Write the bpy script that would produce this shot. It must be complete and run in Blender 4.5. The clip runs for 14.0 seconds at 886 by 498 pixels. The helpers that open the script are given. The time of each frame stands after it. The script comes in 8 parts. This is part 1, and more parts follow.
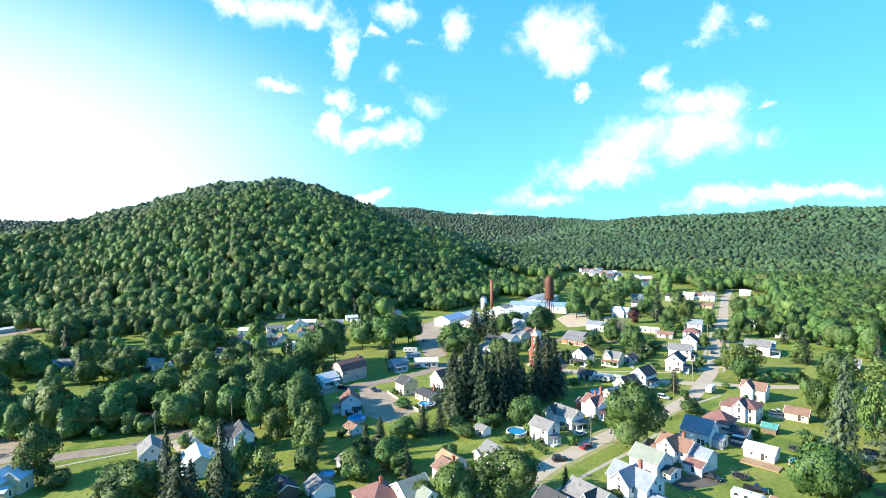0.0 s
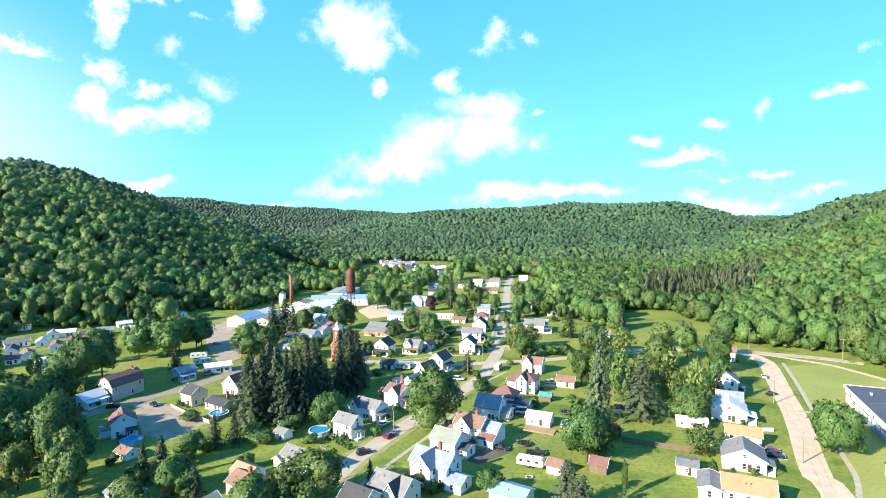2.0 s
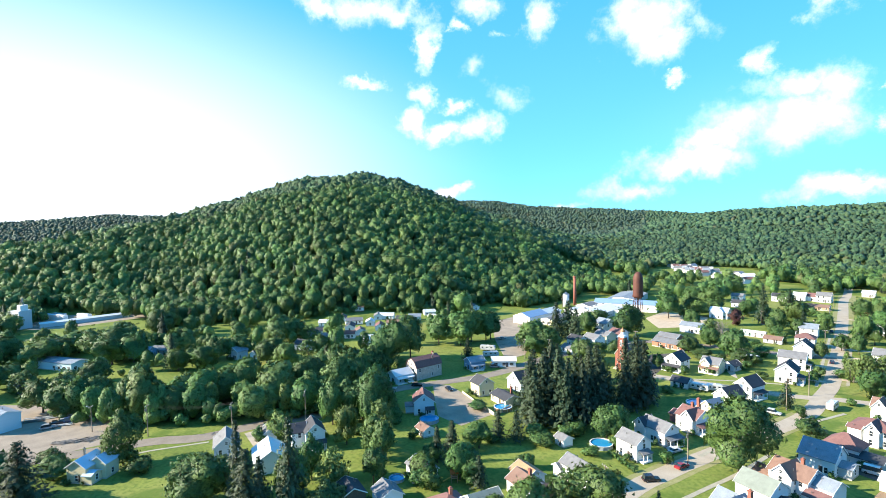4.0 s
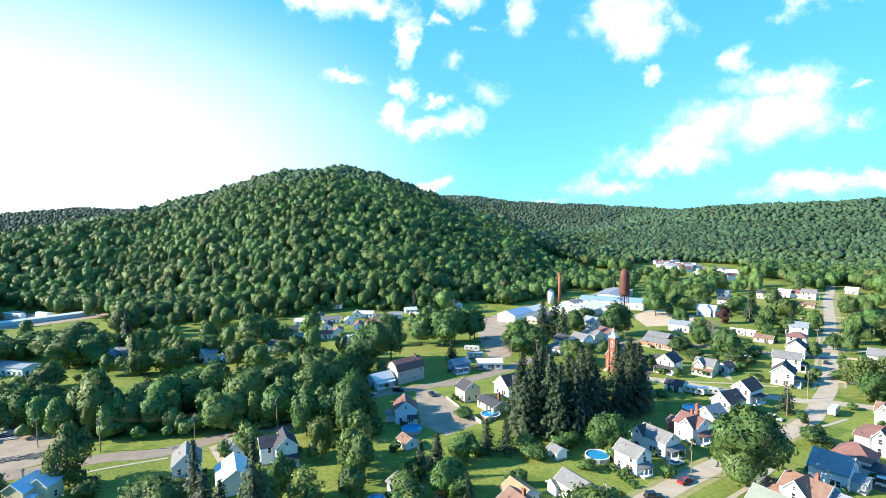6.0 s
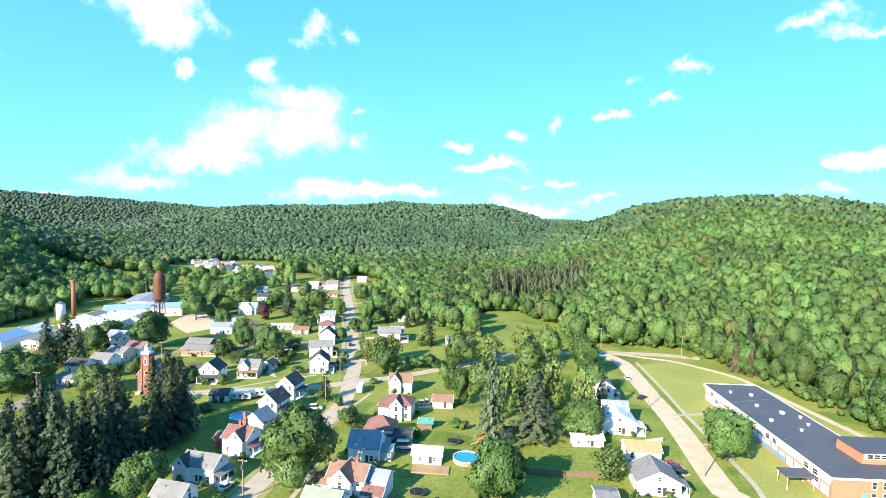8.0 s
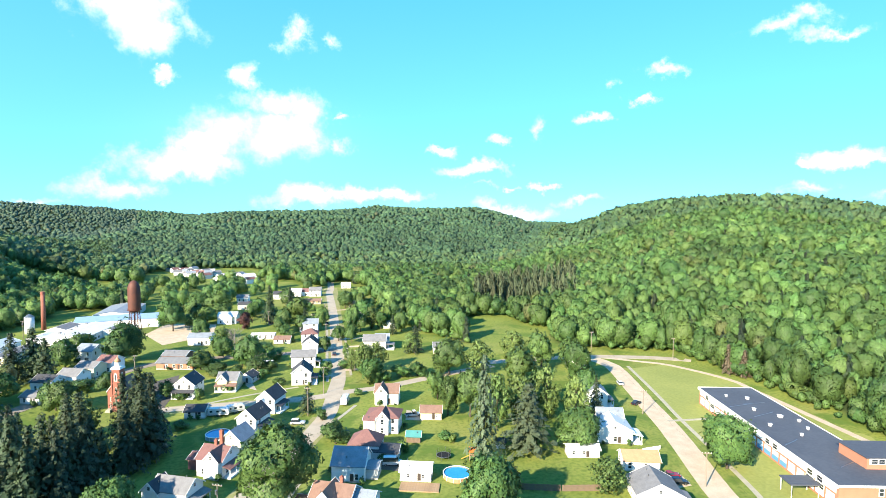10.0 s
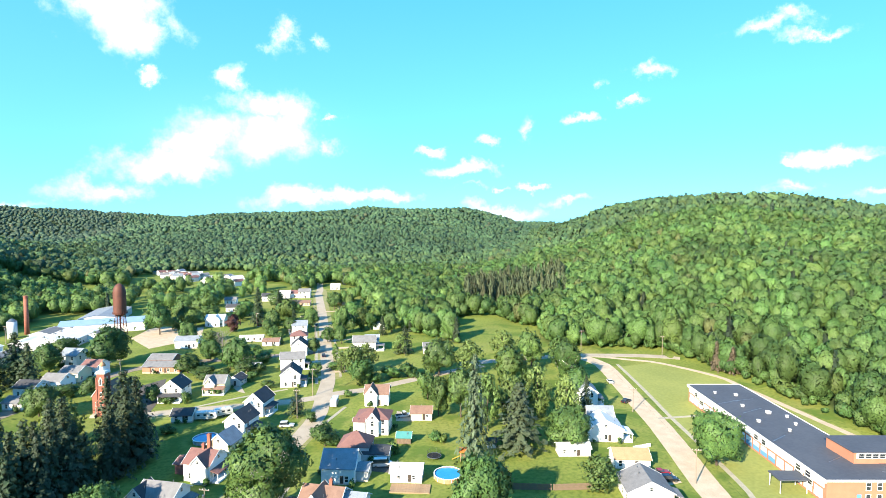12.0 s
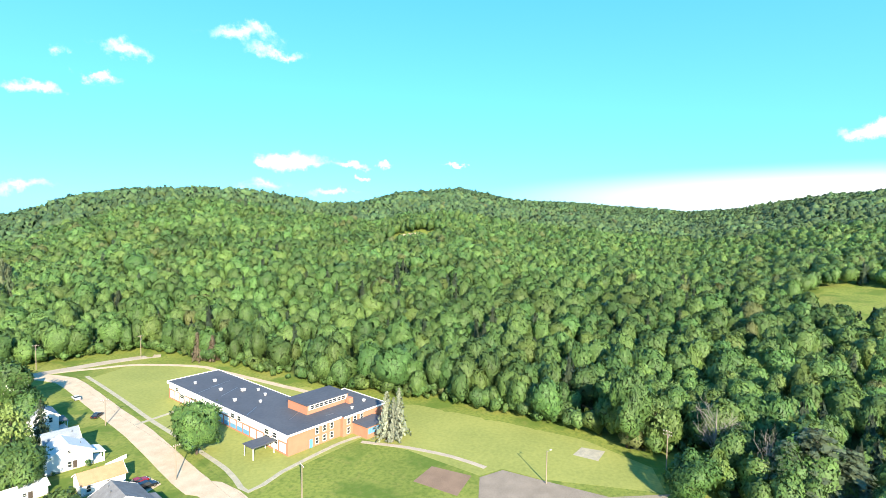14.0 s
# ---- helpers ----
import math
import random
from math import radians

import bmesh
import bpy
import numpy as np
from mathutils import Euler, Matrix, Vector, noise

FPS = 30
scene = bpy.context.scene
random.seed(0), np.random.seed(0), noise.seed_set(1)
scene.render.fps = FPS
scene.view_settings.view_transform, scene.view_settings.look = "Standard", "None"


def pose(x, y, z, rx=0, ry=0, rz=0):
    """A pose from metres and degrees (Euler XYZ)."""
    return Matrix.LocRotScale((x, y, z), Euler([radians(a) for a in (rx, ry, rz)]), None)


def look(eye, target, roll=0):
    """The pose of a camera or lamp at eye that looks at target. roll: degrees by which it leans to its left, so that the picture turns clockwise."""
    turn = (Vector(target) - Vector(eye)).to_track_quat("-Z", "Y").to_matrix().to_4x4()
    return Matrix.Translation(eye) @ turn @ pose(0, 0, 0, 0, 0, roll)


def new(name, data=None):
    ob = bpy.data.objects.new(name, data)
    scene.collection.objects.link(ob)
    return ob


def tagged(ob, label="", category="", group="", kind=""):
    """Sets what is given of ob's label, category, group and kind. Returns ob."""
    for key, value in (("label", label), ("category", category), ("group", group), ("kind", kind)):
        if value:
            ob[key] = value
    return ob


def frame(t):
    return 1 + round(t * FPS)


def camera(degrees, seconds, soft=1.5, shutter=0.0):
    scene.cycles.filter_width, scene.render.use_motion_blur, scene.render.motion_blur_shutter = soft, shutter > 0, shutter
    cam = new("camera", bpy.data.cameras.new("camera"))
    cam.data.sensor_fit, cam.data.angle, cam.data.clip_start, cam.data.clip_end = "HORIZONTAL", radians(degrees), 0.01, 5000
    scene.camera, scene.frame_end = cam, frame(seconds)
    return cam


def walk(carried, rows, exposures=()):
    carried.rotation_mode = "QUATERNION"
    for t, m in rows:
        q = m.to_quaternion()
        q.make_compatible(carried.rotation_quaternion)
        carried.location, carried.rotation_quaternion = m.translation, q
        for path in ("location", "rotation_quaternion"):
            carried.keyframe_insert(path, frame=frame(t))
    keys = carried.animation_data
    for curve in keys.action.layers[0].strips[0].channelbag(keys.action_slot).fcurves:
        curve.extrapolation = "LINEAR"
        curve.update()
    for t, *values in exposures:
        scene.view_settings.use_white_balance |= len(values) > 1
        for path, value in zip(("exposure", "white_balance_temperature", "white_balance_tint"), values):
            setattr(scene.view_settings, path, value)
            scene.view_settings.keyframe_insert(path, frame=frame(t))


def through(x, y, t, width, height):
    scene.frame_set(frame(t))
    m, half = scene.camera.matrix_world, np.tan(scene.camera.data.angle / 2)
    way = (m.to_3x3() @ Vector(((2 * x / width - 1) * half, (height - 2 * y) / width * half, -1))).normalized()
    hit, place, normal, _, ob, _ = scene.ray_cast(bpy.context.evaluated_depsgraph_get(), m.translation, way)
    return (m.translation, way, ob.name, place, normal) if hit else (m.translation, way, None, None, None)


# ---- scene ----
EXPOSURE = 1.77
SKY_TINT = (0.45, 1.15, 1.9, 1)
SKY_LOW = (1.5, 4.3, 6.6, 1)
SKY_HAZE = (0.60, 3.15, 6.2, 1)
CLOUD_LIGHT = (6.6, 6.9, 7.4, 1)
SKY_STRENGTH = 0.068
SUN_STRENGTH = 5.0
cam = camera(78.86, 14.0, soft=0.5, shutter=0.0)
# seconds, east, north, height, heading clockwise from north, tilt, lean
FLIGHT = [
    (0, 0.00, 0.00, 70.20, -28.98, -2.73, -0.87),
    (0.5, 0.12, -0.19, 70.07, -26.30, -2.72, -0.78),
    (1, 0.47, 0.54, 70.14, -20.72, -3.11, -0.93),
    (1.5, 0.14, 1.45, 69.86, -13.16, -3.41, -0.74),
    (2, -1.07, 3.20, 70.03, -8.01, -3.79, -0.58),
    (2.5, -2.35, 5.53, 69.67, -27.90, -3.30, -1.02),
    (3, -2.71, 7.38, 69.73, -34.06, -3.07, -1.22),
    (3.5, -3.68, 8.81, 69.84, -37.27, -3.08, -1.11),
    (5.8, -11.62, 18.94, 69.03, -37.94, -3.50, -0.96),
    (6, -13.70, 20.47, 69.50, -35.53, -3.85, -0.75),
    (6.5, -15.36, 24.89, 68.98, -21.42, -4.09, -0.22),
    (7, -17.21, 28.83, 69.31, -3.97, -4.29, 0.54),
    (7.5, -18.56, 34.19, 68.84, 8.73, -4.09, 1.13),
    (8, -18.88, 38.06, 68.43, 11.03, -3.86, 1.12),
    (8.5, -18.63, 41.05, 68.39, 11.52, -3.79, 0.91),
    (9, -18.28, 43.37, 68.35, 11.97, -3.65, 0.67),
    (11.5, -17.49, 45.92, 67.79, 13.44, -3.34, 0.01),
    (12, -17.44, 46.03, 67.77, 13.73, -3.36, -0.06),
    (12.5, -17.46, 46.30, 67.65, 14.05, -3.36, -0.09),
    (13, -17.29, 46.22, 67.60, 14.36, -3.37, -0.15),
    (13.4, -16.25, 45.45, 67.58, 26.40, -3.49, 0.23),
    (13.5, -15.90, 45.55, 67.56, 32.24, -3.51, 0.25),
    (13.6, -15.45, 45.50, 67.60, 38.01, -3.73, 0.25),
    (13.8, -14.75, 45.15, 67.66, 50.72, -3.87, 0.69),
    (14, -14.05, 45.25, 67.50, 64.96, -3.65, 0.99),
]


def flown(x, y, z, heading, tilt, lean):
    a, b = radians(heading), radians(tilt)
    way = Vector((math.sin(a) * math.cos(b), math.cos(a) * math.cos(b), math.sin(b)))
    return look((x, y, z), Vector((x, y, z)) + way * 10, lean)


walk(cam, [(t, flown(*row)) for t, *row in FLIGHT], exposures=[(0.0, EXPOSURE - 0.11, 6220, 9), (1.0, EXPOSURE - 0.09, 6280, 9), (1.6, EXPOSURE - 0.02, 6400, 9), (2.1, EXPOSURE - 0.02, 6420, 9), (2.7, EXPOSURE - 0.10, 6220, 9), (6.2, EXPOSURE - 0.10, 6220, 9), (7.0, EXPOSURE + 0.0, 6450, 9), (8.0, EXPOSURE + 0.05, 6500, 9), (14.0, EXPOSURE + 0.05, 6550, 9)])

# ---- world and sun ----
SUN_AZ, SUN_EL = radians(-131), radians(25.5)
world = bpy.data.worlds.new("sky")
scene.world = world
world.use_nodes = True
wt = world.node_tree
wt.nodes.clear()


def wnode(kind, **values):
    n = wt.nodes.new(kind)
    for key, value in values.items():
        n.inputs[key].default_value = value
    return n


def wmath(op, a, b=0.0, c=None):
    n = wt.nodes.new("ShaderNodeMath")
    n.operation = op
    for i, v in enumerate((a, b, c)):
        if v is None:
            continue
        if isinstance(v, (int, float)):
            n.inputs[i].default_value = v
        else:
            wt.links.new(v, n.inputs[i])
    return n.outputs[0]


sky = wt.nodes.new("ShaderNodeTexSky")
sky.sky_type = "NISHITA"
sky.sun_disc = False
sky.sun_elevation, sky.sun_rotation = SUN_EL, SUN_AZ
sky.air_density, sky.dust_density, sky.ozone_density, sky.altitude = 1.0, 0.15, 3.5, 400
gen = wt.nodes.new("ShaderNodeTexCoord")
ragged = wnode("ShaderNodeTexNoise", Scale=7.0, Detail=8.0, Roughness=0.66)
wt.links.new(gen.outputs["Generated"], ragged.inputs["Vector"])
shift = wt.nodes.new("ShaderNodeVectorMath")
shift.operation = "MULTIPLY_ADD"
wt.links.new(ragged.outputs["Color"], shift.inputs[0])
shift.inputs[1].default_value = (0.20, 0.20, 0.12)
wt.links.new(gen.outputs["Generated"], shift.inputs[2])
recentre = wt.nodes.new("ShaderNodeVectorMath")
recentre.operation = "SUBTRACT"
recentre.inputs[1].default_value = (0.10, 0.10, 0.06)
wt.links.new(shift.outputs[0], recentre.inputs[0])
billows = []


def cloud(az, el, wide, high, thick=1.0, soft=False):
    """One billow of cloud, in degrees of heading and height; wide and high in thousandths of a radian."""
    a, e = radians(az), radians(el)
    m = wt.nodes.new("ShaderNodeMapping")
    m.vector_type = "TEXTURE"
    m.inputs["Location"].default_value = (math.sin(a) * math.cos(e), math.cos(a) * math.cos(e), math.sin(e))
    m.inputs["Rotation"].default_value = (e, 0, -a)
    m.inputs["Scale"].default_value = (wide / 1000 * 1.5, 0.6, high / 1000 * 1.5)
    wt.links.new((gen.outputs["Generated"] if soft else recentre.outputs[0]), m.inputs["Vector"])
    g = wt.nodes.new("ShaderNodeTexGradient")
    g.gradient_type = "SPHERICAL"
    wt.links.new(m.outputs[0], g.inputs[0])
    out = wmath("MULTIPLY", g.outputs["Fac"], thick)
    (veils if soft else billows).append(out)


veils = []
cloud(-45.5, 20.6, 110, 34)
cloud(-49.2, 20.4, 52, 23)
cloud(-41.0, 20.4, 47, 27)
cloud(-34.7, 21.7, 47, 23)
cloud(-36.5, 19.8, 19, 13)
cloud(-30.9, 19.3, 23, 8, 0.6)
cloud(-38.8, 16.9, 25, 52)
cloud(-39.3, 12.8, 27, 23)
cloud(-34.1, 9.2, 44, 34)
cloud(-37.3, 9.2, 42, 23)
cloud(-40.6, 10.2, 31, 23)
cloud(-36.7, 11.5, 21, 15)
cloud(-30.6, 12.7, 47, 27, 0.62)
cloud(-34.6, 15.3, 26, 26, 0.5)
cloud(-45.1, 13.9, 40, 14)
cloud(-27.0, 19.8, 34, 38)
cloud(-17.2, 18.0, 65, 58)
cloud(-16.1, 15.6, 48, 36)
cloud(-12.8, 16.4, 36, 23, 0.7)
cloud(-15.2, 12.4, 25, 10)
cloud(-7.1, 13.9, 23, 27, 0.85)
cloud(-3.1, 17.4, 27, 27, 0.9)
cloud(-0.2, 17.9, 19, 17, 0.8)
cloud(-4.7, 10.9, 63, 29)
cloud(-1.1, 10.0, 52, 27, 0.8)
cloud(-5.4, 7.8, 131, 44, 0.92)
cloud(-10.1, 6.9, 65, 27)
cloud(-1.6, 8.0, 73, 42, 0.85)
cloud(-12.3, 5.2, 105, 31, 1.1)
cloud(-17.9, 2.8, 73, 23, 0.85)
cloud(2.3, 6.9, 25, 19, 0.75)
cloud(2.8, 9.7, 25, 7, 0.8)
cloud(-0.6, 2.0, 84, 19)
cloud(3.9, 2.1, 63, 15)
cloud(7.9, 2.4, 73, 15)
cloud(-37.5, 2.8, 52, 12)
cloud(-24.4, 1.5, 52, 9, 0.8)
cloud(12.7, 7.2, 31, 9)
cloud(16.9, 5.2, 61, 14)
cloud(18.6, 7.5, 27, 9, 0.75)
cloud(22.6, 8.7, 15, 23, 0.6)
cloud(23.3, 3.7, 25, 8)
cloud(19.8, 3.4, 19, 6, 0.8)
cloud(17.2, 3.2, 31, 7, 0.6)
cloud(28.7, 9.6, 36, 12)
cloud(32.8, 11.2, 23, 9)
cloud(34.7, 13.6, 31, 14, 0.9)
cloud(30.3, 13.3, 15, 13, 0.7)
cloud(44.1, 16.5, 63, 14, 0.8)
cloud(46.1, 17.1, 31, 15, 0.8)
cloud(47.5, 15.6, 48, 10, 0.8)
cloud(20.2, 0.9, 73, 15)
cloud(27.6, 1.8, 63, 8, 0.7)
cloud(49.0, 5.4, 63, 14)
cloud(46.2, 5.2, 23, 7)
cloud(46.9, 2.8, 63, 9, 0.7)
cloud(50.0, 4.9, 47, 10)
cloud(54.7, 4.9, 36, 8)
cloud(58.6, 5.2, 19, 5)
cloud(65.5, 5.3, 13, 4)
cloud(55.8, 3.5, 13, 5)
cloud(53.4, 1.8, 42, 7, 0.7)
cloud(46.2, 2.4, 52, 8, 0.6)
cloud(103.2, 7.8, 46, 12)
cloud(27.8, 1.8, 63, 9, 0.7)
cloud(103.9, 2.0, 441, 40, 1.2, True)
cloud(-80.0, 3.5, 660, 262, 1.2, True)
cloud(-75.4, 1.2, 441, 73, 0.7, True)
cloud(-6.4, 7.6, 199, 84, 0.2, True)


def total(outs):
    s = outs[0]
    for o in outs[1:]:
        s = wmath("MAXIMUM", s, o)
    return s


curl = wnode("ShaderNodeTexNoise", Scale=18.0, Detail=8.0, Roughness=0.62)
wt.links.new(gen.outputs["Generated"], curl.inputs["Vector"])
dens = wmath("ADD", total(billows), wmath("MULTIPLY", wmath("SUBTRACT", curl.outputs["Fac"], 0.5), 1.15))
ramp = wt.nodes.new("ShaderNodeMapRange")
ramp.interpolation_type = "SMOOTHSTEP"
ramp.inputs["From Min"].default_value, ramp.inputs["From Max"].default_value = 0.22, 0.98
wt.links.new(dens, ramp.inputs["Value"])
any_cloud = wmath("MULTIPLY", ramp.outputs[0], wmath("GREATER_THAN", total(billows), 0.001))
veil = wt.nodes.new("ShaderNodeMapRange")
veil.interpolation_type = "SMOOTHSTEP"
veil.inputs["From Min"].default_value, veil.inputs["From Max"].default_value = 0.0, 1.05
wt.links.new(total(veils), veil.inputs["Value"])
mask = wmath("MINIMUM", wmath("ADD", wmath("MULTIPLY", any_cloud, 0.95), veil.outputs[0]), 1.0)
mix = wt.nodes.new("ShaderNodeMix")
mix.data_type = "RGBA"
tint = wt.nodes.new("ShaderNodeMix")
tint.data_type = "RGBA"
tint.blend_type = "MULTIPLY"
tint.inputs[0].default_value = 1.0
wt.links.new(sky.outputs[0], tint.inputs[6])
tint.inputs[7].default_value = SKY_TINT
# thin haze evens the blue of the sky, paler towards the horizon
height = wt.nodes.new("ShaderNodeSeparateXYZ")
wt.links.new(gen.outputs["Generated"], height.inputs[0])
climb = wt.nodes.new("ShaderNodeMapRange")
climb.inputs["From Max"].default_value = 0.42
wt.links.new(height.outputs["Z"], climb.inputs["Value"])
pale = wt.nodes.new("ShaderNodeMix")
pale.data_type = "RGBA"
wt.links.new(climb.outputs[0], pale.inputs[0])
pale.inputs[6].default_value, pale.inputs[7].default_value = SKY_LOW, SKY_HAZE
haze = wt.nodes.new("ShaderNodeMix")
haze.data_type = "RGBA"
haze.inputs[0].default_value = 0.7
wt.links.new(tint.outputs[2], haze.inputs[6])
wt.links.new(pale.outputs[2], haze.inputs[7])
wt.links.new(mask, mix.inputs[0])
wt.links.new(haze.outputs[2], mix.inputs[6])
mix.inputs[7].default_value = CLOUD_LIGHT
bg = wt.nodes.new("ShaderNodeBackground")
bg.inputs["Strength"].default_value = SKY_STRENGTH
wt.links.new(mix.outputs[2], bg.inputs["Color"])
wout = wt.nodes.new("ShaderNodeOutputWorld")
wt.links.new(bg.outputs[0], wout.inputs["Surface"])

sun = new("sun", bpy.data.lights.new("sun", "SUN"))
sun.data.energy, sun.data.angle, sun.data.color = SUN_STRENGTH, radians(0.53), (1.0, 0.87, 0.67)
to_sun = Vector((math.sin(SUN_AZ) * math.cos(SUN_EL), math.cos(SUN_AZ) * math.cos(SUN_EL), math.sin(SUN_EL)))
sun.matrix_world = look(to_sun * 300, (0, 0, 0))

# ---- materials ----
DULL = 0.62  # scales every base colour down, balanced against sun, sky and exposure


def surface(name, colour, rough=0.8, metal=0.0, second=None, scale=1.0, fine=12.0, amount=0.5, bump=0.3, depth=0.02,
            stretch=(1, 1, 1), per_object=0.0, spec=0.3, local=True):
    """Two colours mixed by coarse and fine noise at real size, with relief."""
    m = bpy.data.materials.new(name)
    m.use_nodes = True
    t = m.node_tree
    b = t.nodes["Principled BSDF"]
    b.inputs["Roughness"].default_value, b.inputs["Metallic"].default_value = rough, metal
    b.inputs["Specular IOR Level"].default_value = spec
    at = t.nodes.new("ShaderNodeTexCoord")
    mp = t.nodes.new("ShaderNodeMapping")
    mp.inputs["Scale"].default_value = stretch
    t.links.new(at.outputs["Object"], mp.inputs[0])
    n1, n2 = t.nodes.new("ShaderNodeTexNoise"), t.nodes.new("ShaderNodeTexNoise")
    for n, s in ((n1, scale), (n2, fine)):
        n.inputs["Scale"].default_value, n.inputs["Detail"].default_value = s, 4.0
        t.links.new(mp.outputs[0], n.inputs["Vector"])
    add = t.nodes.new("ShaderNodeMath")
    add.operation = "ADD"
    t.links.new(n1.outputs["Fac"], add.inputs[0])
    t.links.new(n2.outputs["Fac"], add.inputs[1])
    rng = t.nodes.new("ShaderNodeMapRange")
    rng.inputs["From Min"].default_value, rng.inputs["From Max"].default_value = 0.75, 1.25
    rng.inputs["To Max"].default_value = amount
    t.links.new(add.outputs[0], rng.inputs["Value"])
    mx = t.nodes.new("ShaderNodeMix")
    mx.data_type = "RGBA"
    mx.inputs[6].default_value = (*[c * DULL for c in colour], 1)
    mx.inputs[7].default_value = (*[c * DULL for c in (second or [c * 0.6 for c in colour])], 1)
    t.links.new(rng.outputs[0], mx.inputs[0])
    out = mx.outputs[2]
    if per_object:
        info = t.nodes.new("ShaderNodeObjectInfo")
        r2 = t.nodes.new("ShaderNodeMapRange")
        r2.inputs["To Min"].default_value, r2.inputs["To Max"].default_value = 1 - per_object, 1 + per_object
        t.links.new(info.outputs["Random"], r2.inputs["Value"])
        h = t.nodes.new("ShaderNodeHueSaturation")
        t.links.new(r2.outputs[0], h.inputs["Value"])
        t.links.new(out, h.inputs["Color"])
        out = h.outputs[0]
    t.links.new(out, b.inputs["Base Color"])
    bp = t.nodes.new("ShaderNodeBump")
    bp.inputs["Strength"].default_value, bp.inputs["Distance"].default_value = bump, depth
    t.links.new(add.outputs[0], bp.inputs["Height"])
    t.links.new(bp.outputs[0], b.inputs["Normal"])
    return m


def foliage(name, dark, light, yellow=(0.155, 0.225, 0.045), per_object=True, gloss=0.62, through=0.15, gappy=True):
    """Leaves: each clump its own green, each tree its own tint, a little light let through."""
    m = bpy.data.materials.new(name)
    m.use_nodes = True
    t = m.node_tree
    b = t.nodes["Principled BSDF"]
    b.inputs["Roughness"].default_value, b.inputs["Specular IOR Level"].default_value = gloss, 0.32
    geo = t.nodes.new("ShaderNodeNewGeometry")
    mx = t.nodes.new("ShaderNodeMix")
    mx.data_type = "RGBA"
    mx.inputs[6].default_value, mx.inputs[7].default_value = (*[c * DULL for c in dark], 1), (*[c * DULL for c in light], 1)
    t.links.new(geo.outputs["Random Per Island"], mx.inputs[0])
    if per_object:
        info = t.nodes.new("ShaderNodeObjectInfo")
        src = info.outputs["Random"]
    else:
        at = t.nodes.new("ShaderNodeAttribute")
        at.attribute_name = "tint"
        src = at.outputs["Fac"]
    m2 = t.nodes.new("ShaderNodeMix")
    m2.data_type = "RGBA"
    r = t.nodes.new("ShaderNodeMapRange")
    r.inputs["From Min"].default_value, r.inputs["To Max"].default_value = 0.68, 0.45
    t.links.new(src, r.inputs["Value"])
    t.links.new(r.outputs[0], m2.inputs[0])
    t.links.new(mx.outputs[2], m2.inputs[6])
    m2.inputs[7].default_value = (*[c * DULL for c in yellow], 1)
    # a few trees are browned or dying
    old = t.nodes.new("ShaderNodeMath")
    old.operation = "GREATER_THAN"
    old.inputs[1].default_value = 0.985
    t.links.new(src, old.inputs[0])
    part_old = t.nodes.new("ShaderNodeMath")
    part_old.operation = "MULTIPLY"
    part_old.inputs[1].default_value = 0.0 if per_object else 0.3
    t.links.new(old.outputs[0], part_old.inputs[0])
    m3 = t.nodes.new("ShaderNodeMix")
    m3.data_type = "RGBA"
    t.links.new(part_old.outputs[0], m3.inputs[0])
    t.links.new(m2.outputs[2], m3.inputs[6])
    m3.inputs[7].default_value = (0.17, 0.125, 0.075, 1)
    hsv = t.nodes.new("ShaderNodeHueSaturation")
    r2 = t.nodes.new("ShaderNodeMapRange")
    r2.inputs["To Min"].default_value, r2.inputs["To Max"].default_value = 0.74, 1.26
    mul = t.nodes.new("ShaderNodeMath")
    mul.operation = "MULTIPLY"
    mul.inputs[1].default_value = 7.31
    fr = t.nodes.new("ShaderNodeMath")
    fr.operation = "FRACT"
    t.links.new(src, mul.inputs[0])
    t.links.new(mul.outputs[0], fr.inputs[0])
    t.links.new(fr.outputs[0], r2.inputs["Value"])
    # whole groves differ as well as single trees
    grove = t.nodes.new("ShaderNodeTexNoise")
    grove.inputs["Scale"].default_value, grove.inputs["Detail"].default_value = 0.016, 4.0
    t.links.new(geo.outputs["Position"], grove.inputs["Vector"])
    r4 = t.nodes.new("ShaderNodeMapRange")
    r4.inputs["From Min"].default_value, r4.inputs["From Max"].default_value = 0.32, 0.68
    r4.inputs["To Min"].default_value, r4.inputs["To Max"].default_value = 0.78, 1.28
    t.links.new(grove.outputs["Fac"], r4.inputs["Value"])
    both = t.nodes.new("ShaderNodeMath")
    both.operation = "MULTIPLY"
    t.links.new(r2.outputs[0], both.inputs[0])
    t.links.new(r4.outputs[0], both.inputs[1])
    t.links.new(both.outputs[0], hsv.inputs["Value"])
    hue = t.nodes.new("ShaderNodeMath")
    hue.operation = "MULTIPLY"
    hue.inputs[1].default_value = 23.7
    hue_fr = t.nodes.new("ShaderNodeMath")
    hue_fr.operation = "FRACT"
    hue_range = t.nodes.new("ShaderNodeMapRange")
    hue_range.inputs["To Min"].default_value, hue_range.inputs["To Max"].default_value = 0.478, 0.510
    t.links.new(src, hue.inputs[0])
    t.links.new(hue.outputs[0], hue_fr.inputs[0])
    t.links.new(hue_fr.outputs[0], hue_range.inputs["Value"])
    t.links.new(hue_range.outputs[0], hsv.inputs["Hue"])
    grain = t.nodes.new("ShaderNodeTexNoise")
    grain.inputs["Scale"].default_value, grain.inputs["Detail"].default_value, grain.inputs["Roughness"].default_value = (1.3, 4.0, 0.6) if gappy else (0.55, 5.0, 0.68)
    t.links.new(geo.outputs["Position"], grain.inputs["Vector"])
    r3 = t.nodes.new("ShaderNodeMapRange")
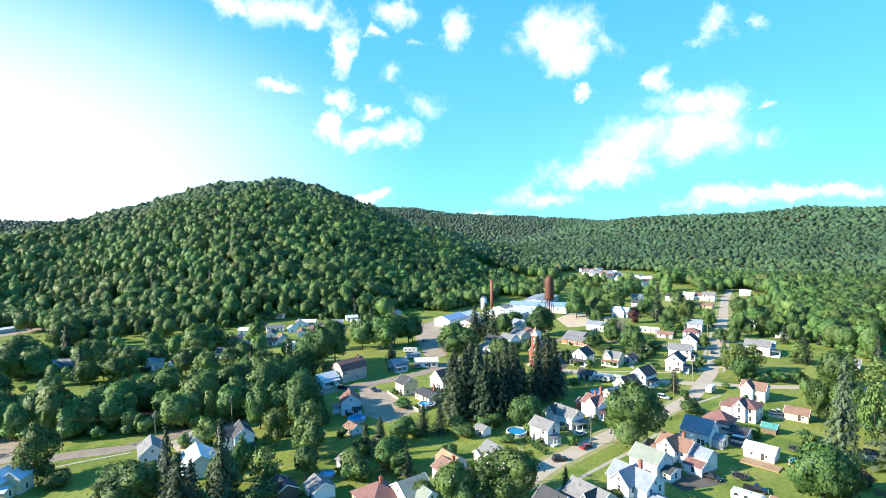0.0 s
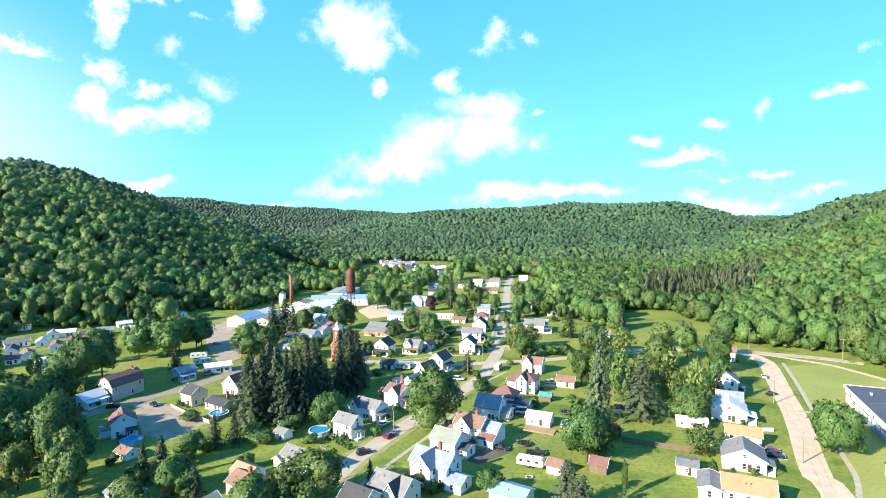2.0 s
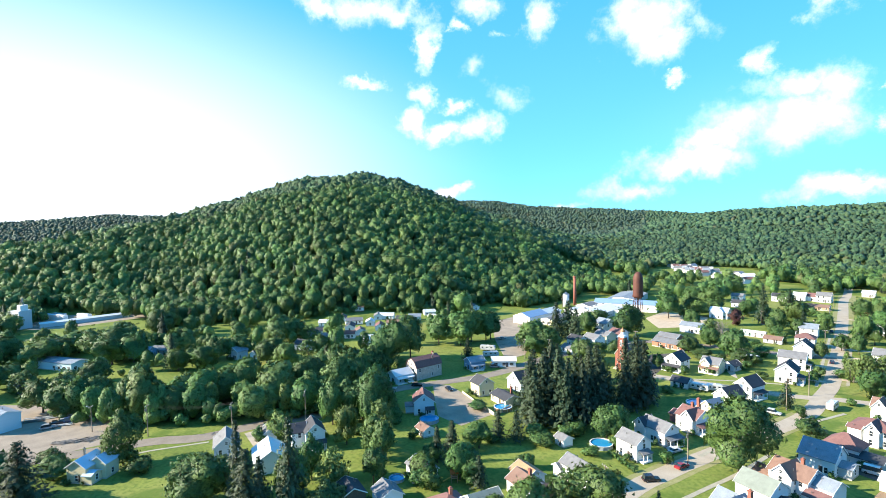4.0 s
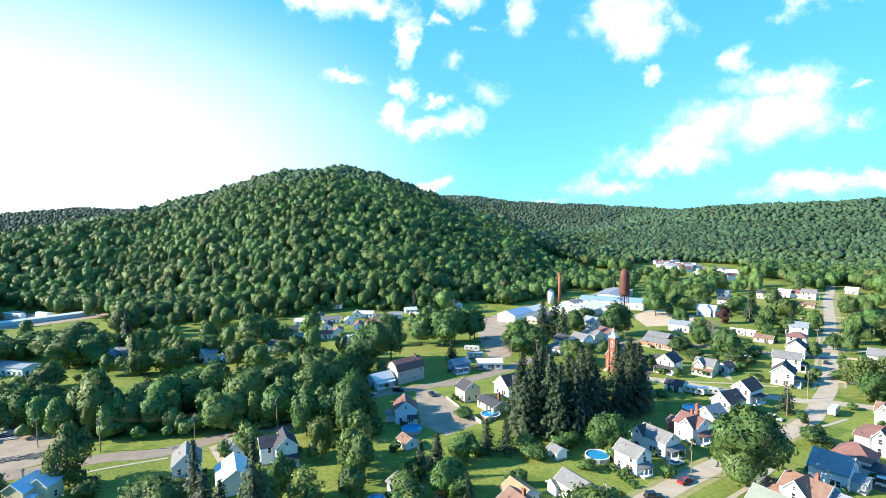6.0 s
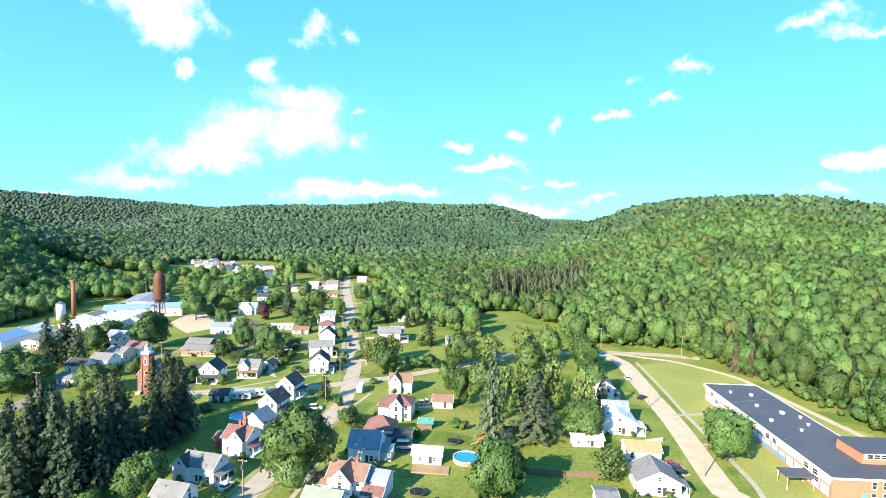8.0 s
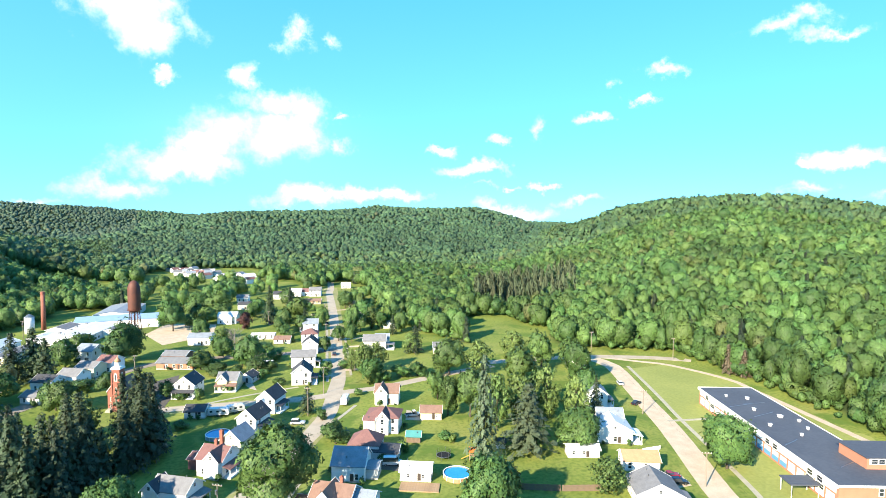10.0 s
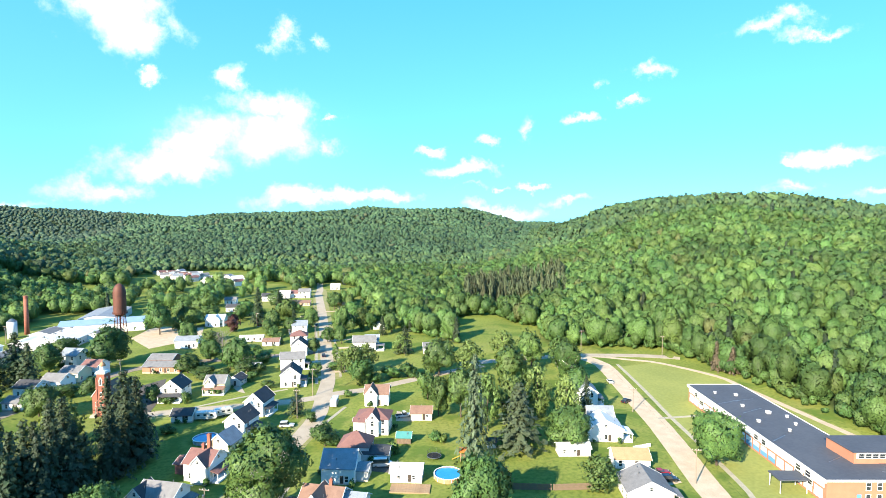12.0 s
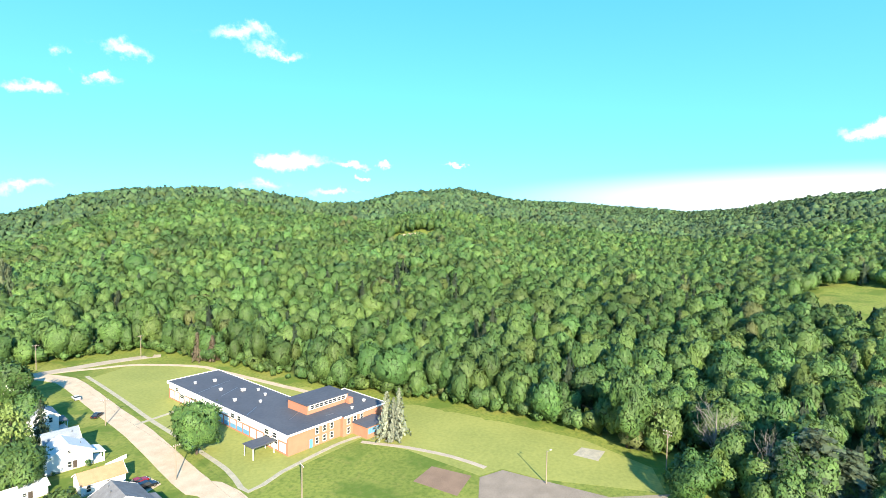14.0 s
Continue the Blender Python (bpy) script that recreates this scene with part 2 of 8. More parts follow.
    r3.inputs["From Min"].default_value, r3.inputs["From Max"].default_value = 0.3, 0.7
    r3.inputs["To Min"].default_value, r3.inputs["To Max"].default_value = 0.74, 1.26
    t.links.new(grain.outputs["Fac"], r3.inputs["Value"])
    vary = t.nodes.new("ShaderNodeMix")
    vary.data_type, vary.blend_type = "RGBA", "MULTIPLY"
    vary.inputs[0].default_value = 1.0
    t.links.new(m3.outputs[2], vary.inputs[6])
    t.links.new(r3.outputs[0], vary.inputs[7])
    t.links.new(vary.outputs[2], hsv.inputs["Color"])
    bump = t.nodes.new("ShaderNodeBump")
    bump.inputs["Strength"].default_value, bump.inputs["Distance"].default_value = (0.35, 0.35) if gappy else (1.0, 2.2)
    t.links.new(grain.outputs["Fac"], bump.inputs["Height"])
    t.links.new(bump.outputs[0], b.inputs["Normal"])
    t.links.new(hsv.outputs[0], b.inputs["Base Color"])
    tr = t.nodes.new("ShaderNodeBsdfTranslucent")
    t.links.new(hsv.outputs[0], tr.inputs["Color"])
    ms = t.nodes.new("ShaderNodeMixShader")
    ms.inputs[0].default_value = through
    t.links.new(b.outputs[0], ms.inputs[1])
    t.links.new(tr.outputs[0], ms.inputs[2])
    if not gappy:
        t.links.new(ms.outputs[0], t.nodes["Material Output"].inputs["Surface"])
        return m
    # gaps between the leaves of a spray
    gaps = t.nodes.new("ShaderNodeTexNoise")
    gaps.inputs["Scale"].default_value, gaps.inputs["Detail"].default_value, gaps.inputs["Roughness"].default_value = 2.0, 3.0, 0.65
    t.links.new(geo.outputs["Position"], gaps.inputs["Vector"])
    r5 = t.nodes.new("ShaderNodeMapRange")
    r5.inputs["From Min"].default_value, r5.inputs["From Max"].default_value = 0.525, 0.55
    t.links.new(gaps.outputs["Fac"], r5.inputs["Value"])
    clear = t.nodes.new("ShaderNodeBsdfTransparent")
    whole = t.nodes.new("ShaderNodeMixShader")
    t.links.new(r5.outputs[0], whole.inputs[0])
    t.links.new(ms.outputs[0], whole.inputs[1])
    t.links.new(clear.outputs[0], whole.inputs[2])
    t.links.new(whole.outputs[0], t.nodes["Material Output"].inputs["Surface"])
    return m


def ground_material():
    """Lawn grass with drier and darker patches; leaf litter where the hills rise."""
    m = surface("grass", (0.285, 0.335, 0.072), 0.9, second=(0.175, 0.232, 0.048), scale=0.05, fine=0.9, amount=1.0, bump=0.5, depth=0.08, spec=0.12)
    t = m.node_tree
    b = t.nodes["Principled BSDF"]
    old = b.inputs["Base Color"].links[0].from_socket
    at = t.nodes.new("ShaderNodeAttribute")
    at.attribute_name = "wild"
    mx = t.nodes.new("ShaderNodeMix")
    mx.data_type = "RGBA"
    t.links.new(at.outputs["Fac"], mx.inputs[0])
    t.links.new(old, mx.inputs[6])
    mx.inputs[7].default_value = (0.036, 0.056, 0.020, 1)
    # mown and dry patches of garden size
    coord = t.nodes.new("ShaderNodeTexCoord")
    for size, low, high, tone, most in ((0.028, 0.52, 0.66, (0.38, 0.36, 0.11), 0.55), (0.06, 0.53, 0.62, (0.11, 0.19, 0.032), 0.75), (0.35, 0.54, 0.68, (0.30, 0.29, 0.09), 0.35), (0.9, 0.5, 0.66, (0.13, 0.19, 0.035), 0.5)):
        n = t.nodes.new("ShaderNodeTexNoise")
        n.inputs["Scale"].default_value, n.inputs["Detail"].default_value, n.inputs["Distortion"].default_value = size, 5.0, 0.4
        t.links.new(coord.outputs["Object"], n.inputs["Vector"])
        r = t.nodes.new("ShaderNodeMapRange")
        r.inputs["From Min"].default_value, r.inputs["From Max"].default_value, r.inputs["To Max"].default_value = low, high, most
        t.links.new(n.outputs["Fac"], r.inputs["Value"])
        k = t.nodes.new("ShaderNodeMix")
        k.data_type = "RGBA"
        t.links.new(r.outputs[0], k.inputs[0])
        t.links.new(old, k.inputs[6])
        k.inputs[7].default_value = (*[c * DULL for c in tone], 1)
        old = k.outputs[2]
    t.links.new(old, mx.inputs[6])
    t.links.new(mx.outputs[2], b.inputs["Base Color"])
    return m


MAT = dict(
    grass=ground_material(),
    mown=surface("mown_field_grass", (0.385, 0.40, 0.105), 0.9, second=(0.275, 0.31, 0.078), scale=0.05, fine=0.9, amount=1.0, bump=0.5, depth=0.08),
    verge=surface("dry_verge", (0.42, 0.385, 0.19), 0.95, second=(0.27, 0.29, 0.10), scale=0.35, fine=2.5, amount=1.0, bump=0.4, spec=0.1),
    asphalt=surface("asphalt", (0.60, 0.515, 0.41), 0.95, second=(0.45, 0.385, 0.305), scale=0.25, fine=3.0, amount=0.9, bump=0.2, spec=0.08),
    tar=surface("dark_asphalt", (0.17, 0.155, 0.14), 0.9, second=(0.11, 0.10, 0.09), scale=0.2, fine=3.0, amount=0.9, bump=0.2, spec=0.1),
    lane=surface("worn_country_asphalt", (0.40, 0.335, 0.27), 0.9, second=(0.28, 0.235, 0.19), scale=0.25, fine=3.0, amount=0.9, bump=0.2, spec=0.1),
    yard_dirt=surface("packed_brown_gravel", (0.50, 0.415, 0.325), 0.95, second=(0.34, 0.28, 0.22), scale=0.2, fine=3.0, amount=1.0, bump=0.4, spec=0.1),
    gravel=surface("gravel", (0.76, 0.61, 0.46), 0.95, second=(0.56, 0.45, 0.325), scale=0.3, fine=4.0, amount=0.9, bump=0.4, spec=0.08),
    concrete=surface("concrete", (0.58, 0.53, 0.40), 0.9, second=(0.36, 0.34, 0.28), scale=0.6, fine=6.0, amount=0.8, bump=0.2, spec=0.1),
    white=surface("white_siding", (1.18, 1.18, 1.16), 0.6, second=(0.98, 0.98, 0.95), scale=0.25, fine=9.0, amount=0.4, bump=0.25, stretch=(0.3, 0.3, 6)),
    cream=surface("cream_siding", (0.98, 0.87, 0.58), 0.6, second=(0.82, 0.72, 0.46), scale=0.5, fine=9.0, amount=0.5, bump=0.25, stretch=(0.3, 0.3, 6)),
    pale=surface("pale_grey_siding", (0.80, 0.82, 0.84), 0.6, second=(0.64, 0.66, 0.68), scale=0.5, fine=9.0, amount=0.5, bump=0.25, stretch=(0.3, 0.3, 6)),
    cyan=surface("pale_blue_siding", (0.74, 0.96, 1.05), 0.6, second=(0.62, 0.82, 0.90), scale=0.5, fine=9.0, amount=0.5, bump=0.25, stretch=(0.3, 0.3, 6)),
    blue=surface("blue_siding", (0.24, 0.42, 0.62), 0.6, second=(0.18, 0.33, 0.5), scale=0.5, fine=9.0, amount=0.5, bump=0.25, stretch=(0.3, 0.3, 6)),
    tan=surface("tan_siding", (0.56, 0.42, 0.27), 0.6, second=(0.45, 0.33, 0.2), scale=0.5, fine=9.0, amount=0.5, bump=0.25, stretch=(0.3, 0.3, 6)),
    stone=surface("stone_wall", (0.78, 0.72, 0.63), 0.9, second=(0.48, 0.43, 0.37), scale=1.2, fine=5.0, amount=0.9, bump=0.6, depth=0.05),
    brick=surface("red_brick", (0.46, 0.17, 0.115), 0.85, second=(0.29, 0.12, 0.09), scale=0.6, fine=14.0, amount=0.9, bump=0.3),
    orange_brick=surface("orange_brick", (0.62, 0.27, 0.17), 0.85, second=(0.50, 0.215, 0.135), scale=0.6, fine=14.0, amount=0.8, bump=0.3),
    grey_roof=surface("grey_shingles", (0.29, 0.29, 0.30), 0.85, second=(0.185, 0.185, 0.19), scale=0.8, fine=7.0, amount=0.9, bump=0.35),
    dark_roof=surface("charcoal_shingles", (0.085, 0.088, 0.10), 0.8, second=(0.055, 0.056, 0.065), scale=0.8, fine=7.0, amount=0.9, bump=0.35),
    brown_roof=surface("brown_shingles", (0.33, 0.205, 0.155), 0.85, second=(0.225, 0.135, 0.105), scale=0.8, fine=7.0, amount=0.9, bump=0.35),
    red_roof=surface("dark_red_shingles", (0.29, 0.15, 0.135), 0.85, second=(0.20, 0.105, 0.10), scale=0.8, fine=7.0, amount=0.9, bump=0.35),
    tan_roof=surface("tan_shingles", (0.62, 0.36, 0.20), 0.85, second=(0.48, 0.27, 0.145), scale=0.8, fine=7.0, amount=0.9, bump=0.35),
    green_roof=surface("pale_green_shingles", (0.33, 0.37, 0.315), 0.85, second=(0.24, 0.27, 0.23), scale=0.8, fine=7.0, amount=0.9, bump=0.35),
    slate_roof=surface("blue_grey_roofing", (0.35, 0.40, 0.46), 0.75, second=(0.22, 0.255, 0.30), scale=0.6, fine=6.0, amount=0.9, bump=0.2),
    blue_roof=surface("blue_metal_roofing", (0.32, 0.48, 0.70), 0.6, metal=0.0, second=(0.25, 0.40, 0.61), scale=0.4, fine=5.0, amount=0.7, bump=0.15, spec=0.5),
    sky_roof=surface("pale_blue_metal_roofing", (0.66, 0.82, 1.0), 0.5, second=(0.52, 0.68, 0.86), scale=0.4, fine=5.0, amount=0.7, bump=0.15, spec=0.4),
    teal_roof=surface("teal_sheet_roofing", (0.10, 0.34, 0.32), 0.6, second=(0.07, 0.26, 0.25), scale=0.5, fine=5.0, amount=0.7, bump=0.15),
    white_roof=surface("white_metal_roofing", (0.92, 0.93, 0.94), 0.5, second=(0.70, 0.71, 0.73), scale=0.3, fine=3.0, amount=0.7, bump=0.15),
    membrane=surface("dark_roof_membrane", (0.085, 0.095, 0.12), 0.7, second=(0.12, 0.13, 0.155), scale=0.12, fine=1.5, amount=0.9, bump=0.2),
    trim=surface("white_trim", (1.15, 1.15, 1.12), 0.5, second=(0.96, 0.96, 0.93), scale=1, fine=9, amount=0.4, bump=0.1),
    glass=surface("window_glass", (0.035, 0.045, 0.055), 0.08, second=(0.05, 0.06, 0.07), scale=0.7, fine=2.0, amount=0.6, bump=0.02, spec=0.8),
    door=surface("dark_door", (0.10, 0.08, 0.07), 0.5, scale=1, fine=8, amount=0.5),
    wood=surface("weathered_wood", (0.26, 0.19, 0.13), 0.85, second=(0.15, 0.11, 0.08), scale=1.0, fine=9.0, amount=0.9, bump=0.3, stretch=(1, 1, 0.2)),
    deck=surface("deck_boards", (0.48, 0.33, 0.2), 0.8, second=(0.33, 0.22, 0.13), scale=0.6, fine=6.0, amount=0.9, bump=0.2),
    pole=surface("pole_wood", (0.40, 0.33, 0.26), 0.9, second=(0.27, 0.22, 0.17), scale=1.0, fine=9.0, amount=0.9, bump=0.3, stretch=(1, 1, 0.1)),
    metal=surface("grey_metal", (0.42, 0.43, 0.44), 0.4, metal=0.8, scale=1, fine=9, amount=0.5),
    wire=surface("black_cable", (0.02, 0.02, 0.02), 0.6, scale=1, fine=9, amount=0.4),
    rust=surface("rusty_steel", (0.22, 0.085, 0.055), 0.65, second=(0.13, 0.06, 0.05), scale=0.25, fine=2.5, amount=1.0, bump=0.3, metal=0.2),
    water=surface("pool_water", (0.03, 0.30, 0.62), 0.06, second=(0.05, 0.38, 0.70), scale=0.6, fine=3.0, amount=0.8, bump=0.15, spec=0.6),
    pool_wall=surface("pool_wall", (0.55, 0.60, 0.62), 0.5, second=(0.4, 0.45, 0.5), scale=1, fine=6, amount=0.5),
    blue_panel=surface("blue_panel", (0.16, 0.42, 0.68), 0.4, second=(0.12, 0.34, 0.58), scale=0.6, fine=5, amount=0.6),
    rubber=surface("tyre_rubber", (0.02, 0.02, 0.02), 0.8, scale=2, fine=9, amount=0.5),
    orange=surface("orange_paint", (0.62, 0.17, 0.03), 0.5, scale=1, fine=9, amount=0.5),
    yellow=surface("yellow_plastic", (0.65, 0.45, 0.06), 0.5, scale=1, fine=9, amount=0.4),
    dirt=surface("bare_dirt", (0.34, 0.23, 0.16), 0.95, second=(0.24, 0.165, 0.115), scale=0.3, fine=4, amount=0.9, bump=0.4),
    bark=surface("bark", (0.13, 0.10, 0.075), 0.95, second=(0.07, 0.055, 0.04), scale=0.8, fine=6, amount=0.9, bump=0.6, stretch=(1, 1, 0.25)),
    pine_bark=surface("pine_bark", (0.24, 0.175, 0.13), 0.95, second=(0.14, 0.105, 0.08), scale=0.8, fine=6, amount=0.9, bump=0.5, stretch=(1, 1, 0.25)),
    deadwood=surface("bare_grey_branches", (0.36, 0.33, 0.30), 0.95, second=(0.24, 0.22, 0.2), scale=0.8, fine=6, amount=0.9, bump=0.4),
    leaf=foliage("broad_leaves", (0.050, 0.120, 0.034), (0.108, 0.218, 0.054)),
    spruce=foliage("spruce_needles", (0.029, 0.056, 0.027), (0.060, 0.098, 0.043), yellow=(0.05, 0.075, 0.03)),
    blue_spruce=foliage("blue_spruce_needles", (0.060, 0.096, 0.052), (0.120, 0.165, 0.088), yellow=(0.12, 0.155, 0.085)),
    silver_leaf=foliage("silver_leaves", (0.22, 0.27, 0.18), (0.33, 0.37, 0.27), yellow=(0.27, 0.30, 0.21)),
    light_leaf=foliage("pale_leaves", (0.098, 0.175, 0.048), (0.180, 0.290, 0.074), yellow=(0.20, 0.27, 0.065)),
    rust_needle=foliage("browned_needles", (0.15, 0.125, 0.075), (0.26, 0.215, 0.135), yellow=(0.22, 0.2, 0.11)),
    golden=foliage("golden_leaves", (0.26, 0.23, 0.03), (0.42, 0.36, 0.06), yellow=(0.4, 0.36, 0.06)),
    purple=foliage("purple_leaves", (0.065, 0.032, 0.03), (0.13, 0.062, 0.05), yellow=(0.11, 0.06, 0.04)),
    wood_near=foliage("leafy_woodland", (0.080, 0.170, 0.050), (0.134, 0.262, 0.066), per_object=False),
    # blue lifted in these leaf colours to stand in for distance haze
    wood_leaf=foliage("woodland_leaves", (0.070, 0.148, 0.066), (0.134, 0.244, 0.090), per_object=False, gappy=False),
    # aerial haze painted into the leaf colour: bluer and darker farther off
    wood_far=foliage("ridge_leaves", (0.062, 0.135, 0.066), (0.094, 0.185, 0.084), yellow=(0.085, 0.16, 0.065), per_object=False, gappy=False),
    ridge=foliage("haze_tinted_ridge_leaves", (0.060, 0.112, 0.070), (0.088, 0.15, 0.09), yellow=(0.10, 0.17, 0.09), per_object=False, gappy=False),
    pine_needle=foliage("old_pine_needles", (0.085, 0.120, 0.060), (0.150, 0.195, 0.095), yellow=(0.16, 0.16, 0.08), per_object=False, gappy=False),
    wood_needle=foliage("woodland_needles", (0.036, 0.068, 0.036), (0.08, 0.125, 0.06), yellow=(0.05, 0.07, 0.03), per_object=False, gappy=False),
)
for key, colour in (("car_red", (0.35, 0.02, 0.025)), ("car_dark", (0.02, 0.022, 0.03)), ("car_white", (0.8, 0.8, 0.8)), ("car_blue", (0.04, 0.09, 0.22)), ("car_silver", (0.45, 0.46, 0.48))):
    MAT[key] = surface(key, colour, 0.25, second=[c * 0.85 for c in colour], scale=1, fine=3, amount=0.5, bump=0.02, spec=0.7)

# ---- helpers for meshes ----
def part(name, bm, material, parent=None, label="", smooth=False):
    """One mesh object from a bmesh, under its thing or its part."""
    me = bpy.data.meshes.new(name)
    if smooth:
        for f in bm.faces:
            f.smooth = True
    bm.to_mesh(me)
    bm.free()
    me.materials.append(MAT[material])
    ob = new(name, me)
    if parent is not None:
        ob.parent = parent
    if label:
        ob["label"] = label
    return ob


def shared(name, me, parent, m):
    """A further object on a mesh that exists already."""
    ob = new(name, me)
    ob.parent = parent
    ob.matrix_basis = m
    return ob


def block(bm, x0, x1, y0, y1, z0, z1, m=None):
    vs = [bm.verts.new(p) for p in ((x0, y0, z0), (x1, y0, z0), (x1, y1, z0), (x0, y1, z0), (x0, y0, z1), (x1, y0, z1), (x1, y1, z1), (x0, y1, z1))]
    for f in ((3, 2, 1, 0), (4, 5, 6, 7), (0, 1, 5, 4), (1, 2, 6, 5), (2, 3, 7, 6), (3, 0, 4, 7)):
        bm.faces.new([vs[i] for i in f])
    if m is not None:
        bmesh.ops.transform(bm, matrix=m, verts=vs)
    return vs


def prism(bm, profile, x0, x1, axis="x"):
    """A profile of (across, up) points pushed along x or y from x0 to x1."""
    def at(a, z, s):
        return (s, a, z) if axis == "x" else (-a, s, z)
    v0 = [bm.verts.new(at(a, z, x0)) for a, z in profile]
    v1 = [bm.verts.new(at(a, z, x1)) for a, z in profile]
    n = len(profile)
    bm.faces.new(v0[::-1])
    bm.faces.new(v1)
    for i in range(n):
        bm.faces.new((v0[i], v0[(i + 1) % n], v1[(i + 1) % n], v1[i]))


def tube(bm, rings, sides=10, cap=True):
    """Rings of (x, y, z, radius) joined into a tube."""
    made = []
    for x, y, z, r in rings:
        made.append([bm.verts.new((x + r * math.cos(2 * math.pi * i / sides), y + r * math.sin(2 * math.pi * i / sides), z)) for i in range(sides)])
    for a, b in zip(made, made[1:]):
        for i in range(sides):
            bm.faces.new((a[i], a[(i + 1) % sides], b[(i + 1) % sides], b[i]))
    if cap:
        bm.faces.new(made[0][::-1])
        bm.faces.new(made[-1])


def rod(bm, a, b, r, sides=6):
    """A round bar between two points."""
    a, b = Vector(a), Vector(b)
    q = (b - a).to_track_quat("Z", "Y").to_matrix()
    ra = [bm.verts.new(a + q @ Vector((r * math.cos(t), r * math.sin(t), 0))) for t in [2 * math.pi * i / sides for i in range(sides)]]
    rb = [bm.verts.new(b + q @ Vector((r * math.cos(t), r * math.sin(t), 0))) for t in [2 * math.pi * i / sides for i in range(sides)]]
    for i in range(sides):
        bm.faces.new((ra[i], ra[(i + 1) % sides], rb[(i + 1) % sides], rb[i]))
    bm.faces.new(ra[::-1])
    bm.faces.new(rb)


def thing(name, label, category, m, group=""):
    ob = new(name)
    ob.matrix_basis = m
    ob.empty_display_size = 0.5
    return tagged(ob, label, category, group)


# ---- the lie of the land ----
HUB = (-10.0, 24.0)
NEAR_AZ = (-180, -140, -90, -75, -66, -61, -56, -50.5, -47, -42.5, -39, -36, -33, -27, -21, -14, 14, 20, 22, 26.5, 29, 33, 39, 47, 51, 56, 59, 65, 71, 78, 88, 93, 98, 104, 130, 180)
NEAR_Z = (38, 32, 26, 38, 68, 89, 115, 142, 146, 132, 102, 85, 66, 37, 12, 0, 0, 16, 32, 53, 70, 82, 88, 80, 70, 78, 96, 109, 91, 85, 71, 79, 100, 109, 98, 38)
NEAR_D = (840, 840, 780, 840, 960, 1020, 1056, 1080, 1080, 1056, 1020, 996, 960, 900, 840, 780, 1080, 1080, 1020, 960, 900, 840, 816, 840, 864, 1020, 1056, 1080, 1140, 1200, 1260, 1200, 1140, 1140, 1080, 840)
FOOT_AZ = (-180, -140, -90, -74, -67, -61, -51, -39, -27, -21, -14, 0, 14, 18, 21.3, 22, 24.5, 28, 32, 34, 37.7, 41, 45, 50, 57, 65, 72, 78, 84, 104, 140, 180)
FOOT_D = (360, 360, 470, 500, 480, 420, 374, 374, 434, 564, 672, 840, 504, 364, 345, 300, 300, 302, 304, 292, 269, 246, 226, 207, 196, 180, 171, 161, 148, 162, 264, 360)
MID_AZ = (-180, -26, -20, -16, -13, -9, -4.5, 0, 5, 12, 16, 19.6, 22, 27, 180)
MID_Z = (0, 0, 17, 38, 54, 70, 73, 77, 89, 85, 89, 60, 28, 0, 0)
FAR_AZ = (-180, -90, -75, -69, -60, -50, -38, -33, -27, -21, -13, -5, 180)
FAR_Z = (50, 56, 77, 98, 74, 74, 142, 138, 103, 89, 65, 38, 38)


def rounded(s):
    """A hill that rises steeply from its foot and rounds off to the top."""
    return np.sin(np.clip(s, 0, 1) * np.pi / 2) * (1 - 0.6 * np.clip((s - 1) / 1.2, 0, 1))


def upslope(s):
    s0 = np.clip(s, 0, 1)
    up = 0.45 * s0 + 0.55 * s0 * s0 * (3 - 2 * s0)
    return up * (1 - 0.6 * np.clip((s - 1) / 1.2, 0, 1))


def land(x, y):
    """Height of the ground; the valley floor is level, hills stand round it."""
    x, y = np.asarray(x, float), np.asarray(y, float)
    dx, dy = x - HUB[0], y - HUB[1]
    az, d = np.degrees(np.arctan2(dx, dy)), np.hypot(dx, dy)
    foot, crest, top = np.interp(az, FOOT_AZ, FOOT_D), np.interp(az, NEAR_AZ, NEAR_D), np.interp(az, NEAR_AZ, NEAR_Z)
    near = np.interp(az, (-90, -75, -39, -30, -24), (1, 0.78, 0.78, 0.86, 1))
    crest, top = crest * near, (top - 56) * near + 56
    s = (d - foot) / (crest - foot)
    steep = np.interp(az, (-84, -70, -27, -20), (0, 1, 1, 0))
    z = top * (upslope(s) * (1 - steep) + rounded(s) * steep)
    z = np.maximum(z, np.interp(az, MID_AZ, MID_Z) * upslope((d - 768) / 1032))
    z = np.maximum(z, np.interp(az, FAR_AZ, FAR_Z) * upslope((d - 1500) / 960))
    swell = np.sin(x * 0.018 + 1.3) * np.cos(y * 0.026) + 0.6 * np.sin(x * 0.047 + y * 0.039)
    return z + swell * 0.03 * z


def inside(x, y, poly):
    hit = np.zeros(np.shape(x), bool)
    for (x0, y0), (x1, y1) in zip(poly, poly[1:] + poly[:1]):
        if y0 != y1:
            hit ^= ((y0 > y) != (y1 > y)) & (x < (x1 - x0) * (y - y0) / (y1 - y0) + x0)
    return hit


